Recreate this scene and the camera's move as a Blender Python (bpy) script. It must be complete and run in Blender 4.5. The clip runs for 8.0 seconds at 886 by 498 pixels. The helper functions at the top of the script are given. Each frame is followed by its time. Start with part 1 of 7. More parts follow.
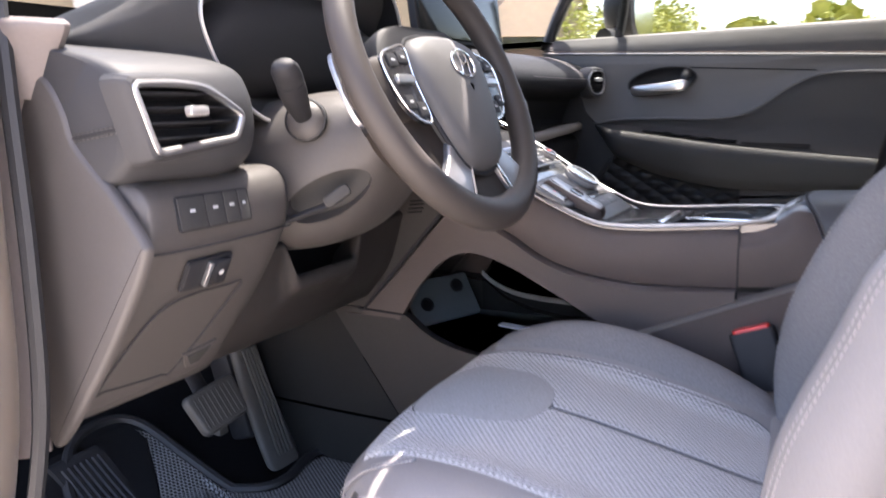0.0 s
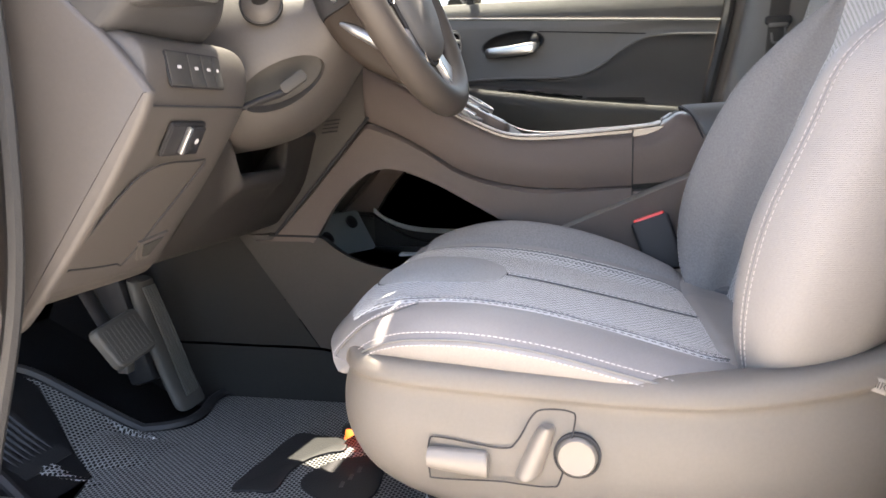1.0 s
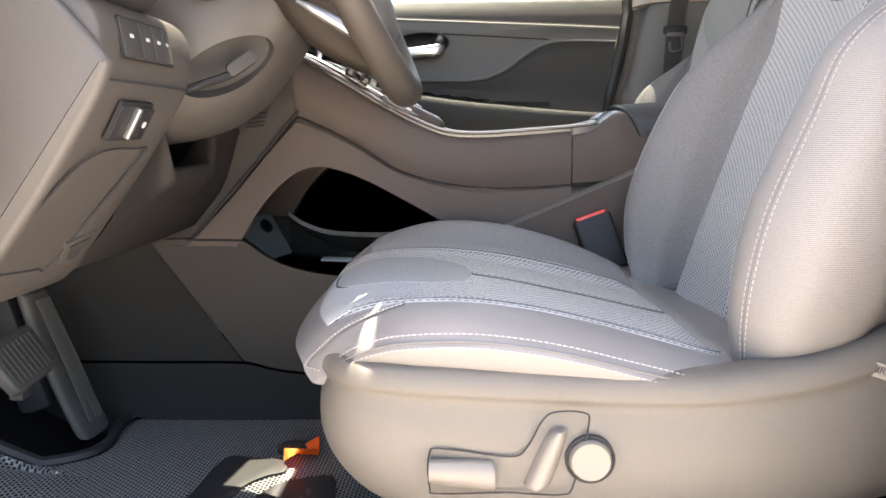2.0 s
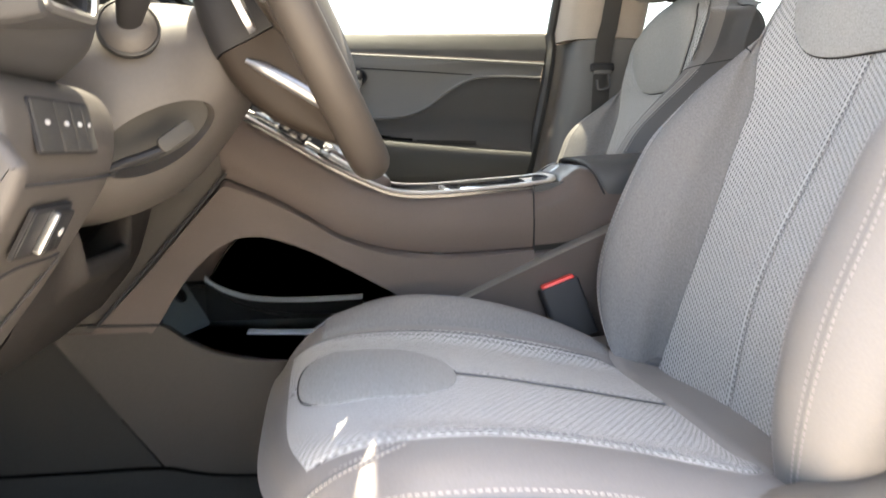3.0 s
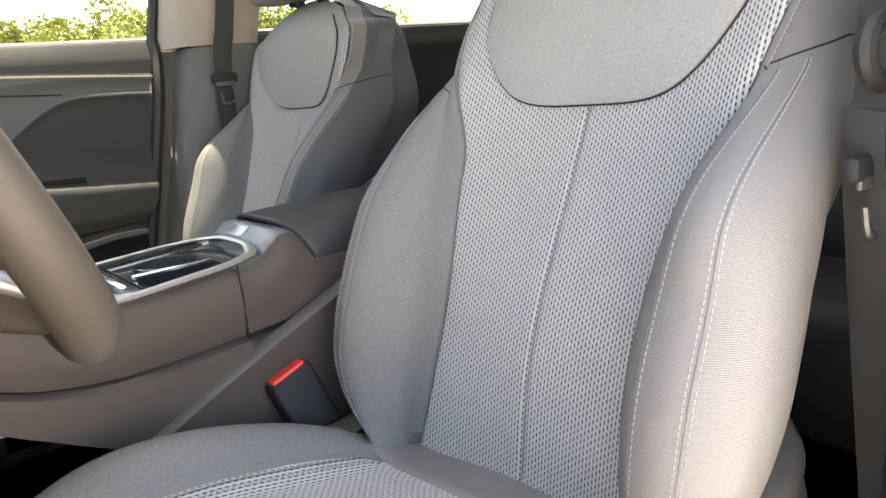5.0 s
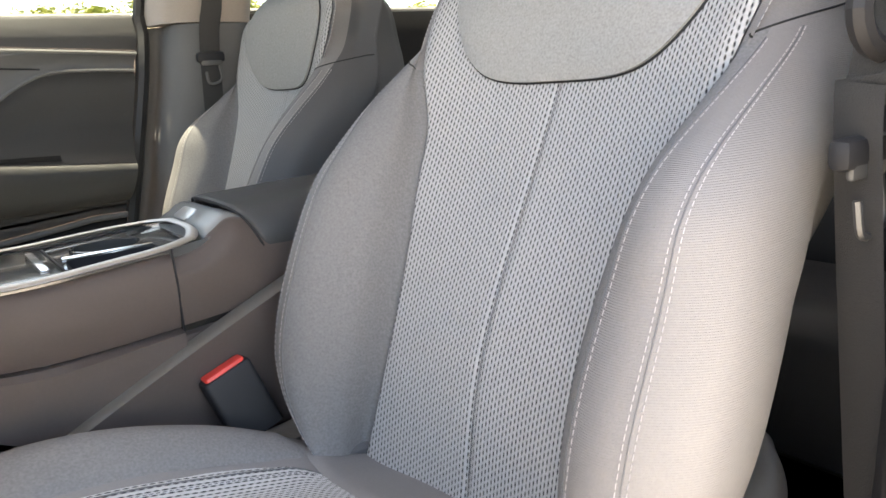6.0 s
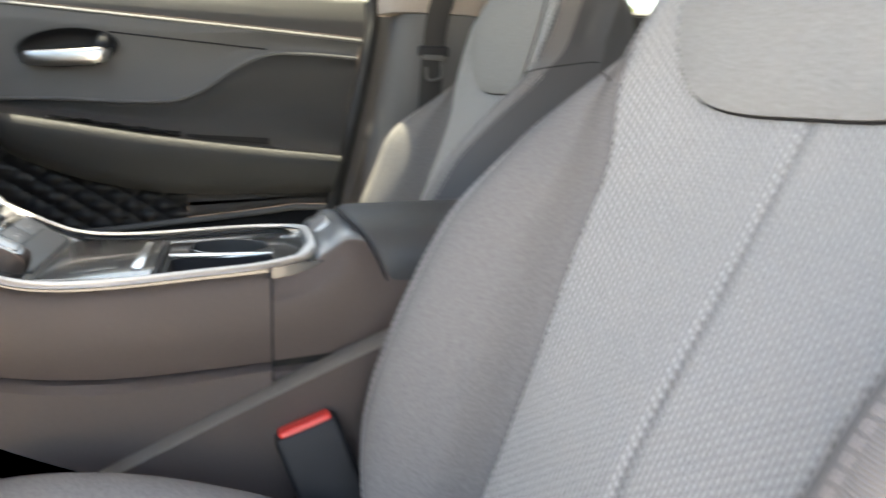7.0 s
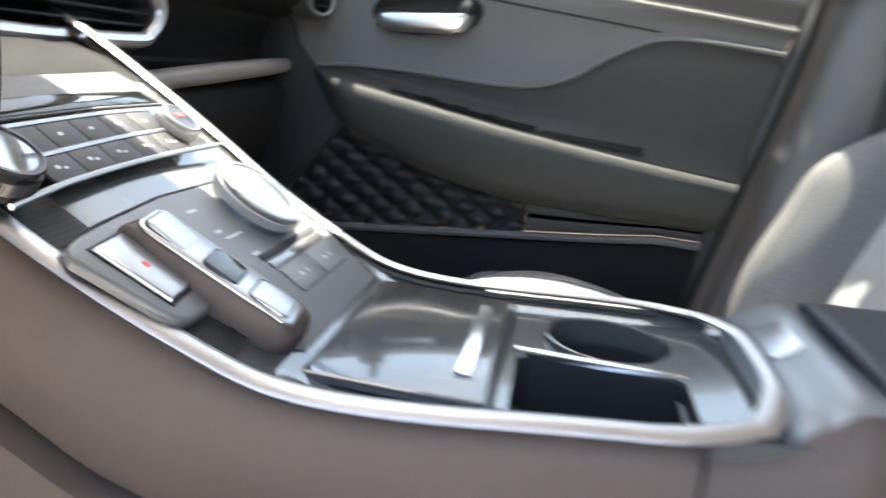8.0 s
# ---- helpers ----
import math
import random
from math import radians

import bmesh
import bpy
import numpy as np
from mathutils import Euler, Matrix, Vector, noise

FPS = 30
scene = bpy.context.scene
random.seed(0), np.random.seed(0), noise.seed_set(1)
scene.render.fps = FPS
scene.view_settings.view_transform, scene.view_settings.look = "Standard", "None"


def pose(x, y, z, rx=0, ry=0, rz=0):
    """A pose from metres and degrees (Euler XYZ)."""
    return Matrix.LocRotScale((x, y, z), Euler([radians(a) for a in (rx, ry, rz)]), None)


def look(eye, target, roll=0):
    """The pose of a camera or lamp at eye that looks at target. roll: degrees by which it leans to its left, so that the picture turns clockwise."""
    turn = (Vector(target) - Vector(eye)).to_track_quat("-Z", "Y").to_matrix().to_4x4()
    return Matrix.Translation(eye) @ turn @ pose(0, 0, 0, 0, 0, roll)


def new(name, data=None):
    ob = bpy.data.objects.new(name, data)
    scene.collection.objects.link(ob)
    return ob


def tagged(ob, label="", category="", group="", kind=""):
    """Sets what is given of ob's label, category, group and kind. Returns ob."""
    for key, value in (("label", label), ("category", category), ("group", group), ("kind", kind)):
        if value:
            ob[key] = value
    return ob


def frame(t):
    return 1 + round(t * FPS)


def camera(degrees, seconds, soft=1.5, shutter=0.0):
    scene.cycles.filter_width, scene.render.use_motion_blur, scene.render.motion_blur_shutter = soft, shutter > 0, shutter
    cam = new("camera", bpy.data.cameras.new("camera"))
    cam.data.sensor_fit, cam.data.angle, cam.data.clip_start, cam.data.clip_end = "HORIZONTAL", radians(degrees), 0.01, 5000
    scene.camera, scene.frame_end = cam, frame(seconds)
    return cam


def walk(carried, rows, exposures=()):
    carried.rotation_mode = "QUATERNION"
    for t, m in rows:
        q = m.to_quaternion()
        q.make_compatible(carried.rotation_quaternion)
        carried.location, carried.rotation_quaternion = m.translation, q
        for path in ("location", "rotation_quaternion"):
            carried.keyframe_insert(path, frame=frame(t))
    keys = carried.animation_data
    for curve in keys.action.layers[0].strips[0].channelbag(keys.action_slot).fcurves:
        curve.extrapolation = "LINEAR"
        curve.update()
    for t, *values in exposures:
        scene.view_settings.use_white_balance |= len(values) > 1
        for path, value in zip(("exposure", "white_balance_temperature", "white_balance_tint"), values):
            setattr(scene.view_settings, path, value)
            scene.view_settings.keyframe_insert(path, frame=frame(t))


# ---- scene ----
cam = camera(60.5, 8.0, 1.5, 0.4)
PATH = [
    (0, (-1.147, -0.146, 0.683), (0.563, 0.822, 0.314), -1.6),
    (0.5, (-1.245, -0.1, 0.591), (0.588, 0.62, 0.242), -1.7),
    (1, (-1.286, 0.005, 0.536), (0.629, 0.478, 0.205), -1.5),
    (1.5, (-1.273, 0.084, 0.512), (0.684, 0.345, 0.193), -1.2),
    (3, (-1.116, 0.224, 0.575), (0.856, 0.035, 0.302), -1.1),
    (3.5, (-0.985, 0.304, 0.66), (0.943, -0.158, 0.396), -3.0),
    (4, (-0.924, 0.345, 0.709), (0.878, -0.469, 0.407), -5.1),
    (4.5, (-0.912, 0.336, 0.719), (0.738, -0.728, 0.335), -5.9),
    (5, (-0.903, 0.319, 0.699), (0.655, -0.857, 0.264), -5.6),
    (6.5, (-0.842, 0.112, 0.665), (0.858, -0.847, 0.226), -0.6),
    (7, (-0.739, 0.026, 0.666), (1.152, -0.492, 0.27), 1.8),
    (7.5, (-0.591, 0.019, 0.669), (1.365, -0.111, 0.271), 3.8),
    (8, (-0.405, 0.084, 0.661), (1.521, 0.339, 0.185), 7.6),
]
EXPOSURES = [(0.0, 3.20, 6700, 21), (0.5, 3.33, 7250, 15), (1.5, 3.44, 7550, 13), (3.5, 3.59, 8050, 9), (5.0, 3.53, 7900, 9), (6.5, 3.52, 7900, 9), (7.0, 3.56, 7850, 8), (7.5, 3.88, 7650, 8), (8.0, 3.82, 6950, 9)]
walk(cam, [(t, look(eye, target, roll)) for t, eye, target, roll in PATH], EXPOSURES)

# ---- light ----
world = bpy.data.worlds.new("world")
scene.world = world
world.use_nodes = True
wn = world.node_tree.nodes
sky = wn.new("ShaderNodeTexSky")
sky.sky_type, sky.sun_disc = "NISHITA", False
SUN = Vector((0.286, 0.020, 1.0)).normalized()
sky.sun_elevation = math.asin(SUN.z)
sky.sun_rotation = math.atan2(SUN.x, SUN.y)
sky.air_density, sky.dust_density = 1.0, 3.0
world.node_tree.links.new(sky.outputs[0], wn["Background"].inputs[0])
wn["Background"].inputs[1].default_value = 0.15
sun = new("sun", bpy.data.lights.new("sun", "SUN"))
sun.data.energy, sun.data.angle, sun.data.color = 5.0, radians(0.5), (1.0, 0.95, 0.87)
sun.matrix_world = look(SUN * 20, (0, 0, 0))


# ---- materials ----
def mat(name, color, rough=0.5, metal=0.0, grain=0.0, scale=60.0, bump=0.0, bscale=400.0, coat=0.0, blotch=0.12, spec=0.5):
    """Principled surface with blotches at a large scale and grain and relief at a fine one."""
    m = bpy.data.materials.new(name)
    m.use_nodes = True
    n, l = m.node_tree.nodes, m.node_tree.links
    b = n["Principled BSDF"]
    b.inputs["Roughness"].default_value, b.inputs["Metallic"].default_value = rough, metal
    b.inputs["Coat Weight"].default_value = coat
    b.inputs["Coat Roughness"].default_value = 0.06
    b.inputs["Specular IOR Level"].default_value = spec
    tc = n.new("ShaderNodeTexCoord")
    big = n.new("ShaderNodeTexNoise")
    big.inputs["Scale"].default_value, big.inputs["Detail"].default_value = 5.0, 4.0
    l.new(tc.outputs["Object"], big.inputs["Vector"])
    fine = n.new("ShaderNodeTexNoise")
    fine.inputs["Scale"].default_value, fine.inputs["Detail"].default_value = scale, 5.0
    l.new(tc.outputs["Object"], fine.inputs["Vector"])
    mix = n.new("ShaderNodeMath")
    mix.operation = "MULTIPLY_ADD"
    l.new(big.outputs[0], mix.inputs[0])
    mix.inputs[1].default_value = blotch * 2
    mix.inputs[2].default_value = 1 - blotch
    mul = n.new("ShaderNodeMath")
    mul.operation = "MULTIPLY_ADD"
    l.new(fine.outputs[0], mul.inputs[0])
    mul.inputs[1].default_value = grain * 2
    mul.inputs[2].default_value = 1 - grain
    both = n.new("ShaderNodeMath")
    both.operation = "MULTIPLY"
    l.new(mix.outputs[0], both.inputs[0])
    l.new(mul.outputs[0], both.inputs[1])
    tint = n.new("ShaderNodeVectorMath")
    tint.operation = "SCALE"
    tint.inputs[0].default_value = color[:3]
    l.new(both.outputs[0], tint.inputs["Scale"])
    l.new(tint.outputs[0], b.inputs["Base Color"])
    rr = n.new("ShaderNodeMath")
    rr.operation = "MULTIPLY_ADD"
    l.new(big.outputs[0], rr.inputs[0])
    rr.inputs[1].default_value = rough * 0.3
    rr.inputs[2].default_value = rough * 0.85
    l.new(rr.outputs[0], b.inputs["Roughness"])
    if bump:
        bn = n.new("ShaderNodeTexVoronoi")
        bn.inputs["Scale"].default_value = bscale
        l.new(tc.outputs["Object"], bn.inputs["Vector"])
        bp = n.new("ShaderNodeBump")
        bp.inputs["Strength"].default_value, bp.inputs["Distance"].default_value = bump, 0.001
        l.new(bn.outputs["Distance"], bp.inputs["Height"])
        l.new(bp.outputs[0], b.inputs["Normal"])
    return m


def weave(name, color, dark, pu, pv, hole=0.5, rough=0.85, stagger=True, bump=0.4, soft=0.35, tall=0.75, columns=False, spec=0.25):
    """Cloth or rubber with a small repeated pattern of pits, laid out in metres on the piece."""
    m = mat(name, color, rough, grain=0.22, scale=350.0, blotch=0.08, spec=spec)
    n, l = m.node_tree.nodes, m.node_tree.links
    b = n["Principled BSDF"]
    uv = n.new("ShaderNodeUVMap")
    sep = n.new("ShaderNodeSeparateXYZ")
    l.new(uv.outputs[0], sep.inputs[0])

    def op(kind, a, v=None, c=None):
        o = n.new("ShaderNodeMath")
        o.operation = kind
        for i, x in enumerate((a, v, c)):
            if x is None:
                continue
            if isinstance(x, (int, float)):
                o.inputs[i].default_value = x
            else:
                l.new(x, o.inputs[i])
        return o.outputs[0]

    u, v = op("DIVIDE", sep.outputs[0], pu), op("DIVIDE", sep.outputs[1], pv)
    if columns:
        v = op("ADD", v, op("MULTIPLY", op("MODULO", op("FLOOR", op("ADD", u, 200.0)), 2.0), 0.5))
    elif stagger:
        u = op("ADD", u, op("MULTIPLY", op("MODULO", op("FLOOR", v), 2.0), 0.5))
    fu = op("ABSOLUTE", op("SUBTRACT", op("FRACT", op("ADD", u, 50.0)), 0.5))
    fv = op("ABSOLUTE", op("SUBTRACT", op("FRACT", op("ADD", v, 50.0)), 0.5))
    d = op("SQRT", op("ADD", op("POWER", fu, 2.0), op("POWER", op("MULTIPLY", fv, tall), 2.0)))
    k = n.new("ShaderNodeMapRange")
    k.interpolation_type = "SMOOTHSTEP"
    l.new(d, k.inputs[0])
    k.inputs[1].default_value, k.inputs[2].default_value = hole * (1 - soft), hole
    old = b.inputs["Base Color"].links[0].from_socket
    mx = n.new("ShaderNodeMix")
    mx.data_type = "RGBA"
    l.new(k.outputs[0], mx.inputs[0])
    mx.inputs[6].default_value = (*dark, 1)
    l.new(old, mx.inputs[7])
    l.new(mx.outputs[2], b.inputs["Base Color"])
    bp = n.new("ShaderNodeBump")
    bp.inputs["Strength"].default_value, bp.inputs["Distance"].default_value = bump, 0.0015
    l.new(k.outputs[0], bp.inputs["Height"])
    l.new(bp.outputs[0], b.inputs["Normal"])
    return m


SEAT_LEATHER = mat("seat_leather", (0.158, 0.149, 0.147), 0.50, grain=0.14, scale=500, bump=0.07, bscale=1800, blotch=0.07)
SEAT_FABRIC = mat("seat_melange_cloth", (0.27, 0.265, 0.26), 0.9, grain=0.36, scale=420, bump=0.25, bscale=1400, blotch=0.08, spec=0.06)
SEAT_BOLSTER = mat("seat_bolster_cloth", (0.165, 0.160, 0.159), 0.85, grain=0.34, scale=420, bump=0.2, bscale=1400, blotch=0.10, spec=0.06)
SEAT_MESH = weave("seat_knit_cloth", (0.375, 0.37, 0.365), (0.032, 0.032, 0.034), 0.0042, 0.0064, 0.265, bump=0.8, soft=0.75, tall=0.50, columns=True, spec=0.06)
SEAT_RIB = weave("seat_cushion_knit", (0.43, 0.425, 0.42), (0.035, 0.035, 0.037), 0.0046, 0.0074, 0.285, bump=0.8, soft=0.75, tall=0.48, columns=True, spec=0.06)


def ribbed(name, color, pitch, rough=0.46):
    """Leatherette with very fine cross ribs along the piece."""
    m = mat(name, color, rough, grain=0.14, scale=500, bump=0.20, bscale=1800, blotch=0.07, spec=0.3)
    n, l = m.node_tree.nodes, m.node_tree.links
    b = n["Principled BSDF"]
    uv, sep = n.new("ShaderNodeUVMap"), n.new("ShaderNodeSeparateXYZ")
    l.new(uv.outputs[0], sep.inputs[0])
    ph, sn = n.new("ShaderNodeMath"), n.new("ShaderNodeMath")
    ph.operation, sn.operation = "MULTIPLY", "SINE"
    l.new(sep.outputs[1], ph.inputs[0])
    ph.inputs[1].default_value = 2 * math.pi / pitch
    l.new(ph.outputs[0], sn.inputs[0])
    bp = n.new("ShaderNodeBump")
    bp.inputs["Strength"].default_value, bp.inputs["Distance"].default_value = 0.35, 0.0004
    l.new(sn.outputs[0], bp.inputs["Height"])
    l.new(b.inputs["Normal"].links[0].from_socket, bp.inputs["Normal"])
    l.new(bp.outputs[0], b.inputs["Normal"])
    return m


SEAT_BAND = ribbed("seat_fine_rib_leather", (0.166, 0.158, 0.156), 0.0017)
SEAT_BACK = mat("seat_back_vinyl", (0.10, 0.10, 0.105), 0.55, grain=0.05, bump=0.15, bscale=700)
SWITCHSATIN = mat("seat_switch_plastic", (0.135, 0.120, 0.106), 0.38, grain=0.04, blotch=0.05)
THREAD = mat("thread", (0.36, 0.335, 0.33), 0.7, blotch=0.03)
SEAM = mat("seam_shadow_cord", (0.024, 0.024, 0.026), 0.85, spec=0.2)
DASH_SOFT = mat("dash_soft_vinyl", (0.030, 0.030, 0.032), 0.6, grain=0.08, scale=300, bump=0.14, bscale=1400, spec=0.3)
DASH_HARD = mat("dash_hard_plastic", (0.056, 0.0505, 0.0475), 0.52, grain=0.12, scale=300, bump=0.16, bscale=1600, spec=0.4)
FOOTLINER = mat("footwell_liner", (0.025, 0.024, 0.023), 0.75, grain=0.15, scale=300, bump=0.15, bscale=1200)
SIDE = mat("seat_side_plastic", (0.21, 0.188, 0.168), 0.45, grain=0.06, scale=300, bump=0.08, bscale=1600)
DARK = mat("black_plastic", (0.016, 0.016, 0.018), 0.6, grain=0.06, bump=0.1, bscale=1500, spec=0.3)
DEEP = mat("dark_recess_plastic", (0.014, 0.014, 0.016), 0.7, spec=0.25)
WHEEL_LEATHER = mat("wheel_leather", (0.042, 0.036, 0.032), 0.5, grain=0.05, bump=0.07, bscale=1500, spec=0.25)
PAD_VINYL = mat("airbag_pad_vinyl", (0.060, 0.058, 0.057), 0.6, grain=0.06, bump=0.15, bscale=1300)
RIMSATIN = mat("satin_rim_metal", (0.44, 0.435, 0.435), 0.42, 1.0, blotch=0.04)
REARTOP = mat("console_rear_satin", (0.34, 0.355, 0.365), 0.26, 0.2, grain=0.04, blotch=0.06, coat=0.2)
CHROME = mat("satin_chrome", (0.72, 0.71, 0.70), 0.22, 1.0, blotch=0.04)
BRIGHT = mat("bright_chrome", (0.82, 0.82, 0.82), 0.09, 1.0, blotch=0.03)
SATINHANDLE = mat("satin_handle_chrome", (0.52, 0.51, 0.50), 0.28, 1.0, blotch=0.04)
HUB = mat("hub_plastic", (0.024, 0.019, 0.016), 0.6, grain=0.06, scale=300, bump=0.1, bscale=1500, spec=0.15)
STRIP = mat("satin_grey_strip", (0.20, 0.20, 0.20), 0.4, 0.5, blotch=0.05)
LATCHSTEEL = mat("dull_latch_steel", (0.11, 0.11, 0.11), 0.5, 0.6, blotch=0.05)
SPOKE = mat("satin_spoke", (0.30, 0.30, 0.31), 0.36, 0.8, blotch=0.04)
SILVER = mat("silver_paint", (0.52, 0.50, 0.48), 0.35, 0.7, blotch=0.04)
GLOSS = mat("gloss_console_panel", (0.055, 0.057, 0.058), 0.14, coat=0.5, blotch=0.05)
KEYSATIN = mat("climate_key_satin_black", (0.030, 0.030, 0.032), 0.55, blotch=0.05, spec=0.25)
KEYBLACK = mat("key_gloss_black", (0.020, 0.020, 0.022), 0.25, blotch=0.05)
SCREEN = mat("screen_glass", (0.012, 0.014, 0.014), 0.08, blotch=0.02, spec=0.35)
SATIN = mat("satin_grey_metal", (0.35, 0.355, 0.36), 0.32, 0.85, blotch=0.04)
TRAY = mat("tray_plastic", (0.15, 0.165, 0.165), 0.35, grain=0.05, bump=0.2)
MARK = mat("grey_print", (0.40, 0.40, 0.40), 0.6, blotch=0.02)
PRINT = mat("white_print", (0.70, 0.70, 0.70), 0.6, blotch=0.02)
REDP = mat("red_plastic", (0.62, 0.045, 0.035), 0.4, blotch=0.05)
ORANGE = mat("orange_tag_card", (0.90, 0.20, 0.03), 0.6, blotch=0.06)
WEBBING = mat("belt_webbing", (0.034, 0.033, 0.033), 0.8, grain=0.15, scale=600, bump=0.3, bscale=900)
CARPET = mat("floor_carpet", (0.014, 0.014, 0.015), 0.95, grain=0.4, scale=500, bump=0.6, bscale=700, spec=0.1)
MATRUB = weave("mat_rubber_weave", (0.29, 0.29, 0.285), (0.005, 0.005, 0.005), 0.0072, 0.0050, 0.44, rough=0.4, bump=1.0, soft=0.25, tall=0.9)
RUBBER = mat("black_rubber", (0.014, 0.014, 0.015), 0.6, grain=0.1, bump=0.2)
PEDAL = mat("pedal_rubber", (0.062, 0.060, 0.056), 0.6, grain=0.15, bump=0.3)
PILLARTRIM = mat("mauve_grey_pillar_plastic", (0.150, 0.130, 0.122), 0.7, grain=0.08, scale=300, bump=0.1, bscale=1400, spec=0.25)
SEAT_SIDE = mat("seat_dark_side", (0.075, 0.075, 0.078), 0.55, grain=0.08, scale=400, bump=0.15, bscale=900, spec=0.25)
BEIGE = mat("beige_pillar_cloth", (0.30, 0.262, 0.235), 0.85, grain=0.12, scale=400, bump=0.2, bscale=900)
HEADLINER = mat("headliner_cloth", (0.21, 0.20, 0.19), 0.9, grain=0.12, scale=400, bump=0.2, bscale=900)
PAINT = mat("bronze_grey_car_paint", (0.25, 0.215, 0.185), 0.3, 0.3, coat=0.6, blotch=0.04)
QUILT = mat("quilted_vinyl", (0.030, 0.030, 0.033), 0.38, grain=0.05, bump=0.2)
DOORTRIM = mat("door_trim_plastic", (0.106, 0.105, 0.106), 0.6, grain=0.06, scale=300, bump=0.1, bscale=1500, spec=0.25)
DOORSOFT = mat("door_armrest_vinyl", (0.088, 0.087, 0.087), 0.6, grain=0.06, scale=300, bump=0.1, bscale=1500, spec=0.2)
CONSOLE = mat("console_side_plastic", (0.138, 0.112, 0.103), 0.52, grain=0.06, scale=300, bump=0.10, bscale=1600, spec=0.3)
LIDVINYL = mat("console_lid_vinyl", (0.092, 0.096, 0.100), 0.42, grain=0.05, bump=0.2, bscale=700)
PAVE = mat("concrete_paving", (0.46, 0.42, 0.37), 0.9, grain=0.2, scale=6, blotch=0.2, bump=0.2, bscale=40)
STUCCO = mat("beige_stucco", (0.24, 0.19, 0.13), 0.9, grain=0.1, scale=8, blotch=0.1)
WHITEW = mat("white_stucco", (0.45, 0.43, 0.40), 0.85, grain=0.08, scale=8)
LEAF = mat("leaves", (0.22, 0.235, 0.040), 0.6, grain=0.4, scale=3, blotch=0.35)
BARK = mat("bark", (0.12, 0.09, 0.07), 0.9, grain=0.3, scale=20)


def glass_mat(name, tint):
    m = bpy.data.materials.new(name)
    m.use_nodes = True
    n, l = m.node_tree.nodes, m.node_tree.links
    out = n["Material Output"]
    tr, gl, mx = n.new("ShaderNodeBsdfTransparent"), n.new("ShaderNodeBsdfGlossy"), n.new("ShaderNodeMixShader")
    lw, pw, ma = n.new("ShaderNodeLayerWeight"), n.new("ShaderNodeMath"), n.new("ShaderNodeMath")
    tr.inputs[0].default_value = (*tint, 1)
    gl.inputs["Roughness"].default_value = 0.02
    pw.operation, ma.operation = "POWER", "MULTIPLY_ADD"
    pw.inputs[1].default_value, ma.inputs[1].default_value, ma.inputs[2].default_value = 5.0, 0.9, 0.045
    l.new(lw.outputs["Facing"], pw.inputs[0])
    l.new(pw.outputs[0], ma.inputs[0])
    l.new(ma.outputs[0], mx.inputs[0])
    l.new(tr.outputs[0], mx.inputs[1])
    l.new(gl.outputs[0], mx.inputs[2])
    l.new(mx.outputs[0], out.inputs[0])
    return m


GLASS = glass_mat("window_glass", (0.48, 0.50, 0.48))
PRIVACY = glass_mat("privacy_glass", (0.16, 0.17, 0.165))
SIDEGLASS = glass_mat("tinted_side_glass", (0.42, 0.45, 0.425))


# ---- shaping tools ----
def cr(points, n, closed=False):
    """n points on a smooth curve through the given ones."""
    p = np.array(points, float)
    k = len(p)
    out = []
    for s in np.linspace(0, k if closed else k - 1, n, endpoint=not closed):
        i = min(int(s), k - 1 if closed else k - 2)
        f = s - i
        if closed:
            a, b, c, d = p[(i - 1) % k], p[i % k], p[(i + 1) % k], p[(i + 2) % k]
        else:
            b, c = p[i], p[i + 1]
            a = p[i - 1] if i > 0 else 2 * b - c
            d = p[i + 2] if i + 2 < k else 2 * c - b
        out.append(0.5 * (2 * b + (c - a) * f + (2 * a - 5 * b + 4 * c - d) * f * f + (3 * b - a - 3 * c + d) * f ** 3))
    return np.array(out)


def lerp(table, x):
    """A value read smoothly from rows of (x, value)."""
    xs, vs = zip(*table) if table[0][0] < table[-1][0] else zip(*table[::-1])
    if x <= xs[0]:
        return vs[0]
    if x >= xs[-1]:
        return vs[-1]
    i = int(np.searchsorted(xs, x)) - 1
    h = xs[i + 1] - xs[i]
    f = (x - xs[i]) / h

    def slope(j):
        if j == 0:
            return (vs[1] - vs[0]) / (xs[1] - xs[0])
        if j == len(xs) - 1:
            return (vs[-1] - vs[-2]) / (xs[-1] - xs[-2])
        return (vs[j + 1] - vs[j - 1]) / (xs[j + 1] - xs[j - 1])

    m0, m1 = slope(i) * h, slope(i + 1) * h
    return (2 * f ** 3 - 3 * f * f + 1) * vs[i] + (f ** 3 - 2 * f * f + f) * m0 + (-2 * f ** 3 + 3 * f * f) * vs[i + 1] + (f ** 3 - f * f) * m1


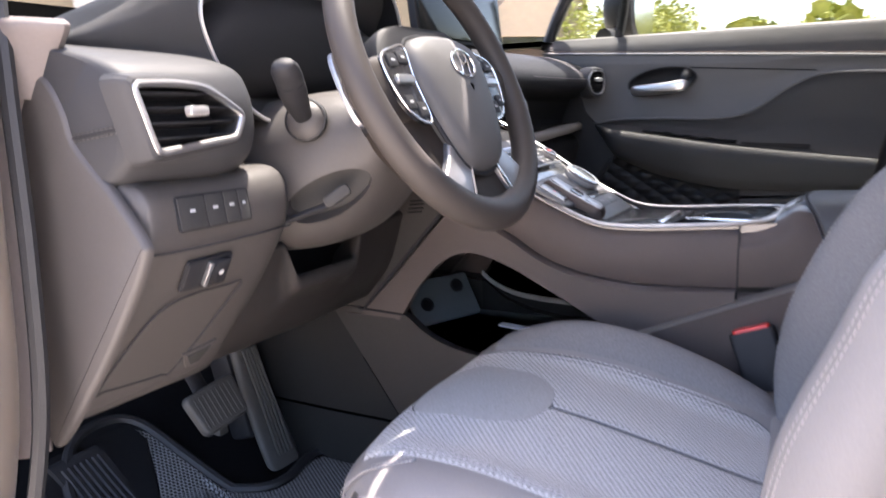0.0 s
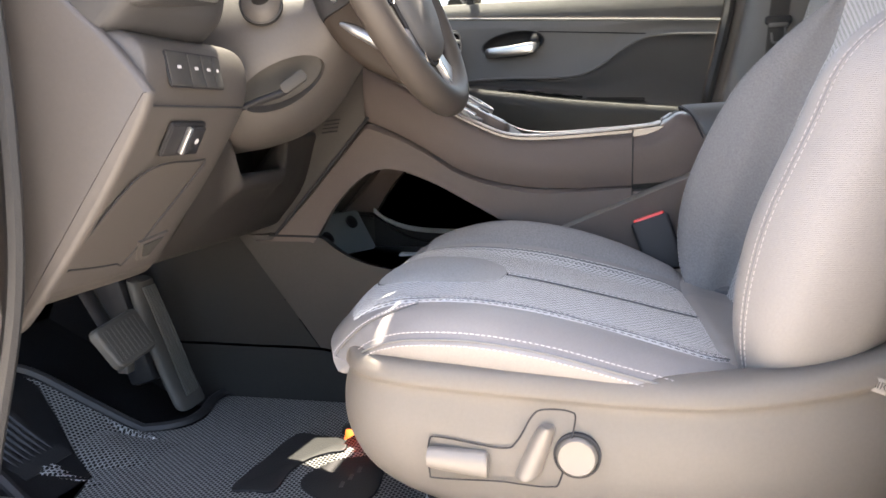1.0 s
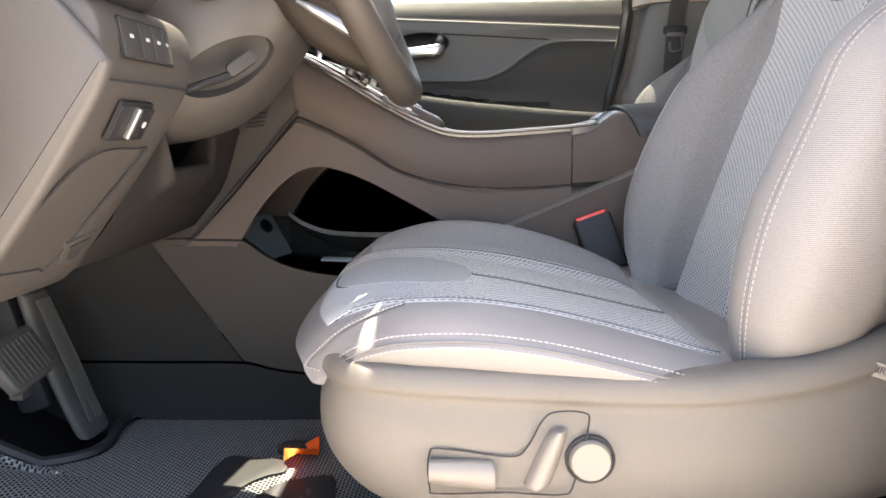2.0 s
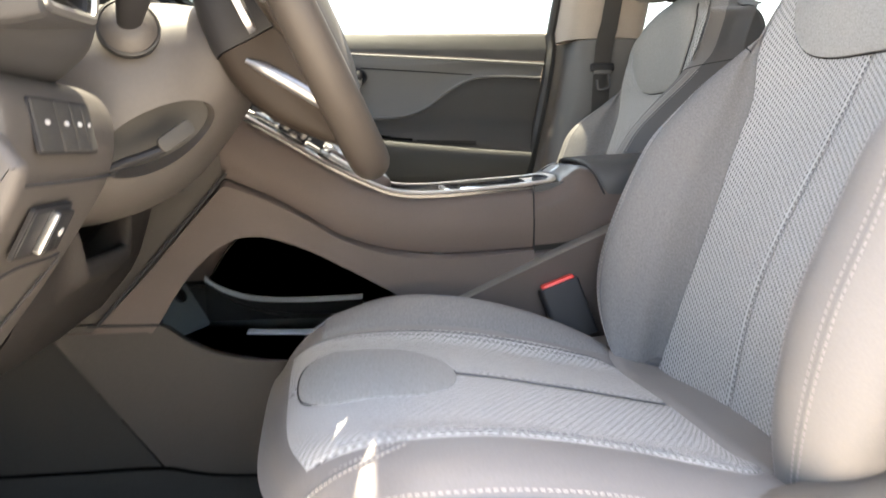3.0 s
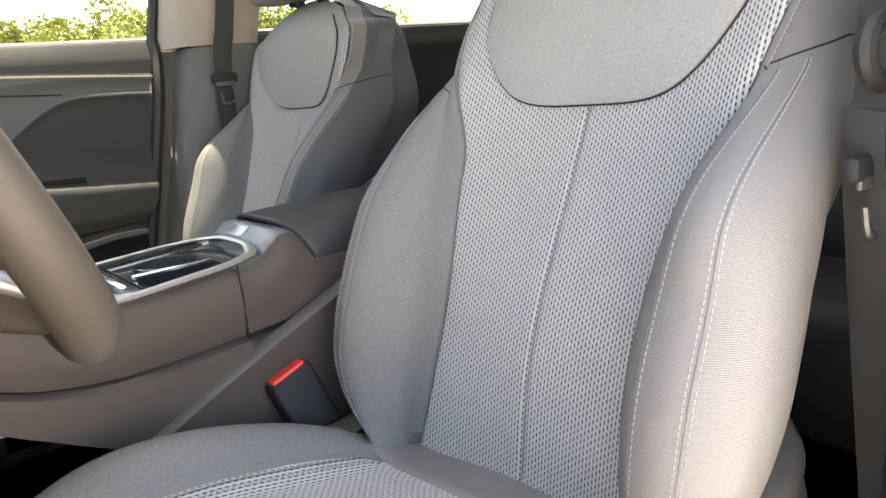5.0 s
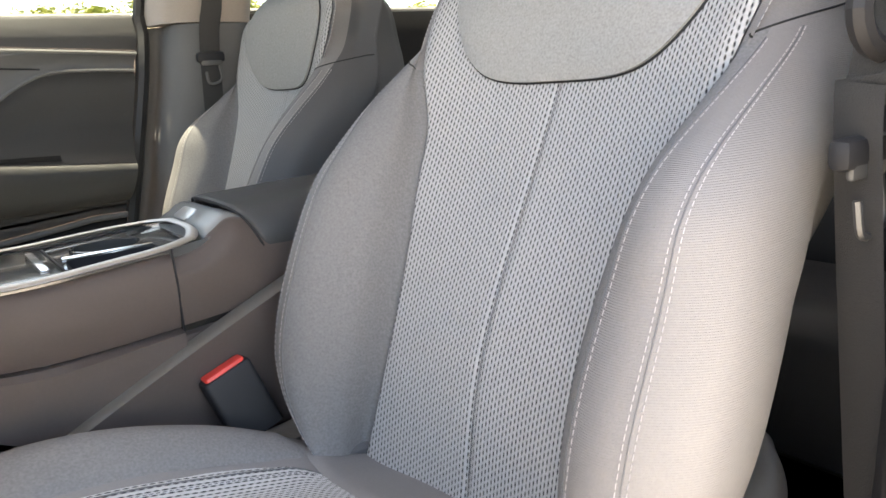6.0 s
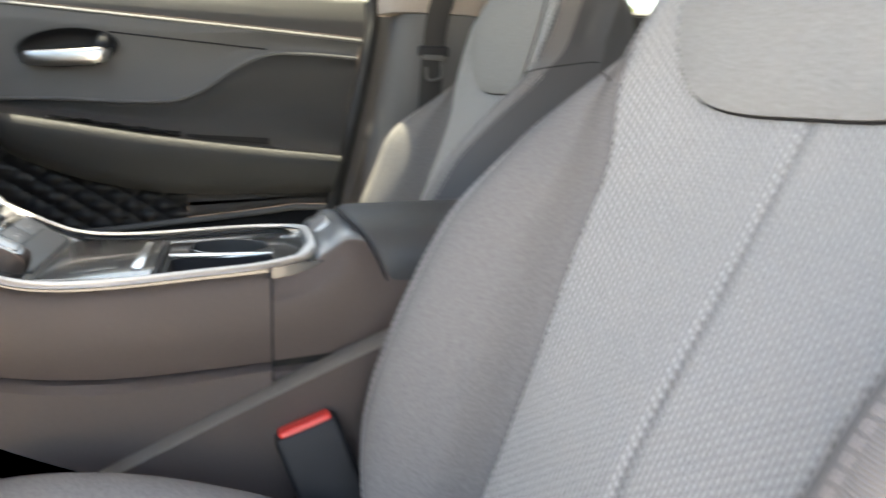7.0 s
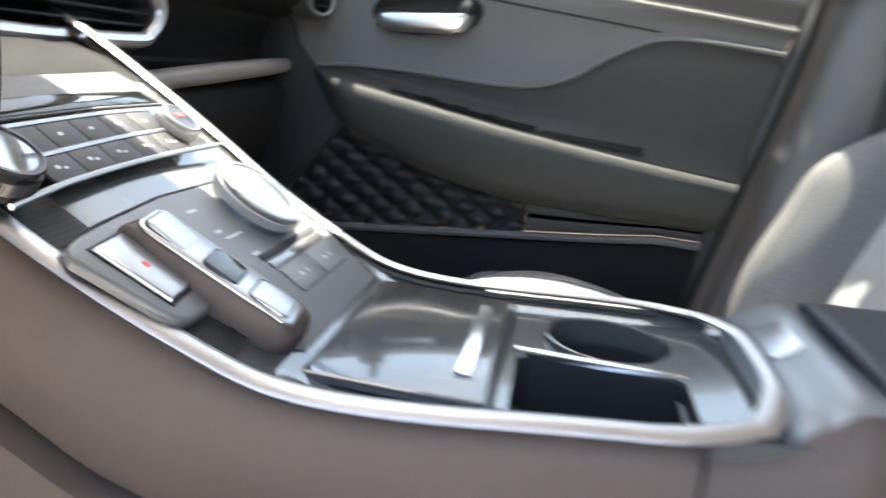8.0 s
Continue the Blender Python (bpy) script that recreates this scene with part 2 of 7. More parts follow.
def grid(rows, closed=False, caps=False, thick=0.0, uvs=None):
    """A sheet through rows of points; closed joins each row's ends, caps fills the first and last rows, thick gives it a back, uvs lays out its pattern in metres."""
    bm = bmesh.new()
    uvl = bm.loops.layers.uv.new("UVMap")
    rows = [np.array(r, float) for r in rows]
    vs = [[bm.verts.new(p) for p in r] for r in rows]
    mid = len(rows) // 2
    U = np.r_[0, np.cumsum(np.linalg.norm(np.diff(rows[mid], axis=0), axis=1))]
    c = len(rows[0]) // 2
    V = np.r_[0, np.cumsum([np.linalg.norm(rows[i + 1][c] - rows[i][c]) for i in range(len(rows) - 1)])]
    step = np.linalg.norm(rows[mid][0] - rows[mid][-1])
    for i in range(len(rows) - 1):
        n = len(rows[0])
        for j in range(n if closed else n - 1):
            k = (j + 1) % n
            f = bm.faces.new((vs[i][j], vs[i][k], vs[i + 1][k], vs[i + 1][j]))
            uk = U[k] if k else U[-1] + step
            if uvs is not None:
                for lp, (a, b) in zip(f.loops, ((i, j), (i, k), (i + 1, k), (i + 1, j))):
                    lp[uvl].uv = uvs[a][b]
                continue
            for lp, (a, b) in zip(f.loops, ((U[j], V[i]), (uk, V[i]), (uk, V[i + 1]), (U[j], V[i + 1]))):
                lp[uvl].uv = (a, b)
    if caps:
        for r in (vs[0], vs[-1]):
            mid_v = bm.verts.new(sum((v.co for v in r), Vector()) / len(r))
            for j in range(len(r)):
                bm.faces.new((r[j], r[(j + 1) % len(r)], mid_v))
    if thick:
        bmesh.ops.solidify(bm, geom=bm.faces[:], thickness=thick)
    bmesh.ops.recalc_face_normals(bm, faces=bm.faces[:])
    return bm


def loft(sections, nu=32, nv=24, closed=True, caps=True, thick=0.0):
    """A smooth skin over sections with equally many points each."""
    a = np.array([cr(s, nu, closed) for s in sections])
    b = np.stack([cr(a[:, j], nv) for j in range(nu)], 1)
    return grid(b, closed, caps and closed, thick)


def tube(points, r, n=10, dense=0, closed=False, flat=1.0, up=None):
    """A round or flattened bar along points; r may be a list."""
    p = cr(points, dense, closed) if dense else np.array(points, float)
    rs = np.interp(np.linspace(0, 1, len(p)), np.linspace(0, 1, len(r)), r) if isinstance(r, (list, tuple)) else np.full(len(p), r)
    rows = []
    side = None
    for i in range(len(p)):
        t = (p[(i + 1) % len(p)] - p[i - 1]) if closed else p[min(i + 1, len(p) - 1)] - p[max(i - 1, 0)]
        t = t / (np.linalg.norm(t) + 1e-12)
        if up is not None:
            side = np.cross(t, up)
        elif side is None:
            side = np.cross(t, (0, 0, 1) if abs(t[2]) < 0.9 else (1, 0, 0))
        side = side - t * (side @ t)
        side = side / np.linalg.norm(side)
        w = np.cross(side, t)
        rows.append([p[i] + rs[i] * (math.cos(a) * side + flat * math.sin(a) * w) for a in np.linspace(0, 2 * math.pi, n, endpoint=False)])
    if closed:
        rows.append(rows[0])
    return grid(rows, True, not closed)


def box(size, at=(0, 0, 0), turn=(0, 0, 0), bevel=0.004, seg=2):
    bm = bmesh.new()
    bmesh.ops.create_cube(bm, size=1.0)
    bmesh.ops.scale(bm, vec=size, verts=bm.verts)
    if bevel:
        bmesh.ops.bevel(bm, geom=bm.edges[:], offset=min(bevel, min(size) * 0.48), segments=seg, affect="EDGES", profile=0.5)
    bm.transform(pose(*at, *turn))
    return bm


def slab(outline, depth, m, bevel=0.003, seg=2):
    """A plate with the given flat outline (x, y), raised by depth along z, rounded at its upper edge, then laid by m."""
    bm = bmesh.new()
    lo = [bm.verts.new((x, y, 0)) for x, y in outline]
    f = bm.faces.new(lo)
    if f.normal.z < 0:
        f.normal_flip()
    r = bmesh.ops.extrude_face_region(bm, geom=[f])
    top = [v for v in r["geom"] if isinstance(v, bmesh.types.BMVert)]
    bmesh.ops.translate(bm, vec=(0, 0, depth), verts=top)
    bmesh.ops.recalc_face_normals(bm, faces=bm.faces[:])
    if bevel:
        edges = [e for e in bm.edges if all(v in top for v in e.verts)]
        bmesh.ops.bevel(bm, geom=edges, offset=bevel, segments=seg, affect="EDGES", profile=0.5)
    bm.transform(m)
    return bm


def rrect(w, h, r, n=5):
    """The outline of a rectangle with round corners."""
    out = []
    for cx, cy, a in ((w / 2 - r, h / 2 - r, 0), (-w / 2 + r, h / 2 - r, 90), (-w / 2 + r, -h / 2 + r, 180), (w / 2 - r, -h / 2 + r, 270)):
        for i in range(n + 1):
            t = radians(a + 90 * i / n)
            out.append((cx + r * math.cos(t), cy + r * math.sin(t)))
    return out


def disc(r, depth, m, bevel=0.002, n=32):
    return slab([(r * math.cos(a), r * math.sin(a)) for a in np.linspace(0, 2 * math.pi, n, endpoint=False)], depth, m, bevel)


def lathe(profile, m, n=36):
    """Profile of (radius, height) turned about z, then laid by m."""
    bm = grid([[(r * math.cos(a), r * math.sin(a), z) for a in np.linspace(0, 2 * math.pi, n, endpoint=False)] for r, z in profile], True, True)
    bm.transform(m)
    return bm


def join(*bms):
    out = bmesh.new()
    out.loops.layers.uv.new("UVMap")
    for b in bms:
        me = bpy.data.meshes.new("tmp")
        b.to_mesh(me)
        out.from_mesh(me)
        bpy.data.meshes.remove(me)
        b.free()
    return out


def facing(at, normal, up=(0, 0, 1)):
    """A pose at a place whose z points along normal and whose y leans towards up."""
    z = Vector(normal).normalized()
    x = Vector(up).cross(z).normalized()
    y = z.cross(x)
    return Matrix.Translation(at) @ Matrix((x, y, z)).transposed().to_4x4()


def thing(name, at, label, category, group="", kind=""):
    ob = new(name)
    ob.location = at
    ob.empty_display_size = 0.05
    return tagged(ob, label, category, group, kind)


def part(name, bm, material, parent, label="", smooth=True):
    """Links a bmesh, given in the world's places, as one mesh under a thing or a part."""
    root = parent
    while root.parent:
        root = root.parent
    bm.transform(Matrix.Translation(-Vector(root.location)))
    me = bpy.data.meshes.new(name)
    bm.to_mesh(me)
    bm.free()
    me.materials.append(material)
    if smooth:
        me.shade_smooth()
        me.set_sharp_from_angle(angle=radians(38))
    ob = new(name, me)
    ob.parent = parent
    return tagged(ob, label)


def single(name, bm, material, at, label, category, group="", kind=""):
    """A thing that is one mesh."""
    bm.transform(Matrix.Translation(-Vector(at)))
    me = bpy.data.meshes.new(name)
    bm.to_mesh(me)
    bm.free()
    me.materials.append(material)
    me.shade_smooth()
    me.set_sharp_from_angle(angle=radians(38))
    ob = new(name, me)
    ob.location = at
    return tagged(ob, label, category, group, kind)


def carve(bm, cutter):
    """Takes the cutter's solid out of bm's solid."""
    obs = []
    for b in (bm, cutter):
        me = bpy.data.meshes.new("tmp")
        b.to_mesh(me)
        b.free()
        obs.append(new("tmp", me))
    md = obs[0].modifiers.new("cut", "BOOLEAN")
    md.operation, md.object, md.solver = "DIFFERENCE", obs[1], "EXACT"
    me = bpy.data.meshes.new_from_object(obs[0].evaluated_get(bpy.context.evaluated_depsgraph_get()))
    out = bmesh.new()
    out.from_mesh(me)
    for o in obs:
        bpy.data.objects.remove(o)
    return out


def stitches(points, length=0.0032, gap=0.0022, r=0.0007):
    """A row of thread stitches along a line."""
    p = np.array(points, float)
    d = np.r_[0, np.cumsum(np.linalg.norm(np.diff(p, axis=0), axis=1))]
    bm = bmesh.new()
    s = 0.0
    while s + length < d[-1]:
        a, b = (np.array([np.interp(q, d, p[:, k]) for k in range(3)]) for q in (s, s + length))
        t = b - a
        t = t / (np.linalg.norm(t) + 1e-9)
        e1 = np.cross(t, (0.3, 0.5, 0.8))
        e1 /= np.linalg.norm(e1)
        e2 = np.cross(t, e1)
        ring = [[bm.verts.new(c + r * (math.cos(q) * e1 + math.sin(q) * e2)) for q in (0, 2.1, 4.2)] for c in (a, b)]
        for j in range(3):
            bm.faces.new((ring[0][j], ring[0][(j + 1) % 3], ring[1][(j + 1) % 3], ring[1][j]))
        bm.faces.new(ring[0][::-1])
        bm.faces.new(ring[1])
        s += length + gap
    return bm


def lettering(text, size, m, depth=0.0006):
    """Raised letters in the built-in font, laid by m."""
    cu = bpy.data.curves.new("text", "FONT")
    cu.body, cu.size, cu.extrude, cu.align_x, cu.align_y = text, size, depth, "CENTER", "CENTER"
    ob = new("text", cu)
    me = bpy.data.meshes.new_from_object(ob.evaluated_get(bpy.context.evaluated_depsgraph_get()))
    bpy.data.objects.remove(ob)
    bm = bmesh.new()
    bm.from_mesh(me)
    bm.transform(m)
    return bm


FLOOR = 0.07


# ---- setting: ground, car shell ----
GROUND = -0.42


def sheet(name, pts, material, label, category, thick=0.02):
    """A flat or bent shell panel of the car through rows of points."""
    return single(name, grid(pts, thick=thick), material, (0, 0, 0), label, category, kind="structure")


single("ground", grid([[(x, y, GROUND) for x in (-900, -30, -6, -2, 2, 6, 30, 900)] for y in (-900, -30, -6, -2, 2, 6, 30, 900)]), PAVE, (0, 0, 0), "pale concrete paving around the parked car", "ground", kind="structure")

# cabin floor with tunnel, bulkhead and side sills
floor_rows = []
for y in (-1.6, -0.6, -0.1, 0.3, 0.72, 0.80, 0.98, 1.05):
    lift = 0.0 if y <= 0.72 else (y - 0.72) * 0.52
    floor_rows.append([(x, y, FLOOR - 0.022 + lift + (0.10 if abs(x) < 0.11 else 0.0)) for x in (-0.72, -0.4, -0.16, -0.10, 0.10, 0.16, 0.4, 0.72)])
sheet("floor", floor_rows, CARPET, "black carpeted cabin floor", "floor")
sheet("bulkhead", [[(x, 1.02, z) for x in (-0.74, 0, 0.74)] for z in (0.05, 0.45, 0.86)], DEEP, "dark bulkhead behind the pedals", "bulkhead")
sheet("rear_wall", [[(x, -1.75, z) for x in (-0.74, 0, 0.74)] for z in (0.05, 0.45, 0.80)], DARK, "black load area wall", "wall")
# middle bulge of the unseen roof edge is added to shade the console keys
shade_header = lambda x: 0.245 + 0.158 * math.exp(-(x / 0.205) ** 10)
roof_rows = [[(x * w, y if y < 0 else y - 0.26 + shade_header(x * w) if y > 0.2 else y, 1.235 + 0.03 * (1 - x * x) - d) for x in np.linspace(-1, 1, 49)] for y, w, d in ((0.26, 0.57, 0.02), (0.14, 0.59, 0.005), (-0.3, 0.62, 0.0), (-1.0, 0.61, 0.01), (-1.75, 0.56, 0.05))]
sheet("ceiling", roof_rows, HEADLINER, "pale cloth headliner, front edge bulged to shade the console", "ceiling", 0.03)

# sill and door opening on the open side
sill = loft([[(x0, y, FLOOR + z0) for x0, z0 in ((-0.62, 0.0), (-0.62, 0.05), (-0.66, 0.075), (-0.74, 0.07), (-0.80, 0.03), (-0.82, -0.06), (-0.74, -0.12), (-0.64, -0.10))] for y in (-1.7, -0.5, 0.2, 0.7, 1.0)], 24, 12)
single("sill", sill, PAINT, (0, 0, 0), "bronze grey painted door sill", "sill", kind="structure")
b_pillar = loft([[(x0, y0 + off, z) for x0, y0 in ((-0.712, -0.25), (-0.722, -0.222), (-0.785, -0.215), (-0.80, -0.25), (-0.80, -0.42), (-0.73, -0.44), (-0.712, -0.42))] for z, off in ((0.05, 0.05), (0.3, 0.03), (0.6, 0.0), (0.85, -0.04), (1.20, -0.10))], 28, 14)
single("pillar_b_left", b_pillar, PAINT, (0, 0, 0), "painted centre pillar of the open doorway", "pillar", kind="structure")
single("pillar_trim_left", loft([[(x0, y0 + off, z) for x0, y0 in ((-0.674, -0.31), (-0.684, -0.256), (-0.716, -0.230), (-0.716, -0.43), (-0.674, -0.42))] for z, off in ((0.09, 0.05), (0.3, 0.03), (0.6, 0.0), (0.80, -0.03))], 28, 14), DARK, (0, 0, 0), "dark lower trim of the centre pillar", "pillar trim", kind="structure")
single("weatherstrip", tube([(-0.77, -0.185, 0.10), (-0.772, -0.195, 0.30), (-0.77, -0.21, 0.60), (-0.755, -0.25, 0.90), (-0.68, -0.30, 1.19)], 0.009, 8, 40), RUBBER, (0, 0, 0), "black rubber door seal on the centre pillar", "door seal", kind="structure")
single("weatherstrip", tube([(-0.755, 0.60, 0.12), (-0.755, 0.56, 0.25), (-0.745, 0.525, 0.40), (-0.742, 0.515, 0.55), (-0.735, 0.525, 0.70), (-0.725, 0.54, 0.80)], 0.008, 8, 40), RUBBER, (0, 0, 0), "black rubber door seal beside the dashboard end", "door seal", kind="structure")
jamb = loft([[(-0.90, y + 0.02, z), (-0.80, y, z), (-0.762, y + 0.012, z), (-0.750, y + 0.05, z), (-0.742, y + 0.10, z)] for y, z in ((0.62, -0.1), (0.60, 0.15), (0.52, 0.40), (0.50, 0.60), (0.50, 0.80), (0.53, 0.95))], 20, 24, closed=False, caps=False, thick=0.01)
single("pillar_a_left", jamb, PAINT, (0, 0, 0), "painted front door jamb with a folded edge", "pillar", kind="structure")
single("pillar_trim_front", loft([[(-0.69, y, z), (-0.722, y + 0.015, z), (-0.735, y + 0.05, z), (-0.70, y + 0.10, z + 0.01), (-0.66, y + 0.08, z + 0.01)] for y, z in ((0.535, 0.700), (0.520, 0.722), (0.505, 0.745), (0.492, 0.763), (0.500, 0.770))], 20, 16), PILLARTRIM, (0, 0, 0), "mauve grey trim at the foot of the windscreen pillar", "pillar trim", kind="structure")
single("jamb_trim", loft([[(-0.70, y, z), (-0.728, y + 0.005, z), (-0.735, y + 0.03, z), (-0.70, y + 0.06, z)] for y, z in ((0.585, 0.34), (0.578, 0.50), (0.566, 0.66), (0.535, 0.72))], 20, 16), PILLARTRIM, (0, 0, 0), "mauve grey strip between dashboard end and door seal", "trim", kind="structure")
for s, nm in ((-1, "pillar_windscreen_left"), (1, "pillar_windscreen_right")):
    # left pillar is coloured black, right one beige
    single(nm, loft([[(s * (x + dx), y + dy, z) for dx, dy in ((-0.03, -0.02), (0.03, -0.03), (0.045, 0.04), (-0.02, 0.06))] for x, y, z in ((0.72, 0.93, 0.80), (0.70, 0.74, 0.95), (0.67, 0.52, 1.10), (0.60, 0.27, 1.225))], 20, 16), DARK if s < 0 else BEIGE, (0, 0, 0), "windscreen pillar, black on the left and beige on the right", "pillar", kind="structure")
single("windscreen", grid([[(x * w, y if y > 0.3 else shade_header(x * w) + 0.01, z + 0.02 * (1 - x * x)) for x in np.linspace(-1, 1, 49)] for y, z, w in ((0.99, 0.80, 0.72), (0.66, 1.02, 0.68), (0.27, 1.225, 0.58))]), GLASS, (0, 0, 0), "clear windscreen above the dashboard", "windscreen", kind="structure")
single("bonnet", grid([[(x * 0.80, y, z - 0.06 * x ** 4) for x in (-1, -0.7, 0, 0.7, 1)] for y, z in ((1.00, 0.79), (1.4, 0.74), (1.9, 0.62), (2.05, 0.40), (2.08, -0.1))], thick=0.02), PAINT, (0, 0, 0), "bronze grey painted bonnet", "bonnet", kind="structure")
for s, nm in ((-1, "wing_left"), (1, "wing_right")):
    single(nm, grid([[(s * 0.86, y, z) for y in (0.95, 1.4, 2.0)] for z in (-0.2, 0.3, 0.70)], thick=0.02), PAINT, (0, 0, 0), "bronze grey painted front wing", "wing", kind="structure")
single("roof_rail_left", tube([(-0.62, 0.30, 1.215), (-0.66, 0.0, 1.235), (-0.67, -0.6, 1.235), (-0.64, -1.7, 1.18)], 0.035, 12, 30), PAINT, (0, 0, 0), "painted roof rail above the open door", "roof rail", kind="structure")
single("roof_rail_right", tube([(0.62, 0.30, 1.215), (0.66, 0.0, 1.235), (0.67, -0.6, 1.235), (0.64, -1.7, 1.18)], 0.035, 12, 30), BEIGE, (0, 0, 0), "cloth covered roof rail", "roof rail", kind="structure")


# ---- passenger side: door, pillar, rear door ----
Z_BELT = 0.832


def strip_z(y):
    return 0.757 + 0.055 * (y + 0.2)


UPPER = [(-0.25, 0.728), (-0.10, 0.733), (-0.03, 0.728), (0.03, 0.700), (0.08, 0.665), (0.13, 0.645), (0.20, 0.640), (0.30, 0.642), (0.40, 0.640), (0.46, 0.632)]
INNER = [(-0.25, 0.548), (-0.05, 0.558), (0.15, 0.577), (0.30, 0.598), (0.40, 0.612), (0.46, 0.625)]
LOWER = [(-0.25, 0.482), (-0.14, 0.480), (0.0, 0.478), (0.10, 0.478), (0.17, 0.483), (0.28, 0.504), (0.37, 0.536), (0.41, 0.560), (0.44, 0.60), (0.46, 0.622)]
YS = np.linspace(-0.235, 0.60, 90)

door = thing("passenger_door", (0.74, 0.18, FLOOR), "closed dark grey front passenger door with padded armrest", "car door")
rows = []
for t in np.linspace(0, 1, 16):
    rows.append([(0.722 + 0.022 * t - 0.004 * math.sin(math.pi * t), y, strip_z(y) + 0.012 + (Z_BELT - strip_z(y) - 0.012) * t) for y in YS])
rows.append([(0.750, y, Z_BELT + 0.005) for y in YS])
rows.append([(0.79, y, Z_BELT + 0.002) for y in YS])
rows.append([(0.834, y, Z_BELT - 0.006) for y in YS])
part("belt_panel", grid(rows, thick=0.012), DOORTRIM, door)
part("trim_strip", tube([(0.716, y, strip_z(y) + 0.005) for y in YS], 0.0050, 8, flat=0.7), STRIP, door, "slim satin silver trim strip")


def bowl(y, z):
    """Depth of the handle's hollow in the upper door panel."""
    r = ((y - 0.300) / 0.078) ** 2 + ((z - 0.727 - 0.10 * (0.30 - y)) / 0.031) ** 2
    return 0.026 * max(0.0, 1 - r ** 2)


rows = []
for t in np.linspace(0, 1, 44):
    row = []
    for y in np.linspace(-0.235, 0.60, 150):
        lo = lerp(UPPER, y) if y < 0.46 else 0.632 + (y - 0.46) * 0.2
        z = lo - 0.01 + (strip_z(y) + 0.010 - lo + 0.01) * t
        row.append((0.715 + 0.012 * math.sin(math.pi * min(1, t * 1.2)) + 0.012 * max(0, 0.35 - t) + bowl(y, z), y, z))
    rows.append(row)
back = [[(x + 0.012, y, z) for x, y, z in row] for row in rows[::-1]]
part("upper_panel", grid(rows + back + rows[:1]), DOORTRIM, door)
AY = YS[YS < 0.462]


def arm_at(t, y):
    """The armrest's skin, from its upper edge (0) over the crest (0.5) to its foot (1)."""
    u, i, l = lerp(UPPER, y), lerp(INNER, y), lerp(LOWER, y)
    end = min(1.0, max(0.0, (0.462 - y) / 0.07)) ** 0.5
    if t < 0.5:
        q = t / 0.5
        z = u + (i + 0.006 - u) * (1 - (1 - q) ** 1.7)
        deep = 0.018 * min(1, q * 8) ** 0.5 - 0.006 * math.sin(math.pi * min(1, q * 1.6)) + 0.046 * max(0, (q - 0.40) / 0.60) ** 1.15
    else:
        q = (t - 0.5) / 0.5
        z = i + 0.006 + (l - i - 0.006) * q ** 1.5
        deep = 0.060 + 0.012 * math.sin(math.pi * min(1, q * 1.3)) - 0.030 * max(0, (q - 0.72) / 0.28) ** 2
    return (0.722 - deep * 1.12 * end, y, z)


arm = part("armrest", grid([[arm_at(t, y) for y in AY] for t in np.linspace(0, 1, 44)], thick=0.01), DOORSOFT, door, "padded charcoal armrest")


def on_arm(t0, t1, y0, y1, lift):
    return grid([[(x - lift * 0.6, v, z + lift) for x, v, z in (arm_at(t, y) for y in np.linspace(y0, y1, 30))] for t in np.linspace(t0, t1, 6)], thick=0.002)


part("window_switch_panel", on_arm(0.36, 0.455, 0.12, 0.33, 0.0030), KEYBLACK, arm, "gloss black switch strip")
for y in (0.17, 0.215, 0.26):
    part("window_switch", on_arm(0.375, 0.44, y, y + 0.022, 0.0060), KEYBLACK, arm)
part("grab_slot", on_arm(0.385, 0.45, -0.03, 0.11, 0.0026), DEEP, arm, "dark grab slot")
rows = []
for t in np.linspace(0, 1, 40):
    row = []
    for y in np.linspace(0.115, 0.60, 110):
        top = lerp(LOWER, y) if y < 0.455 else 0.622 + (y - 0.455) * 0.3
        low = 0.455 - 0.055 * min(1, max(0, (y + 0.1) / 0.5))
        z = top + 0.004 + (low - top - 0.004) * t
        q = abs(math.sin((y * 0.8 + z * 1.25) * math.pi / 0.042)) * abs(math.sin((y * 0.8 - z * 1.25) * math.pi / 0.042))
        row.append((0.718 - 0.009 * q ** 0.55, y, z))
    rows.append(row)
part("quilted_panel", grid(rows, thick=0.008), QUILT, door, "black quilted vinyl insert")
rows = []
for t in np.linspace(0, 1, 8):
    rows.append([(0.712 - 0.004 * math.sin(math.pi * t), y, lerp(LOWER, y) + 0.004 + (0.453 - 0.055 * min(1, max(0, (y + 0.1) / 0.5)) - lerp(LOWER, y)) * t) for y in np.linspace(-0.235, 0.1145, 30)])
part("lower_panel", grid(rows, thick=0.008), DOORTRIM, door)
part("pocket_lip", tube([(0.700, y, 0.452 - 0.055 * min(1, max(0, (y + 0.1) / 0.5))) for y in YS], 0.006, 8), DOORTRIM, door)
rows = [[(x, y, z - 0.055 * min(1, max(0, (y + 0.1) / 0.5)) * (1 if z > 0.2 else 0)) for y in YS] for x, z in ((0.705, 0.448), (0.690, 0.43), (0.675, 0.33), (0.685, 0.22), (0.70, 0.12), (0.74, 0.09))]
# near-black colour stands for the unlit void low in the footwell
part("map_pocket", grid(rows, thick=0.008), DEEP, door)
part("door_skin", grid([[(0.83 - 0.03 * abs(z - 0.4), y, z) for y in (-0.26, 0.2, 0.66, 0.95)] for z in (-0.1, 0.2, 0.5, 0.83)], thick=0.01), PAINT, door, "painted outer skin")
# added sheet, keeps sun from leaking down between door skin and dashboard
part("corner_cap", grid([[(x, y, 0.834) for y in (0.585, 0.75, 0.98)] for x in (0.66, 0.74, 0.845)], thick=0.01), RUBBER, door, "black sheet added to stop sun leaking in at the pillar foot")
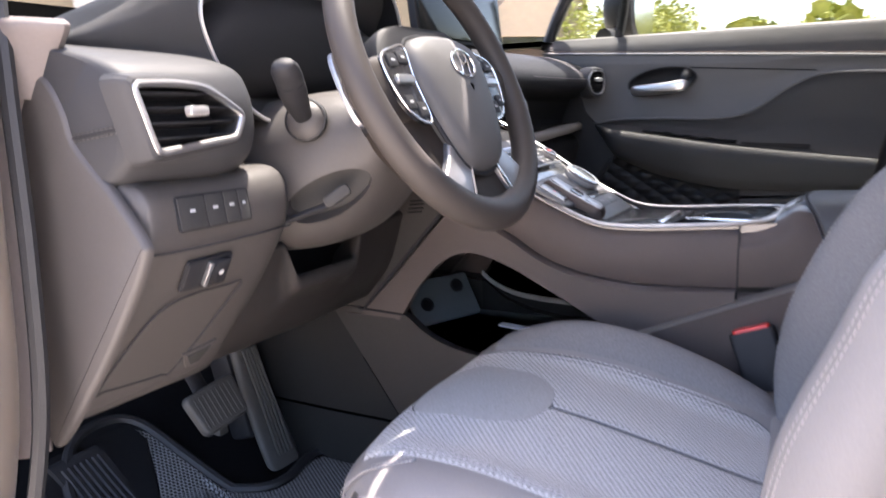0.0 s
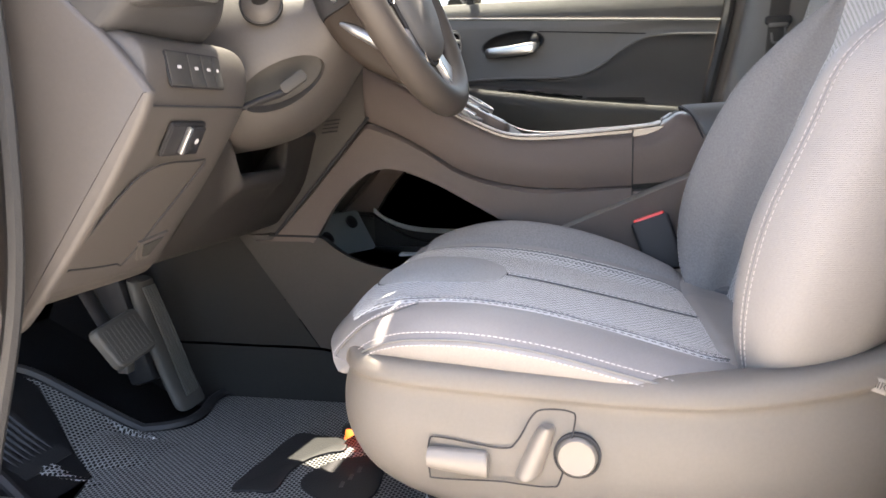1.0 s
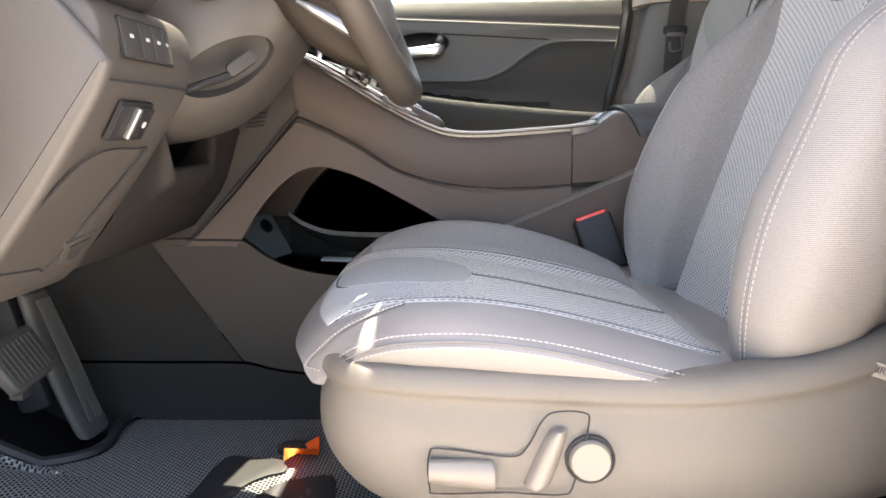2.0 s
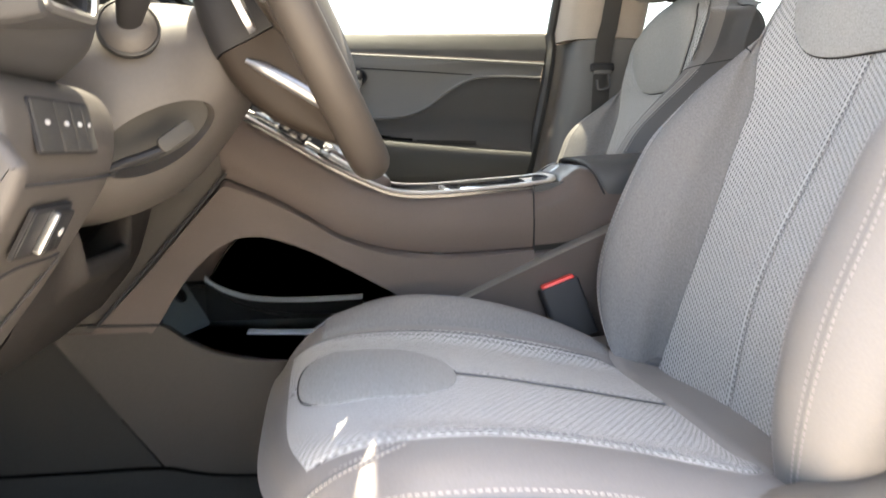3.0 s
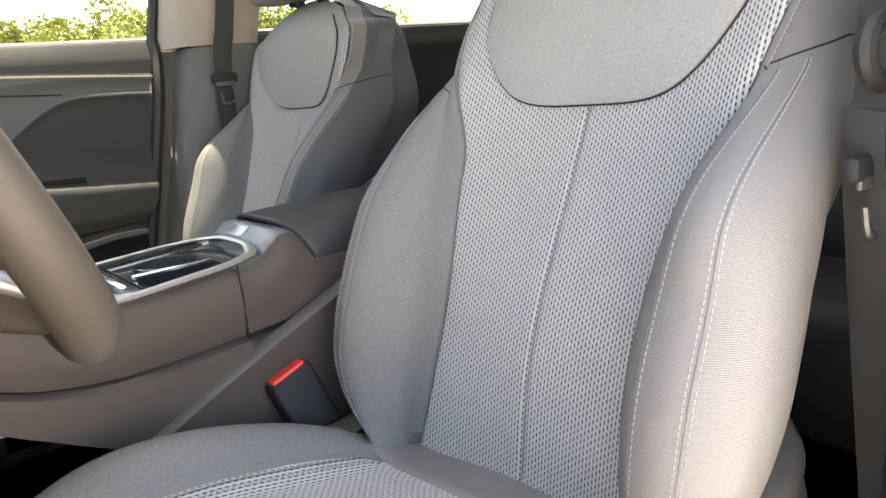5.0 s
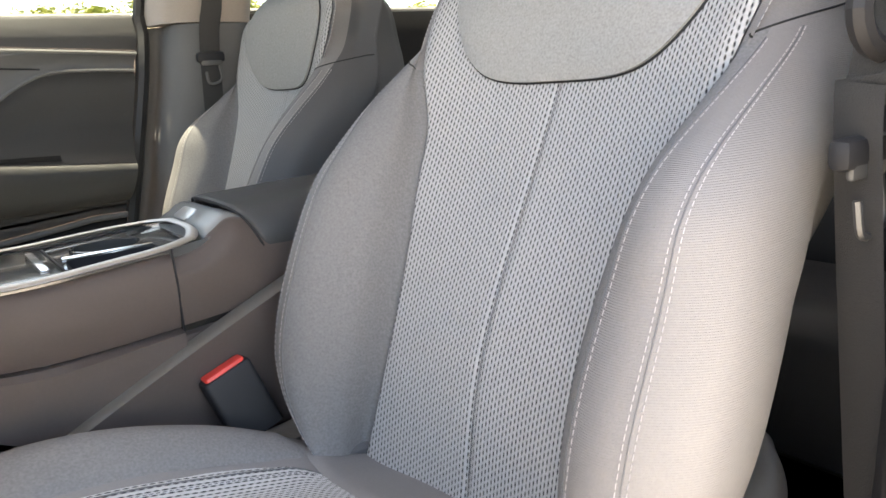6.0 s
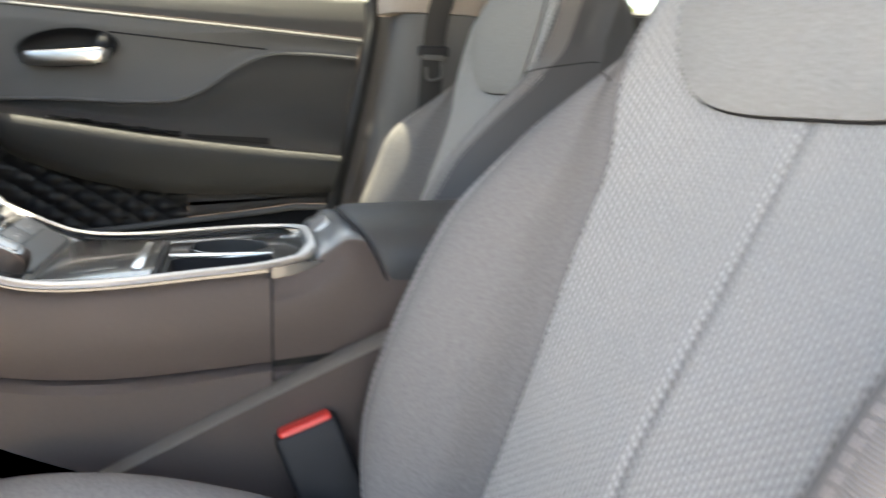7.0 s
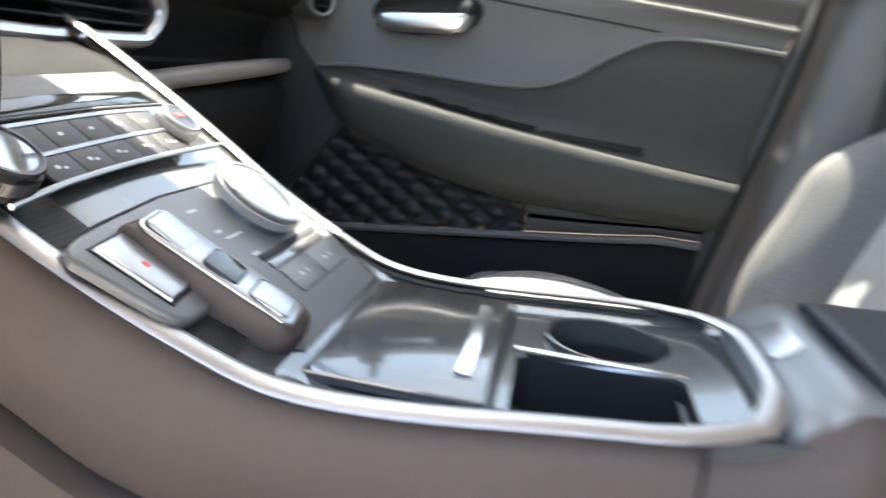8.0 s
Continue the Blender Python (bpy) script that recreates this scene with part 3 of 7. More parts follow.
rows = []
for q in (0.05, 0.3, 0.6, 0.8, 0.92, 1.0, 1.04):
    rows.append([(0.7185 + bowl(0.300 + 0.078 * q * math.cos(a), 0.727 - 0.0078 * q * math.cos(a) + 0.031 * q * math.sin(a)) - (0.004 if q < 1 else 0.0045), 0.300 + 0.078 * q * math.cos(a), 0.727 - 0.0078 * q * math.cos(a) + 0.031 * q * math.sin(a)) for a in np.linspace(0, 2 * math.pi, 48, endpoint=False)])
part("handle_bowl", grid(rows, True), DARK, door, "dark hollow behind the handle")
lever = []
for y, z, w, x in ((0.372, 0.706, 0.006, 0.712), (0.362, 0.707, 0.0115, 0.700), (0.330, 0.708, 0.0135, 0.694), (0.285, 0.711, 0.0140, 0.692), (0.255, 0.714, 0.0145, 0.693), (0.240, 0.719, 0.0130, 0.697), (0.232, 0.724, 0.006, 0.706)):
    lever.append([(x + dx, y, z + dz * w) for dx, dz in ((0.004, -1.0), (-0.002, -0.75), (-0.0035, 0.0), (-0.002, 0.75), (0.004, 1.0), (0.009, 0.7), (0.009, -0.7))])
handle = part("door_handle", loft(lever, 28, 40), SATINHANDLE, door, "satin chrome inside door handle")
part("handle_hook", tube([(0.702, 0.247, 0.720), (0.700, 0.243, 0.733), (0.706, 0.241, 0.745), (0.716, 0.242, 0.750)], [0.010, 0.011, 0.010, 0.008], 10, 14, flat=0.6), DARK, handle)
part("contour_bead", tube([(0.7035, y, lerp(UPPER, y) - 0.001) for y in np.linspace(-0.23, 0.455, 80)], 0.0032, 8), DOORTRIM, door, "raised edge above the armrest")
part("window_glass", grid([[(0.775 - 0.13 * t - 0.03 * t * t, y - (0.05 * t if y < 0 else 0) + (-0.30 * t if y > 0.5 else 0), Z_BELT + 0.37 * t) for y in (-0.235, 0.0, 0.3, 0.62)] for t in np.linspace(0, 1, 8)]), SIDEGLASS, door, "tinted raised side window")
part("window_frame", tube([(0.765, -0.225, 0.80), (0.745, -0.245, 0.92), (0.70, -0.27, 1.05), (0.625, -0.30, 1.20)], 0.012, 8, 24), RUBBER, door)
part("window_frame", tube([(0.785, 0.43, 0.815), (0.765, 0.405, 0.92), (0.735, 0.39, 1.02)], 0.012, 8, 16), RUBBER, door)
part("window_frame", tube([(0.785, 0.62, 0.82), (0.76, 0.56, 0.93), (0.715, 0.46, 1.05), (0.64, 0.36, 1.18), (0.62, 0.1, 1.21), (0.625, -0.29, 1.20)], 0.016, 8, 30), RUBBER, door)
part("belt_seal", tube([(0.782, y, Z_BELT + 0.006) for y in YS], 0.006, 6), SILVER, door, "thin bright window seal")
part("edge_seal", tube([(0.730, -0.248, 0.10), (0.712, -0.248, 0.45), (0.714, -0.250, 0.70), (0.748, -0.248, 0.83)], 0.014, 8, 30), RUBBER, door)

for ob in door.children:
    if ob.name.split(".")[0] in ("belt_panel", "trim_strip", "upper_panel", "armrest", "lower_panel", "pocket_lip", "map_pocket", "contour_bead", "edge_seal"):
        for v in ob.data.vertices:
            z = v.co.z + door.location.z
            lead = -0.215 + 0.22 * max(0.0, 0.80 - max(z, 0.35)) + 0.238
            v.co.y += lead * min(1.0, max(0.0, (0.10 - v.co.y - door.location.y) / 0.335)) ** 2.5

crease = []
for y in np.linspace(-0.03, 0.235, 30):
    z, lo = lerp([(-0.03, 0.7385), (0.134, 0.749), (0.238, 0.756)], y), lerp(UPPER, y)
    t = (z - lo + 0.01) / (strip_z(y) + 0.020 - lo)
    crease.append((0.7147 + 0.012 * math.sin(math.pi * min(1, t * 1.2)) + 0.012 * max(0, 0.35 - t), y, z))
part("panel_seam", tube(crease, 0.0016, 6), DEEP, door, "dark seam running back from the handle")

mirror = thing("side_mirror", (0.96, 0.46, 0.84), "black door mirror outside the passenger window", "car mirror")
part("housing", loft([[(0.96 + r * math.cos(a) * 0.5 + 0.03, y, 0.925 + r * math.sin(a) * 0.42) for a in np.linspace(0, 2 * math.pi, 12, endpoint=False)] for y, r in ((0.52, 0.06), (0.50, 0.19), (0.46, 0.235), (0.425, 0.24), (0.42, 0.22))], 28, 14), RUBBER, mirror)
part("mirror_glass", disc(1.0, 0.05, Matrix.Translation((0.99, 0.4185, 0.925)) @ Matrix.Rotation(radians(90), 4, "X") @ Matrix.Diagonal((0.100, 0.084, 0.05, 1)), 0), BRIGHT, mirror, "silvered mirror glass")
part("stem", tube([(0.80, 0.47, 0.845), (0.88, 0.47, 0.85), (0.95, 0.46, 0.87)], 0.022, 10, 12), RUBBER, mirror)

# centre pillar on the passenger side
single("pillar_b_right", loft([[(0.70 + k, -0.245 - d, z), (0.665 + k, -0.27 - d, z), (0.655 + k, -0.33 - d, z), (0.67 + k, -0.42 - d, z), (0.76 + k, -0.43 - d, z), (0.77 + k, -0.25 - d, z)] for z, k, d in ((0.812, 0.0, 0.0), (0.95, -0.02, 0.02), (1.08, -0.045, 0.03), (1.21, -0.075, 0.04))], 28, 16), BEIGE, (0, 0, 0), "beige cloth upper trim of the centre pillar", "pillar", kind="structure")
single("pillar_trim_right", loft([[(0.735, -0.262 + d, z), (0.682, -0.268 + d, z), (0.646 - k, -0.300 + d, z), (0.640 - k, -0.37, z), (0.67, -0.45, z), (0.75, -0.45, z), (0.76, -0.25 + d, z)] for z, k, d in ((0.08, 0.0, 0.112), (0.35, 0.02, 0.100), (0.47, 0.022, 0.074), (0.52, 0.0, 0.062), (0.60, -0.005, 0.045), (0.70, 0.0, 0.022), (0.81, -0.012, -0.002))], 32, 26), DOORTRIM, (0, 0, 0), "charcoal lower trim of the centre pillar", "pillar trim", kind="structure")


def belt(name, top, ring, latch, low, label, twist):
    """A seat belt hanging at its pillar: webbing, guide ring and latch plate."""
    b = thing(name, low, label, "seat belt", "seat belts")
    path = cr([top, ring, tuple((np.array(ring) + latch) / 2), latch, low], 30)
    part("webbing", tube(path, 0.022, 8, flat=0.05, up=twist), WEBBING, b)
    part("guide_ring", tube([(ring[0] - 0.004, ring[1] + 0.036 * math.cos(a), ring[2] + 0.024 * math.sin(a)) for a in np.linspace(0, 2 * math.pi, 28, endpoint=False)], 0.0075, 8, closed=True), DARK, b)
    part("latch_plate", join(box((0.006, 0.042, 0.016), (latch[0] - 0.006, latch[1], latch[2]), bevel=0.003), tube([(latch[0] - 0.007, latch[1] - 0.014, latch[2] - 0.008), (latch[0] - 0.010, latch[1] - 0.014, latch[2] - 0.036), (latch[0] - 0.010, latch[1] + 0.010, latch[2] - 0.042), (latch[0] - 0.008, latch[1] + 0.014, latch[2] - 0.02)], 0.0028, 6, 16)), LATCHSTEEL, b, "dull steel latch plate")
    part("latch_grip", box((0.016, 0.056, 0.020), (latch[0] - 0.002, latch[1], latch[2] + 0.008), bevel=0.006), DARK, b)
    return b


belt("seat_belt", (0.628, -0.355, 1.10), (0.622, -0.352, 0.955), (0.626, -0.318, 0.735), (0.622, -0.300, 0.30), "dark grey seat belt hanging at the passenger pillar", (0.9, 0.2, 0.0))
belt("seat_belt", (-0.66, -0.36, 1.12), (-0.660, -0.268, 0.690), (-0.652, -0.262, 0.600), (-0.668, -0.30, 0.12), "dark grey seat belt hanging at the driver's pillar", (0.45, 0.9, 0.0))

# rear door and bench
rear_door = thing("rear_door", (0.74, -0.85, FLOOR), "black rear passenger door with raised window", "car door")
RY = np.linspace(-1.35, -0.46, 30)
part("panel", grid([[(x + 0.02 * math.sin((y + 0.5) * 3), y, z) for y in RY] for x, z in ((0.836, 0.836), (0.79, 0.842), (0.76, 0.838), (0.735, 0.78), (0.725, 0.66), (0.68, 0.60), (0.685, 0.54), (0.72, 0.48), (0.70, 0.30), (0.72, 0.10))], thick=0.012), DARK, rear_door)
part("window_glass", grid([[(0.775 - 0.15 * t, y, 0.84 + 0.36 * t) for y in (-1.4, -0.9, -0.45)] for t in np.linspace(0, 1, 6)]), SIDEGLASS, rear_door, "tinted window")
part("belt_seal", tube([(0.782, y, 0.846) for y in RY], 0.006, 6), SILVER, rear_door)
part("door_skin", grid([[(0.83 - 0.03 * abs(z - 0.4), y, z) for y in (-1.5, -0.9, -0.40)] for z in (-0.1, 0.2, 0.5, 0.83)], thick=0.01), PAINT, rear_door)
single("quarter_panel", grid([[(0.80 - 0.10 * max(0, z - 0.83), y, z) for y in (-1.78, -1.6, -1.42)] for z in (-0.1, 0.2, 0.5, 0.83, 1.2)], thick=0.02), DARK, (0, 0, 0), "dark rear quarter panel", "panel", kind="structure")
single("quarter_panel", grid([[(-0.80 + 0.10 * max(0, z - 0.83), y, z) for y in (-1.78, -1.2, -0.44)] for z in (-0.1, 0.2, 0.5, 0.83)], thick=0.02), DARK, (0, 0, 0), "dark rear door on the driver's side", "panel", kind="structure")
single("rear_side_window", grid([[(-0.79 + 0.17 * t, y, 0.832 + 0.375 * t) for y in (-1.78, -1.1, -0.46)] for t in np.linspace(0, 1, 6)]), PRIVACY, (0, 0, 0), "dark privacy glass of the driver's side rear door", "window", kind="structure")
single("tailgate_window", grid([[(x, -1.77, z) for x in (-0.74, 0, 0.74)] for z in (0.80, 1.0, 1.20)]), PRIVACY, (0, 0, 0), "dark privacy glass of the tailgate", "window", kind="structure")
bench = thing("rear_bench", (0, -1.05, FLOOR), "black vinyl rear bench seat", "car seat")
part("cushion", loft([[(x, y, z) for y, z in ((-0.72 - k, 0.12), (-0.70 - k, 0.28), (-0.76 - k, 0.33), (-0.95, 0.31), (-1.16, 0.28), (-1.18, 0.12))] for x, k in ((-0.68, 0.03), (-0.60, 0.0), (0, 0.0), (0.60, 0.0), (0.68, 0.03))], 28, 20), DARK, bench)
part("backrest", loft([[(x, y, z - k) for y, z in ((-1.12, 0.26), (-1.15, 0.45), (-1.24, 0.68), (-1.30, 0.80), (-1.40, 0.80), (-1.38, 0.5), (-1.28, 0.2))] for x, k in ((-0.68, 0.03), (-0.60, 0.0), (0, 0.0), (0.60, 0.0), (0.68, 0.03))], 28, 20), DARK, bench)


# ---- front seats ----
def back_y(z):
    """The backrest's middle plane."""
    return -0.148 - 0.395 * (z - 0.303) + 0.012 * math.sin(math.pi * min(1, max(0, (z - 0.3) / 0.4)))


HALF = [(0.26, 0.152), (0.30, 0.145), (0.36, 0.135), (0.44, 0.130), (0.52, 0.135), (0.60, 0.156), (0.66, 0.181), (0.70, 0.190), (0.745, 0.198), (0.78, 0.195), (0.81, 0.184), (0.835, 0.158), (0.852, 0.125)]
WIDE = [(0.26, 0.190), (0.29, 0.214), (0.34, 0.245), (0.40, 0.262), (0.46, 0.267), (0.53, 0.266), (0.60, 0.255), (0.65, 0.241), (0.68, 0.232), (0.70, 0.228), (0.745, 0.226), (0.78, 0.223), (0.81, 0.211), (0.832, 0.190), (0.848, 0.160), (0.860, 0.12)]
BULGE = [(0.26, 0.032), (0.29, 0.052), (0.34, 0.076), (0.40, 0.092), (0.46, 0.098), (0.53, 0.090), (0.60, 0.070), (0.65, 0.032), (0.68, 0.006), (0.70, 0.0)]
EDGE_FWD = [(0.26, 0.020), (0.36, 0.025), (0.50, 0.026), (0.60, 0.029), (0.665, 0.036), (0.70, 0.033), (0.75, 0.018), (0.80, 0.006), (0.85, 0.0)]


def half_width(z, outer):
    """Half of the middle panel; its console side draws in below the shoulder."""
    return lerp(HALF, z) - (0.0 if outer else 0.013 * math.exp(-((z - 0.635) / 0.055) ** 2))


def front_y(u, z):
    """The backrest's front skin over its hollowed middle panel."""
    h = lerp(HALF, z)
    crown = 0.045 * max(0, (z - 0.80) / 0.075) ** 2
    return back_y(z) + lerp(EDGE_FWD, z) * min(1.0, abs(u) / h) ** 2.2 - crown + 0.020 * math.exp(-((z - 0.42) / 0.13) ** 2) * max(0, 1 - (abs(u) / h) ** 2)


def back_section(z, outer, deep, m):
    """Half of the backrest's cross-section from the middle of the front round to the middle of the rear."""
    up = z if outer else z - 0.032 * min(1, max(0, (z - 0.46) / 0.12))
    h, w, b = half_width(z, outer), lerp(WIDE, up), lerp(BULGE, up)
    ye = front_y(h, z) - 0.004
    top = min(1, max(0, (z - 0.56) / 0.13))
    top = top * top * (3 - 2 * top)
    f = min(1, max(0, (0.66 - z) / 0.15))
    side = w
    if not outer:
        w -= (w - h) * 0.74 * min(1, max(0, (z - 0.645) / 0.092)) ** 1.8
        w -= min((w - h) * 0.95, 0.080 * max(0, (0.412 - z) / 0.11) ** 1.7)
    else:
        b += 0.020 * math.exp(-((z - 0.60) / 0.065) ** 2)
    d = w - h
    dd = deep - 0.03 * max(0, (z - 0.5) / 0.38) - 0.055 * max(0, (z - 0.74) / 0.116) ** 2
    y = back_y(z) - 0.045 * max(0, (z - 0.80) / 0.075) ** 2
    keys = [(0, front_y(0, z)), (0.5 * h, front_y(0.5 * h, z)), (h, ye)]
    for q, lift, roll in ((0.10, 0.55, 0.004), (0.36, 0.94, 0.014), (0.66, 0.93, 0.030), (0.92, 0.52, 0.052)):
        keys.append((h + q * d, ye + lift * b - roll * top))
    rear = side * 0.96 * (1 - 0.24 * f)
    keys += [(w + (side - w) * top - 0.016 * f, ye - 0.02 - 0.052 * top), (w + (side - w) * top - 0.003 - 0.048 * f, min(ye - 0.07, y - 0.05)), (rear, y - dd * 0.85), (rear * 0.85, y - dd), (0, y - dd * 1.06)]
    return cr(keys, (len(keys) - 1) * m + 1)


CUSH_TOP = [(-0.20, 0.272), (-0.14, 0.282), (-0.06, 0.298), (0.04, 0.322), (0.12, 0.341), (0.19, 0.352), (0.245, 0.353), (0.278, 0.346), (0.302, 0.334), (0.319, 0.316)]
CUSH_W = [(-0.20, 0.190), (-0.10, 0.222), (0.0, 0.240), (0.10, 0.246), (0.20, 0.243), (0.255, 0.228), (0.298, 0.204), (0.321, 0.180)]
CUSH_IN = [(-0.20, 0.160), (-0.05, 0.170), (0.05, 0.174), (0.14, 0.172), (0.22, 0.164), (0.30, 0.150)]


CUSH_RISE = [(-0.20, 0.004), (-0.12, 0.010), (-0.06, 0.026), (0.0, 0.040), (0.06, 0.046), (0.12, 0.045), (0.18, 0.038), (0.24, 0.024), (0.29, 0.010), (0.32, 0.0)]


def cush_z(u, y):
    """The cushion's top skin."""
    w = lerp(CUSH_W, y)
    side = min(1.0, abs(u) / w)
    h = lerp(CUSH_IN, y) / w
    k = min(1, max(0, (side - 0.48) / 0.34))
    rise = lerp(CUSH_RISE, y) * k * k * (3 - 2 * k) * (1.0 if u > 0 else 0.42)
    return lerp(CUSH_TOP, y) + rise - (0.034 if u > 0 else 0.012) * max(0, (side - 0.84) / 0.16) ** 2 + 0.004 * math.cos(u * 12)


def front_seat(xc, yo, turned, wide, deep, raised, lean, label, controls):
    ca, sa = math.cos(radians(turned)), math.sin(radians(turned))

    def P(u, y, z):
        """A point of the seat in the car: u across, y forward, z up; a leaning seat narrows and rounds off at its top."""
        top = max(0.0, min(1.0, (z - 0.77) / 0.09)) ** 2
        fall = max(0.0, min(1.0, (z - 0.76) / 0.09)) ** 2 * min(1.0, abs(u) / 0.17) ** 3
        k = min(1.0, max(0.0, (z - 0.62) / 0.21))
        x = u * wide * (1 - lean * 0.75 * top) * ca - (y + 0.15) * sa
        v = u * wide * sa + (y + 0.15) * ca + lean * 0.13 * k * k * (3 - 2 * k)
        return (xc + x, yo - 0.15 + v, z + raised - lean * 0.10 * fall)

    seat = thing("front_seat", (xc, yo, FLOOR), label, "car seat", "front seats")
    # backrest skin, parted along its seams
    M = 8
    zt = np.linspace(0.255, 0.862, 110)
    skins = {}
    for s in (-1, 1):
        outer = (s < 0) == controls
        table = np.array([back_section(z, outer, deep, M) for z in zt])
        rows = []
        for zi in np.linspace(0.262, 0.852, 76):
            row = []
            for j in range(table.shape[1]):
                k = min(1, max(0, (j / M - 2) / 4.5))
                z = zi + 0.024 * k * math.exp(-((zi - 0.672) / 0.09) ** 2) + 0.034 * k * max(0, (0.36 - zi) / 0.098) ** 1.5
                u, v = (np.interp(z, zt, table[:, j, c]) for c in (0, 1))
                row.append(P(s * u, v, z))
            rows.append(row)
        skins[s] = np.array(rows)
    ROWS = np.linspace(0.262, 0.852, 76)
    i0 = int(np.searchsorted(ROWS, 0.672))
    back = part("backrest", grid([[P(u, back_y(z) - 0.07, z) for u in np.linspace(-0.10, 0.10, 8)] for z in np.linspace(0.32, 0.80, 12)], thick=0.03), SEAT_BACK, seat, "padded backrest core")
    for s in (-1, 1):
        g = skins[s][:, 5 * M:]
        mid = np.array(P(0, back_y(0.86) - 0.08, 0.866))
        under = np.array(P(0, back_y(0.27) - 0.07, 0.262))
        rows = [g[0] * 0.25 + under * 0.75, g[0] * 0.85 + under * 0.15 - (0, 0, 0.006)] + list(g) + [g[-1] * 0.75 + mid * 0.25, g[-1] * 0.3 + mid * 0.7]
        # outer side in ribbed grey, inner side in a darker colour
        if (s < 0) == controls:
            part("shell", grid(rows), SEAT_BAND, back, "grey leatherette side with fine ribs")
        else:
            part("shell", grid(rows), SEAT_SIDE, back, "darker inner side")
    for s in (-1, 1):
        g = skins[s]
        outer = (s < 0) == controls
        jf = int(3.95 * M) if outer else int(4.4 * M)
        # knit middle panel, one half
        rows, uvs = [], []
        run = np.r_[0, np.cumsum(np.linalg.norm(np.diff(g[:, 0], axis=0), axis=1))]
        zs = np.linspace(0.268, 0.850, 80)
        for z in zs:
            h = half_width(z, outer)
            row, uvr = [], []
            for q in np.linspace(0, 1, 24):
                u = s * (0.0005 + (h - 0.0005) * q)
                tuck = 0.007 * (max(0, 1 - q / 0.05) ** 2 * 0.35 + max(0, 1 - (1 - q) / 0.06) ** 2)
                row.append(P(u, front_y(u, z) + 0.005 - tuck, z))
                uvr.append((u * wide, np.interp(z, ROWS, run)))
            rows.append(row)
            uvs.append(uvr)
        part("centre_panel", grid(rows, uvs=uvs), SEAT_MESH, back, "light grey perforated knit cloth")
        part("top_edge", grid([g[-1, :5 * M + 1], g[-1, :5 * M + 1] * 0.75 + np.array(P(0, back_y(0.86) - 0.08, 0.866)) * 0.25, g[-1, :5 * M + 1] * 0.3 + np.array(P(0, back_y(0.86) - 0.08, 0.866)) * 0.7]), SEAT_BAND, back)
        part("bolster_face", grid(g[:i0 + 1, 2 * M:jf + 1]), SEAT_BOLSTER, back, "soft grey melange bolster face")
        band = part("bolster_band", grid(g[:i0 + 1, jf:5 * M + 1]), SEAT_BAND, back, "fine ribbed leatherette band of the bolster")
        part("shoulder", grid(g[i0:, 2 * M:5 * M + 1]), SEAT_BAND, back, "fine ribbed leatherette shoulder")
        centre = np.array(P(0, back_y(0.5) - 0.06, 0.5))
        lift = lambda line, r: line + (line - np.array((centre[0], centre[1], 0)) * (1, 1, 0) - line * (0, 0, 1)) / np.linalg.norm((line - centre)[:, :2], axis=1)[:, None] * r
        part("seam", tube(lift(g[2:i0, jf], 0.0001), 0.0005, 6), SEAT_BACK, band)
        part("stitching", stitches(lift(g[2:i0, jf + 1], 0.0004), 0.0040, 0.0020, 0.0005), THREAD, band, "pale stitching")
        part("seam", tube(lift(g[1:i0, 5 * M], 0.0001), 0.0006, 6), SEAT_BACK, band)
        for k in (-1, 1):
            line = 0.35 * g[1:i0, 5 * M] + 0.65 * g[1:i0, 5 * M + k]
            part("stitching", stitches(lift(line, 0.0004), 0.0040, 0.0020, 0.0005), THREAD, band, "pale double stitching")
        part("stitching", stitches(lift(0.3 * g[i0 + 1:-4, 2 * M + 3] + 0.7 * g[i0 + 1:-4, 2 * M + 2], 0.0005), 0.0040, 0.0020, 0.0005), THREAD, back, "pale stitching")
        part("shoulder_seam", tube(lift(g[i0, 2 * M + 4:7 * M], 0.0002), 0.0009, 6), SEAM, back)
    # head panel
    outline = cr([(0, 0.660), (0.055, 0.661), (0.092, 0.669), (0.120, 0.688), (0.144, 0.718), (0.160, 0.752), (0.157, 0.792), (0.134, 0.826), (0.098, 0.843), (0.05, 0.851), (0, 0.853), (-0.05, 0.851), (-0.098, 0.843), (-0.134, 0.826), (-0.157, 0.792), (-0.160, 0.752), (-0.144, 0.718), (-0.120, 0.688), (-0.092, 0.669), (-0.055, 0.661)], 80, True)
    rows = []
    for r in (1.012, 1.0, 0.985, 0.96, 0.90, 0.8, 0.65, 0.45, 0.25, 0.004):
        puff = -0.003 if r > 1.005 else 0.004 + 0.012 * (1 - r ** 5)
        rows.append([P(u * r, front_y(u * r, 0.77 + (z - 0.77) * r) + 0.006 + puff, 0.77 + (z - 0.77) * r) for u, z in outline])
    part("head_panel", grid(rows, True), SEAT_FABRIC, back, "soft grey melange head panel")
    low = [q for q in np.roll(outline, 40, axis=0) if q[1] < 0.83]
    part("panel_seam", tube([P(u * 1.01, front_y(u * 1.01, z) + 0.0060, 0.77 + (z - 0.77) * 1.01) for u, z in low], 0.0016, 6), SEAM, back)
    # headrest
    head_P = lambda u, y, z: tuple(np.array(P(0, y, z)) + (u * wide * ca, u * wide * sa, 0))
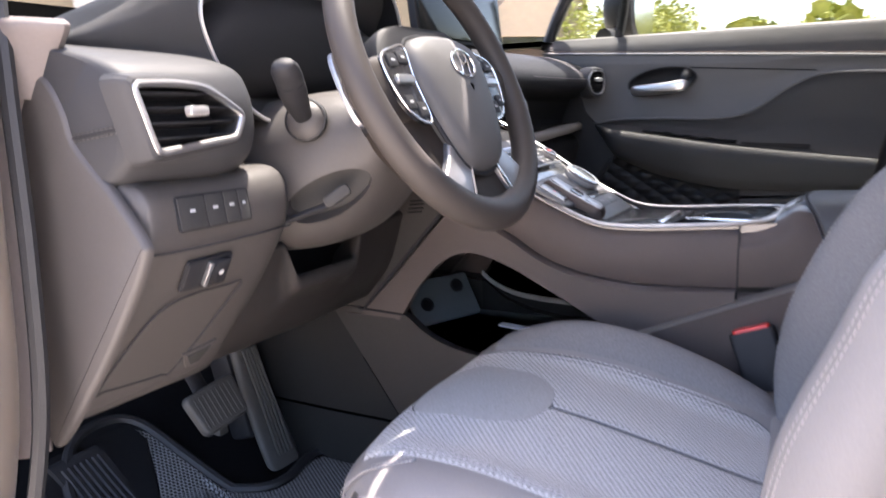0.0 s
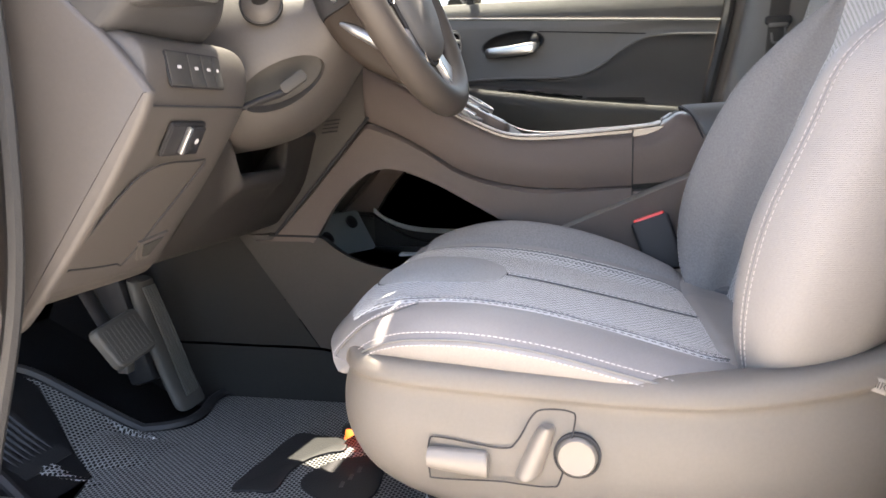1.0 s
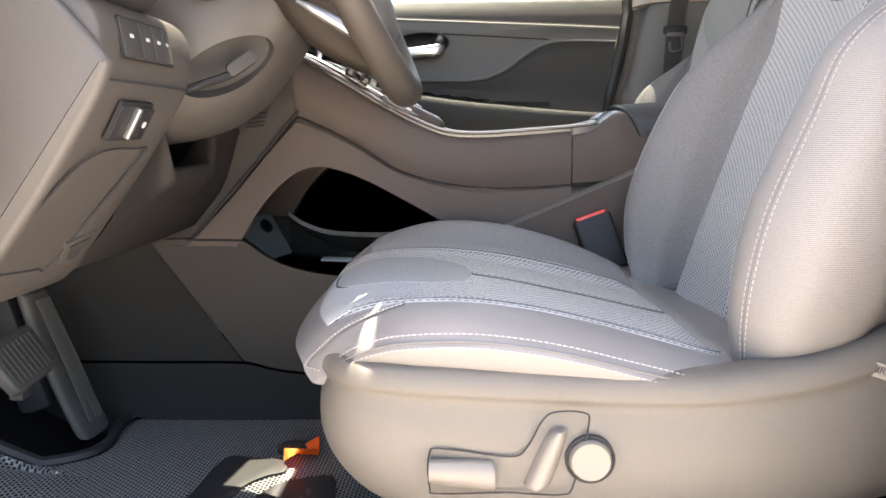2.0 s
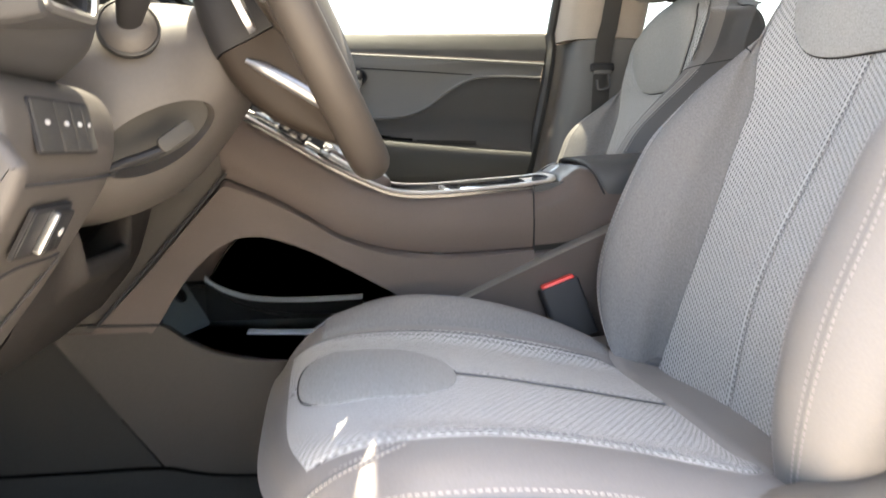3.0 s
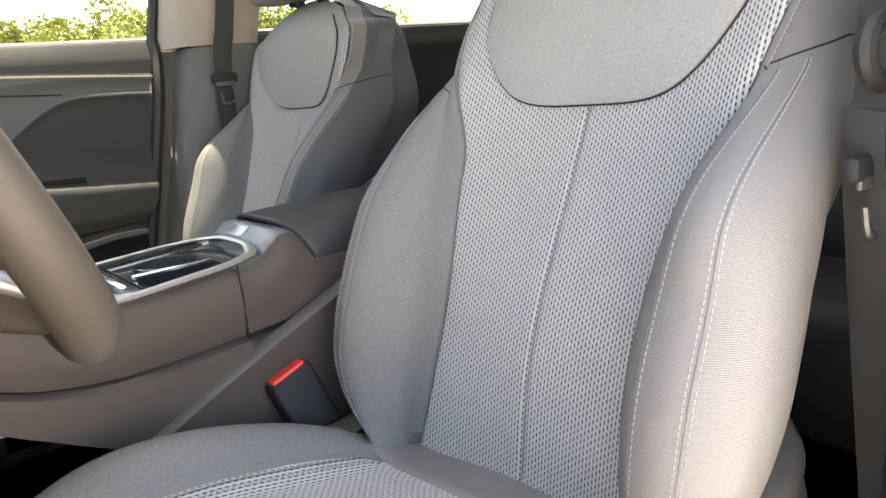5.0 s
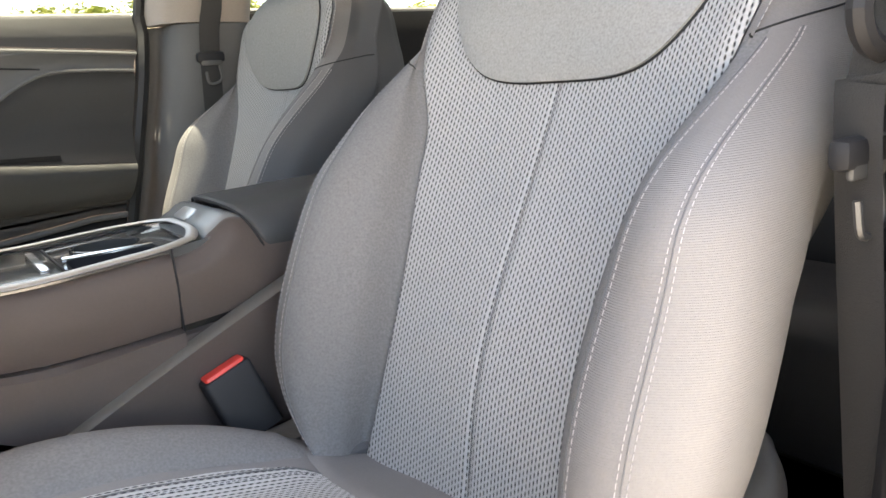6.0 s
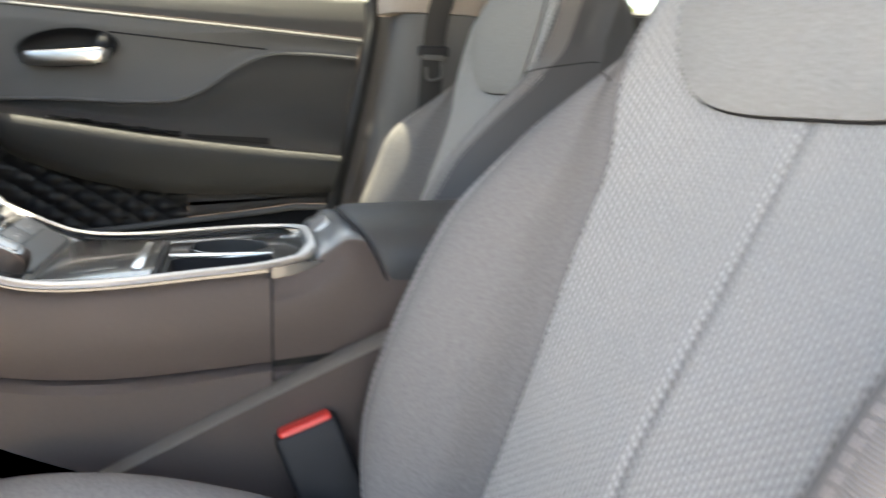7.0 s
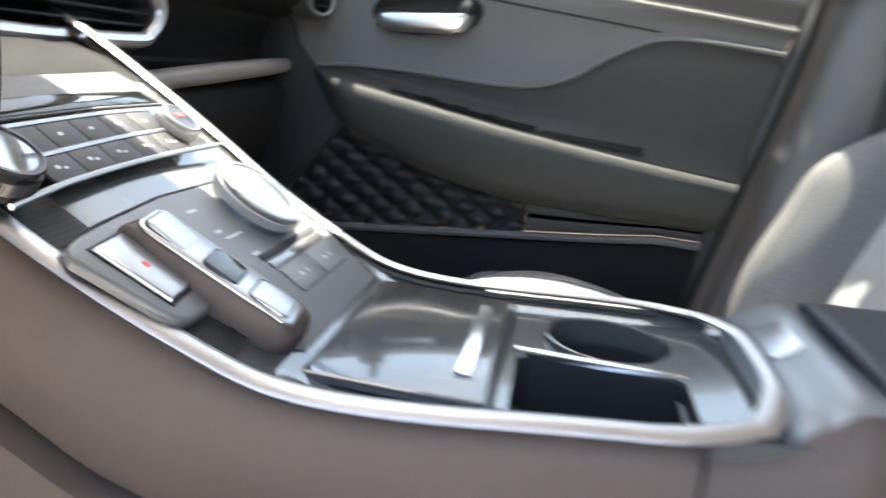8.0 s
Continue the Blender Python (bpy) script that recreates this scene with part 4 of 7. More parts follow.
    hr = part("headrest", loft([[head_P(0.148 * w * math.copysign(abs(math.cos(a)) ** 0.7, math.cos(a)), -0.345 + o + 0.060 * t * math.copysign(abs(math.sin(a)) ** 0.8, math.sin(a)), z) for a in np.linspace(0, 2 * math.pi, 16, endpoint=False)] for z, w, t, o in ((0.857, 0.72, 0.45, 0.0), (0.862, 0.93, 0.85, 0.0), (0.89, 1.0, 1.0, 0.002), (0.97, 1.0, 1.0, 0.0), (1.03, 0.98, 0.9, -0.012), (1.065, 0.85, 0.7, -0.02), (1.072, 0.5, 0.4, -0.022))], 40, 30), SEAT_FABRIC, seat, "grey cloth headrest")
    for s in (-1, 1):
        part("post", tube([P(s * 0.055, -0.375, 0.82), P(s * 0.055, -0.365, 0.90)], 0.006, 10), DARK, hr)
        part("post_guide", lathe([(0.016, 0.0), (0.016, 0.008), (0.011, 0.012)], pose(xc + s * 0.055 * wide, yo - 0.373 + lean * 0.13, 0.850 + raised)), DARK, back)
    # cushion
    back_P, P = P, (lambda u, y, z: back_P(u * (1 + 0.10 * max(0, (u > 0) * min(1, (y - 0.04) / 0.26))), y + (0.022 - (0.040 if u < 0 else 0.012) * min(1, (abs(u) / 0.20) ** 4)) * min(1, max(0, (y - 0.04) / 0.26)), z))
    secs = []
    for y in (-0.20, -0.12, -0.02, 0.08, 0.165, 0.23, 0.27, 0.298, 0.314, 0.323):
        w = lerp(CUSH_W, y)
        end = max(0, (y - 0.255) / 0.068)
        low = 0.240 + 0.022 * min(1, max(0, (y - 0.10) / 0.12)) + 0.012 * min(1, max(0, (y - 0.20) / 0.10))
        top = [(u, cush_z(u, y) - 0.008 * end ** 3) for u in np.linspace(-w, w, 27)]
        pts = [P(u, y, z) for u, z in top] + [P(w * 1.045, y - 0.010 * end, cush_z(w, y) - 0.014), P(w * 0.945, y - 0.078 * end, (cush_z(w, y) + low) / 2 - 0.006), P(w * 0.82, y - 0.105 * end, low), P(0, y - 0.09 * end, low), P(-w * 0.82, y - 0.105 * end, low), P(-w * 0.945, y - 0.078 * end, (cush_z(-w, y) + low) / 2 - 0.006), P(-w * 1.045, y - 0.010 * end, cush_z(-w, y) - 0.014)]
        secs.append(pts)
    cushion = part("cushion", loft(secs, 120, 60), SEAT_LEATHER, seat, "grey leatherette seat cushion")
    for s in (-1, 1):
        rows = []
        for y in np.linspace(-0.080, 0.296, 60):
            h = lerp(CUSH_IN, y)
            row = []
            for q in np.linspace(0, 1, 22):
                u = s * (0.0012 + (h - 0.0012) * q)
                end = 0.016 * max(0, (y - 0.270) / 0.026) ** 2
                tuck = 0.006 * (max(0, 1 - q / 0.05) ** 2 * 0.5 + max(0, 1 - (1 - q) / 0.09) ** 2 + max(0, (-0.070 - y) / 0.01) ** 2) + end * 0.4
                h = lerp(CUSH_IN, y) * (1 - 0.22 * max(0, (-0.035 - y) / 0.045) ** 2) * (1.13 if (s < 0) == controls else 0.88)
                row.append(P(u, y + 0.003 * max(0, (y - 0.28) / 0.03), cush_z(u, y) + 0.0034 - 0.75 * tuck))
            rows.append(row)
        part("insert", grid(rows), SEAT_RIB, cushion, "light grey ribbed cloth insert")
        part("insert_seam", tube([(p[0], p[1], p[2] + 0.0004) for p in (r[-2] for r in rows[:-3])], 0.0007, 6), SEAT_BACK, cushion)
        part("insert_stitching", stitches([(p[0], p[1], p[2] + 0.0004) for p in (r[-3] for r in rows[4:-6])], 0.0034, 0.0022, 0.0005), SEAT_BACK, cushion)
    # cloth faces of the cushion's side rolls
    for s in (-1, 1):
        if (s < 0) == controls:
            continue
        rows = []
        for y in np.linspace(-0.062, 0.268, 40):
            a = lerp(CUSH_IN, y) * 0.88 + 0.004
            b = lerp(CUSH_W, y)
            rows.append([P(s * (a + (b - a) * q), y, cush_z(s * (a + (b - a) * q), y) + 0.0036 - 0.004 * (max(0, 1 - q / 0.10) ** 2 + max(0, (q - 0.92) / 0.08) ** 2) - 0.003 * max(0, (-0.052 - y) / 0.01) ** 2) for q in np.linspace(0, 1, 20)])
        part("side_roll_face", grid(rows), SEAT_BOLSTER, cushion, "soft grey melange side roll")
    tongue = cr([(0, 0.150), (0.045, 0.160), (0.072, 0.190), (0.075, 0.225), (0.075, 0.262), (0.04, 0.285), (-0.04, 0.285), (-0.075, 0.262), (-0.075, 0.225), (-0.072, 0.190), (-0.045, 0.160)], 56, True)
    rows = []
    for r in (1.02, 1.0, 0.97, 0.9, 0.75, 0.5, 0.2, 0.004):
        rows.append([P(u * r, 0.225 + (y - 0.225) * r, cush_z(u * r, 0.225 + (y - 0.225) * r) + (0.002 if r > 1.01 else 0.0040 + 0.0020 * (1 - r ** 4))) for u, y in tongue])
    part("front_patch", grid(rows, True), SEAT_FABRIC, cushion, "smooth melange front patch")
    part("patch_seam", tube([(q[0], q[1], q[2] + 0.0004) for q in rows[0]], 0.0010, 6, closed=True), SEAM, cushion)
    part("centre_seam", tube([P(0, y, cush_z(0, y) + 0.0026) for y in np.linspace(-0.072, 0.150, 40)], 0.0010, 6), SEAT_BACK, cushion)
    for s in (-1, 1):
        line = np.array([P(s * lerp(CUSH_W, y) * 1.036, y, cush_z(s * lerp(CUSH_W, y), y) - 0.005) for y in np.linspace(-0.17, 0.306, 60)])
        part("piping", tube(line + np.array((s * 0.001, 0, -0.001)), 0.0013, 6), SEAT_BACK, cushion)
        for dz in (0.005, -0.006):
            part("stitching", stitches(line + np.array((s * (0.0035 if dz < 0 else -0.001), 0, dz)), 0.0032, 0.0020, 0.00045), THREAD, cushion, "pale stitching")
    for s in (-1, 1):
        wrap = [P(s * lerp(CUSH_W, y) * k, y + 0.001, cush_z(s * lerp(CUSH_W, y) * k, y) + 0.0015 - 0.008 * max(0, (y - 0.255) / 0.068) ** 3) for y, k in ((0.235, 0.80), (0.262, 0.86), (0.290, 0.90), (0.308, 0.93), (0.319, 0.95))]
        wrap += [P(s * 0.181, 0.310, 0.300), P(s * 0.178, 0.276, 0.280)]
        wrap = cr(wrap, 40)
        part("front_piping", tube(wrap, 0.0016, 6), SEAT_BACK, cushion)
        for du in (-0.006, 0.006):
            part("stitching", stitches(wrap + np.array((s * du, 0.001, 0.001)), 0.0026, 0.0016, 0.00045), THREAD, cushion, "pale stitching")
    # smooth leather tail where cushion and backrest meet
    rows = []
    for y in np.linspace(-0.165, -0.062, 18):
        rows.append([P(u, y, cush_z(u, y) + 0.0085 - 0.010 * max(0, (abs(u) - 0.13) / 0.05) ** 2 - 0.006 * max(0, (y + 0.074) / 0.012) ** 2 - 0.02 * max(0, (-0.14 - y) / 0.025) ** 2) for u in np.linspace(-0.18, 0.18, 30)])
    part("cushion_tail", grid(rows), SEAT_LEATHER, cushion, "smooth leatherette tail panel")
    for s in (-1, 1):
        if (s < 0) == controls:
            continue
        flap = [[P(s * u, y, z) for u, y, z in ((0.150, -0.150, 0.300 + dz), (0.185, -0.128, 0.312 + dz), (0.215, -0.105, 0.306 + dz), (0.232, -0.085, 0.286 + dz))] for dz in (0.006, 0.0, -0.03, -0.06)]
        tongue_side = [[P(s * u, y, z) for u, y, z in row] for row in (
            ((0.205, -0.060, 0.280), (0.205, -0.100, 0.266), (0.200, -0.150, 0.250)),
            ((0.240, -0.078, 0.292), (0.238, -0.112, 0.281), (0.230, -0.150, 0.268)),
            ((0.252, -0.104, 0.298), (0.250, -0.124, 0.294), (0.240, -0.152, 0.286)),
            ((0.262, -0.128, 0.306), (0.258, -0.138, 0.312), (0.246, -0.154, 0.316)))]
        part("side_tongue", loft(tongue_side, 20, 16, closed=False, caps=False, thick=0.004), SEAT_LEATHER, cushion, "pale leatherette tongue")
        part("tongue_seam", tube(cr([P(s * u, y, z + 0.003) for u, y, z in ((0.236, -0.108, 0.281), (0.250, -0.122, 0.294), (0.258, -0.137, 0.311))], 16), 0.0009, 6), SEAM, cushion)
        part("corner_flap", loft(flap, 18, 12, closed=False, caps=False, thick=0.006), SEAT_LEATHER, cushion)
    P = back_P
    # base, rails and side cover
    part("seat_base", box((0.40, 0.40, 0.115), P(0.0, 0.02, 0.195), bevel=0.02), DEEP, seat)
    for s in (-1, 1):
        part("rail", box((0.035, 0.56, 0.035), P(s * 0.19, -0.02, 0.10), bevel=0.006), DARK, seat)
        part("bracket", box((0.025, 0.05, 0.06), P(s * 0.19, 0.18, 0.13), bevel=0.006), DARK, seat)
    for s in (-1, 1):
        plan = cr([(0.10, 0.290), (0.155, 0.306), (0.200, 0.300), (0.233, 0.272), (0.252, 0.215), (0.259, 0.12), (0.260, 0.0), (0.252, -0.10), (0.243, -0.18), (0.225, -0.27), (0.19, -0.32)], 70)
        rows = []
        for o, f in ((-0.050, 0.97), (-0.030, 1.0), (-0.014, 0.995), (-0.004, 0.95), (0.0, 0.86), (-0.003, 0.80), (0.002, 0.6), (0.002, 0.35), (-0.006, 0.15), (-0.022, 0.02), (-0.045, -0.02)):
            row = []
            for i in range(len(plan)):
                t = plan[min(i + 1, len(plan) - 1)] - plan[max(i - 1, 0)]
                t = t / np.linalg.norm(t)
                nx, ny = -t[1], t[0]
                if nx < 0 and i > 20:
                    nx, ny = -nx, -ny
                if i <= 20 and (nx * 0.5 + ny) < 0:
                    nx, ny = -nx, -ny
                y = plan[i][1]
                zt = lerp([(-0.33, 0.365), (-0.20, 0.342), (-0.12, 0.322), (-0.05, 0.313), (0.03, 0.314), (0.12, 0.319), (0.20, 0.322), (0.28, 0.321)], y)
                zb = lerp([(-0.33, 0.20), (-0.1, 0.172), (0.10, 0.168), (0.2, 0.178), (0.27, 0.195), (0.31, 0.215)], y)
                row.append(P(s * (plan[i][0] + nx * o), y + ny * o, zb + (zt - zb) * f))
            rows.append(row)
        side = part("side_cover", loft(rows, 70, 40, closed=False, caps=False, thick=0.004), SIDE, seat, "warm grey plastic side cover")
        if s < 0 and controls:
            F = lambda y, z, d=0.0: facing(P(-0.2615 - d, y + 0.022, z + 0.011), (-1, 0, 0.02))
            plate = cr([(-0.062, -0.002), (-0.062, -0.032), (-0.055, -0.037), (0.0, -0.035), (0.022, -0.036), (0.047, -0.036), (0.056, -0.028), (0.068, 0.024), (0.063, 0.034), (0.040, 0.034), (0.030, 0.026), (0.018, 0.004), (0.004, -0.004), (-0.05, 0.002)], 70, True)
            at = F(0.124, 0.243)
            part("switch_plate_groove", tube([at @ Vector((-x, y, 0.0012)) for x, y in [(-q[0], q[1]) for q in plate]], 0.0008, 6, closed=True), SEAM, side)
            part("slide_switch", loft([[F(0.186 - a, 0.228 - a * 0.10, 0.0) @ Vector((0, h * y, d)) for y, d in ((-0.010, -0.002), (-0.009, 0.007), (0, 0.010), (0.009, 0.007), (0.010, -0.002))] for a, h in ((0.0, 0.7), (0.003, 0.85), (0.03, 1.0), (0.05, 1.12), (0.054, 0.9))], 20, 14), SWITCHSATIN, side, "satin grey slide switch")
            part("recline_switch", loft([[F(0.098 - a * 0.38, 0.213 + a, 0.0) @ Vector((h * x, 0, d)) for x, d in ((-0.010, -0.002), (-0.008, 0.007), (0, 0.011), (0.008, 0.007), (0.010, -0.002))] for a, h in ((0.0, 0.8), (0.004, 1.0), (0.03, 0.9), (0.045, 0.7), (0.049, 0.4))], 20, 14), SWITCHSATIN, side, "satin grey recline switch")
            part("lumbar_bezel", lathe([(0.0205, -0.003), (0.0205, 0.004), (0.0185, 0.005), (0.0185, -0.003)], F(0.054, 0.236)), SEAM, side)
            part("lumbar_switch", lathe([(0.0175, -0.002), (0.0175, 0.007), (0.0155, 0.010), (0.006, 0.0085)], F(0.054, 0.236)), SWITCHSATIN, side, "round satin lumbar switch")
            tag = facing(P(-0.2450, -0.176, 0.310), (-1, 0.08, 0.12), (0, -0.30, 1))
            part("airbag_plate", slab(rrect(0.040, 0.013, 0.002), 0.0012, tag, 0.0005), SIDE, side)
            part("airbag_lettering", lettering("AIRBAG", 0.0085, tag @ Matrix.Translation((0, 0, 0.0012)), 0.0006), DASH_HARD, side)
    return seat


front_seat(-0.378, -0.012, 4.0, 1.0, 0.150, 0.0, 0.0, "grey leatherette driver's seat with knit cloth centre", True)
front_seat(0.418, -0.105, 0.0, 0.95, 0.125, 0.012, 0.42, "grey front passenger seat, set further back, with headrest", False)

# driver's belt buckle
buckle = thing("belt_buckle", (-0.118, -0.04, 0.28), "black seat belt buckle with red release button", "belt buckle")
ax = Vector((-0.10, -0.36, -1.0)).normalized()
bm4 = facing((-0.126, -0.024, 0.389), -ax, (0, 1, 0))
part("housing", slab(rrect(0.026, 0.056, 0.006), 0.080, bm4 @ Matrix.Translation((0, 0, -0.082)), 0.004), DARK, buckle)
part("release_button", slab(rrect(0.019, 0.046, 0.004), 0.006, bm4 @ Matrix.Translation((0, 0, -0.004)), 0.002), REDP, buckle, "bright red release button")
part("stalk", tube([(-0.132, -0.05, 0.32), (-0.135, -0.075, 0.25), (-0.14, -0.09, 0.18)], 0.011, 8, flat=0.5), DARK, buckle)


# ---- centre console ----
TOPZ = [(-0.10, 0.530), (-0.03, 0.519), (0.06, 0.512), (0.14, 0.508), (0.19, 0.512), (0.23, 0.528), (0.28, 0.554), (0.33, 0.585), (0.38, 0.614), (0.44, 0.645), (0.50, 0.668)]
LEFTX = [(-0.40, -0.086), (-0.06, -0.086), (0.05, -0.092), (0.15, -0.104), (0.25, -0.119), (0.38, -0.136), (0.46, -0.142), (0.62, -0.145)]
RIGHTX = [(-0.40, 0.104), (-0.06, 0.106), (0.05, 0.112), (0.15, 0.113), (0.25, 0.116), (0.38, 0.124), (0.46, 0.132), (0.62, 0.140)]
GROOVE = [(-0.40, 0.440), (-0.10, 0.437), (0.0, 0.431), (0.11, 0.428), (0.19, 0.436), (0.26, 0.458), (0.31, 0.490), (0.36, 0.518), (0.43, 0.548), (0.52, 0.58)]
console = thing("centre_console", (0.01, 0.1, FLOOR), "grey floating centre console between the front seats", "centre console")


def edge_x(s, y):
    return lerp(LEFTX if s < 0 else RIGHTX, y)


for s in (-1, 1):
    # upper flank
    rows = []
    for t in np.linspace(0, 1, 14):
        row = []
        for y in np.linspace(0.001, 0.47, 60):
            zt, zg = lerp(TOPZ, y), lerp(GROOVE, y)
            x = edge_x(s, y) + s * (0.010 * math.sin(math.pi * t * 0.85) - 0.004 * t) - s * 0.012 * max(0, 1 - t / 0.12) ** 2
            row.append((x, y, zt + (zg + 0.0012 - zt) * t))
        rows.append(row)
    rows.append([(p[0] - s * 0.012, p[1], p[2] + 0.002) for p in rows[-1]])
    part("upper_flank", grid(rows, thick=0.004), CONSOLE, console, "warm grey grained side panel")
    # lower flank, with the arched opening over the storage tray
    ARCH = [(0.14, 0.352), (0.185, 0.376), (0.26, 0.420), (0.315, 0.449), (0.370, 0.465), (0.41, 0.454), (0.455, 0.412), (0.49, 0.360), (0.505, 0.340)]
    rows = []
    ys = np.linspace(0.001, 0.60, 90)
    for t in np.linspace(0, 1, 12):
        row = []
        for y in ys:
            zt = lerp(GROOVE, y) - 0.0005
            if y > 0.40:
                zt = min(zt, 0.540 - (y - 0.40) * 1.10)
            zb = 0.357 + (0.14 - y) * 0.42 if y < 0.14 else lerp(ARCH, y) if y <= 0.505 else 0.35
            zt = max(zt, zb + 0.002)
            x = edge_x(s, y) + s * (0.014 + 0.002 * t) - s * 0.006 * max(0, 1 - t / 0.06) ** 2
            row.append((x, y, zt + (zb - zt) * t))
        rows.append(row)
    rows.append([(p[0] - s * 0.016, p[1], p[2] + 0.002) for p in rows[-1]])
    rows.insert(0, [(edge_x(s, p[1]) - s * 0.004, p[1], p[2] + 0.0006) for p in rows[0]])
    part("lower_flank", grid(rows, thick=0.004), CONSOLE, console, "warm grey lower rail of the console")
    rows = [[(edge_x(s, y) + s * o, y, lerp(GROOVE, y) - 0.005 + (0.40 - lerp(GROOVE, y)) * f) for y in np.linspace(-0.40, -0.001, 20)] for o, f in ((-0.006, 0), (0.004, 0.1), (0.008, 0.5), (0.010, 1.0))]
    part("rear_lower_flank", grid(rows, thick=0.004), CONSOLE, console)
    # skirt beside the seat
    rows = []
    for t in np.linspace(0, 1, 8):
        rows.append([(edge_x(s, y) + s * (0.031 - 0.014 * t), y, (0.357 + (0.14 - y) * 0.42 if y < 0.14 else 0.357) - 0.004 - t * 0.26) for y in np.linspace(-0.40, 0.14, 30)])
    # upward ledge gets a paler plastic in place of sky light from above
    ledge = [rows[0], [(p[0] - s * 0.0025, p[1], p[2] + 0.0025) for p in rows[0]], [(p[0] - s * 0.020, p[1], p[2] + 0.006) for p in rows[0]]]
    part("skirt_ledge", grid(ledge, thick=0.003), SIDE, console, "ledge along the skirt, paler to stand for sky light")
    part("seat_side_skirt", grid(rows, thick=0.004), CONSOLE, console)
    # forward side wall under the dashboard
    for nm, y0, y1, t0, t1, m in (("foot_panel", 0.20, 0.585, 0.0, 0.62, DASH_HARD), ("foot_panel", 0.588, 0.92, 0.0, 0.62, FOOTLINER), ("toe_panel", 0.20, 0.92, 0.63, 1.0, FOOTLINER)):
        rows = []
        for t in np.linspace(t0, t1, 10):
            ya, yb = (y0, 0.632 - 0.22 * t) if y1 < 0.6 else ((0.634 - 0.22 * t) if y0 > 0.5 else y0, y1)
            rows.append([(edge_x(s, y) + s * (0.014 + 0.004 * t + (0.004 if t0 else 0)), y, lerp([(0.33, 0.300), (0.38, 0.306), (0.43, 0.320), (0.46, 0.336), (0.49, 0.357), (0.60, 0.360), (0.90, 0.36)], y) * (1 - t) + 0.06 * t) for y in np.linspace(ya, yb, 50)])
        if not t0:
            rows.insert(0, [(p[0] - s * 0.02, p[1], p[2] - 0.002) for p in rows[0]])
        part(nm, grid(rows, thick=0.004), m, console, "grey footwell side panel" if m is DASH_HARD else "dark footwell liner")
    rows = []
    for t in np.linspace(0, 1, 10):
        rows.append([(edge_x(s, y) + s * (0.010 + 0.005 * math.sin(math.pi * t)), y, (min(0.66, 0.62 + (y - 0.38) * 0.4) if y > 0.40 else 0.60) * (1 - t) + t * (0.545 - (y - 0.40) * 1.10 if y < 0.565 else 0.362)) for y in np.linspace(0.405, 0.80, 40)])
    part("knee_panel", grid(rows, thick=0.004), DASH_HARD, console, "grey knee bolster panel")
    part("knee_seam", tube([(edge_x(s, 0.4) + s * 0.018, 0.398, 0.545), (edge_x(s, 0.47) + s * 0.019, 0.47, 0.463), (edge_x(s, 0.55) + s * 0.0195, 0.562, 0.362)], 0.0025, 6, 12), SEAM, console)
    part("foot_seam", tube([(edge_x(s, 0.5) + s * 0.0155, 0.49, 0.358), (edge_x(s, 0.56) + s * 0.016, 0.575, 0.360)], 0.002, 6), SEAM, console)
    for i in range(4):
        part("air_slit", box((0.003, 0.026, 0.0022), (edge_x(s, 0.46) + s * 0.0165, 0.462 - i * 0.002, 0.524 + i * 0.006), (-6, 0, 0), 0.001), DEEP, console)
    # bright rim round the top
    rim = [(edge_x(s, y) + s * 0.001 - s * 0.030 * max(0, (0.03 - y) / 0.072) ** 2.2, y, lerp(TOPZ, y) + 0.003) for y in np.linspace(-0.028, 0.47, 70)]
    rim = [(0.01 + (edge_x(s, 0) - 0.01) * f, y, z) for f, y, z in ((0.0, -0.0435, 0.5265), (0.30, -0.043, 0.5262), (0.52, -0.039, 0.525))] + rim
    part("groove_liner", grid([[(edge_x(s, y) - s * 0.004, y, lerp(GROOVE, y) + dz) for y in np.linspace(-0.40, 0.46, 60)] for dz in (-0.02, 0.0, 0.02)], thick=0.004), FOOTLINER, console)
    part("chrome_rim", tube(rim, 0.0070, 10, 110, flat=0.36), RIMSATIN, console, "satin chrome rim")
    part("flank_seam", box((0.003, 0.0016, 0.10), (edge_x(s, 0) + s * 0.006, 0.0, 0.468), (0, -s * 1, 0), 0.0005), SEAM, console)

# top surfaces
rows = []
for y in np.linspace(-0.045, 0.386, 60):
    l, r = edge_x(-1, y) + 0.004, edge_x(1, y) - 0.004
    dip = 0.006 * min(1, max(0, (0.20 - y) / 0.02)) if y < 0.2 else 0
    row = [(l + (r - l) * q, y, lerp(TOPZ, y) + 0.0005 - dip * min(1, 12 * min(q, 1 - q)) + 0.004 * min(1, max(0, (y - 0.2) / 0.02)) * math.sin(math.pi * q)) for q in np.linspace(0, 1, 30)]
    rows.append(row + [(x, v, z - 0.015) for x, v, z in row[::-1]])
top = grid(rows, True, True)
cut = join(lathe([(0.037, -0.09), (0.037, 0.03)], pose(0.048, 0.035, 0.51)), slab(rrect(0.070, 0.092, 0.010), 0.12, pose(-0.036, 0.042, 0.42), 0))
deck = part("deck", carve(top, cut), GLOSS, console, "smoked gloss grey console top")
ring = lambda r, z, n=40: [(0.048 + r * math.cos(a), 0.035 + r * math.sin(a), z) for a in np.linspace(0, 2 * math.pi, n, endpoint=False)]
part("cup_holder_wall", grid([ring(r, z) for r, z in ((0.0372, 0.5085), (0.0368, 0.47), (0.035, 0.432), (0.033, 0.428), (0.001, 0.428))], True), DARK, console, "deep round cup holder")
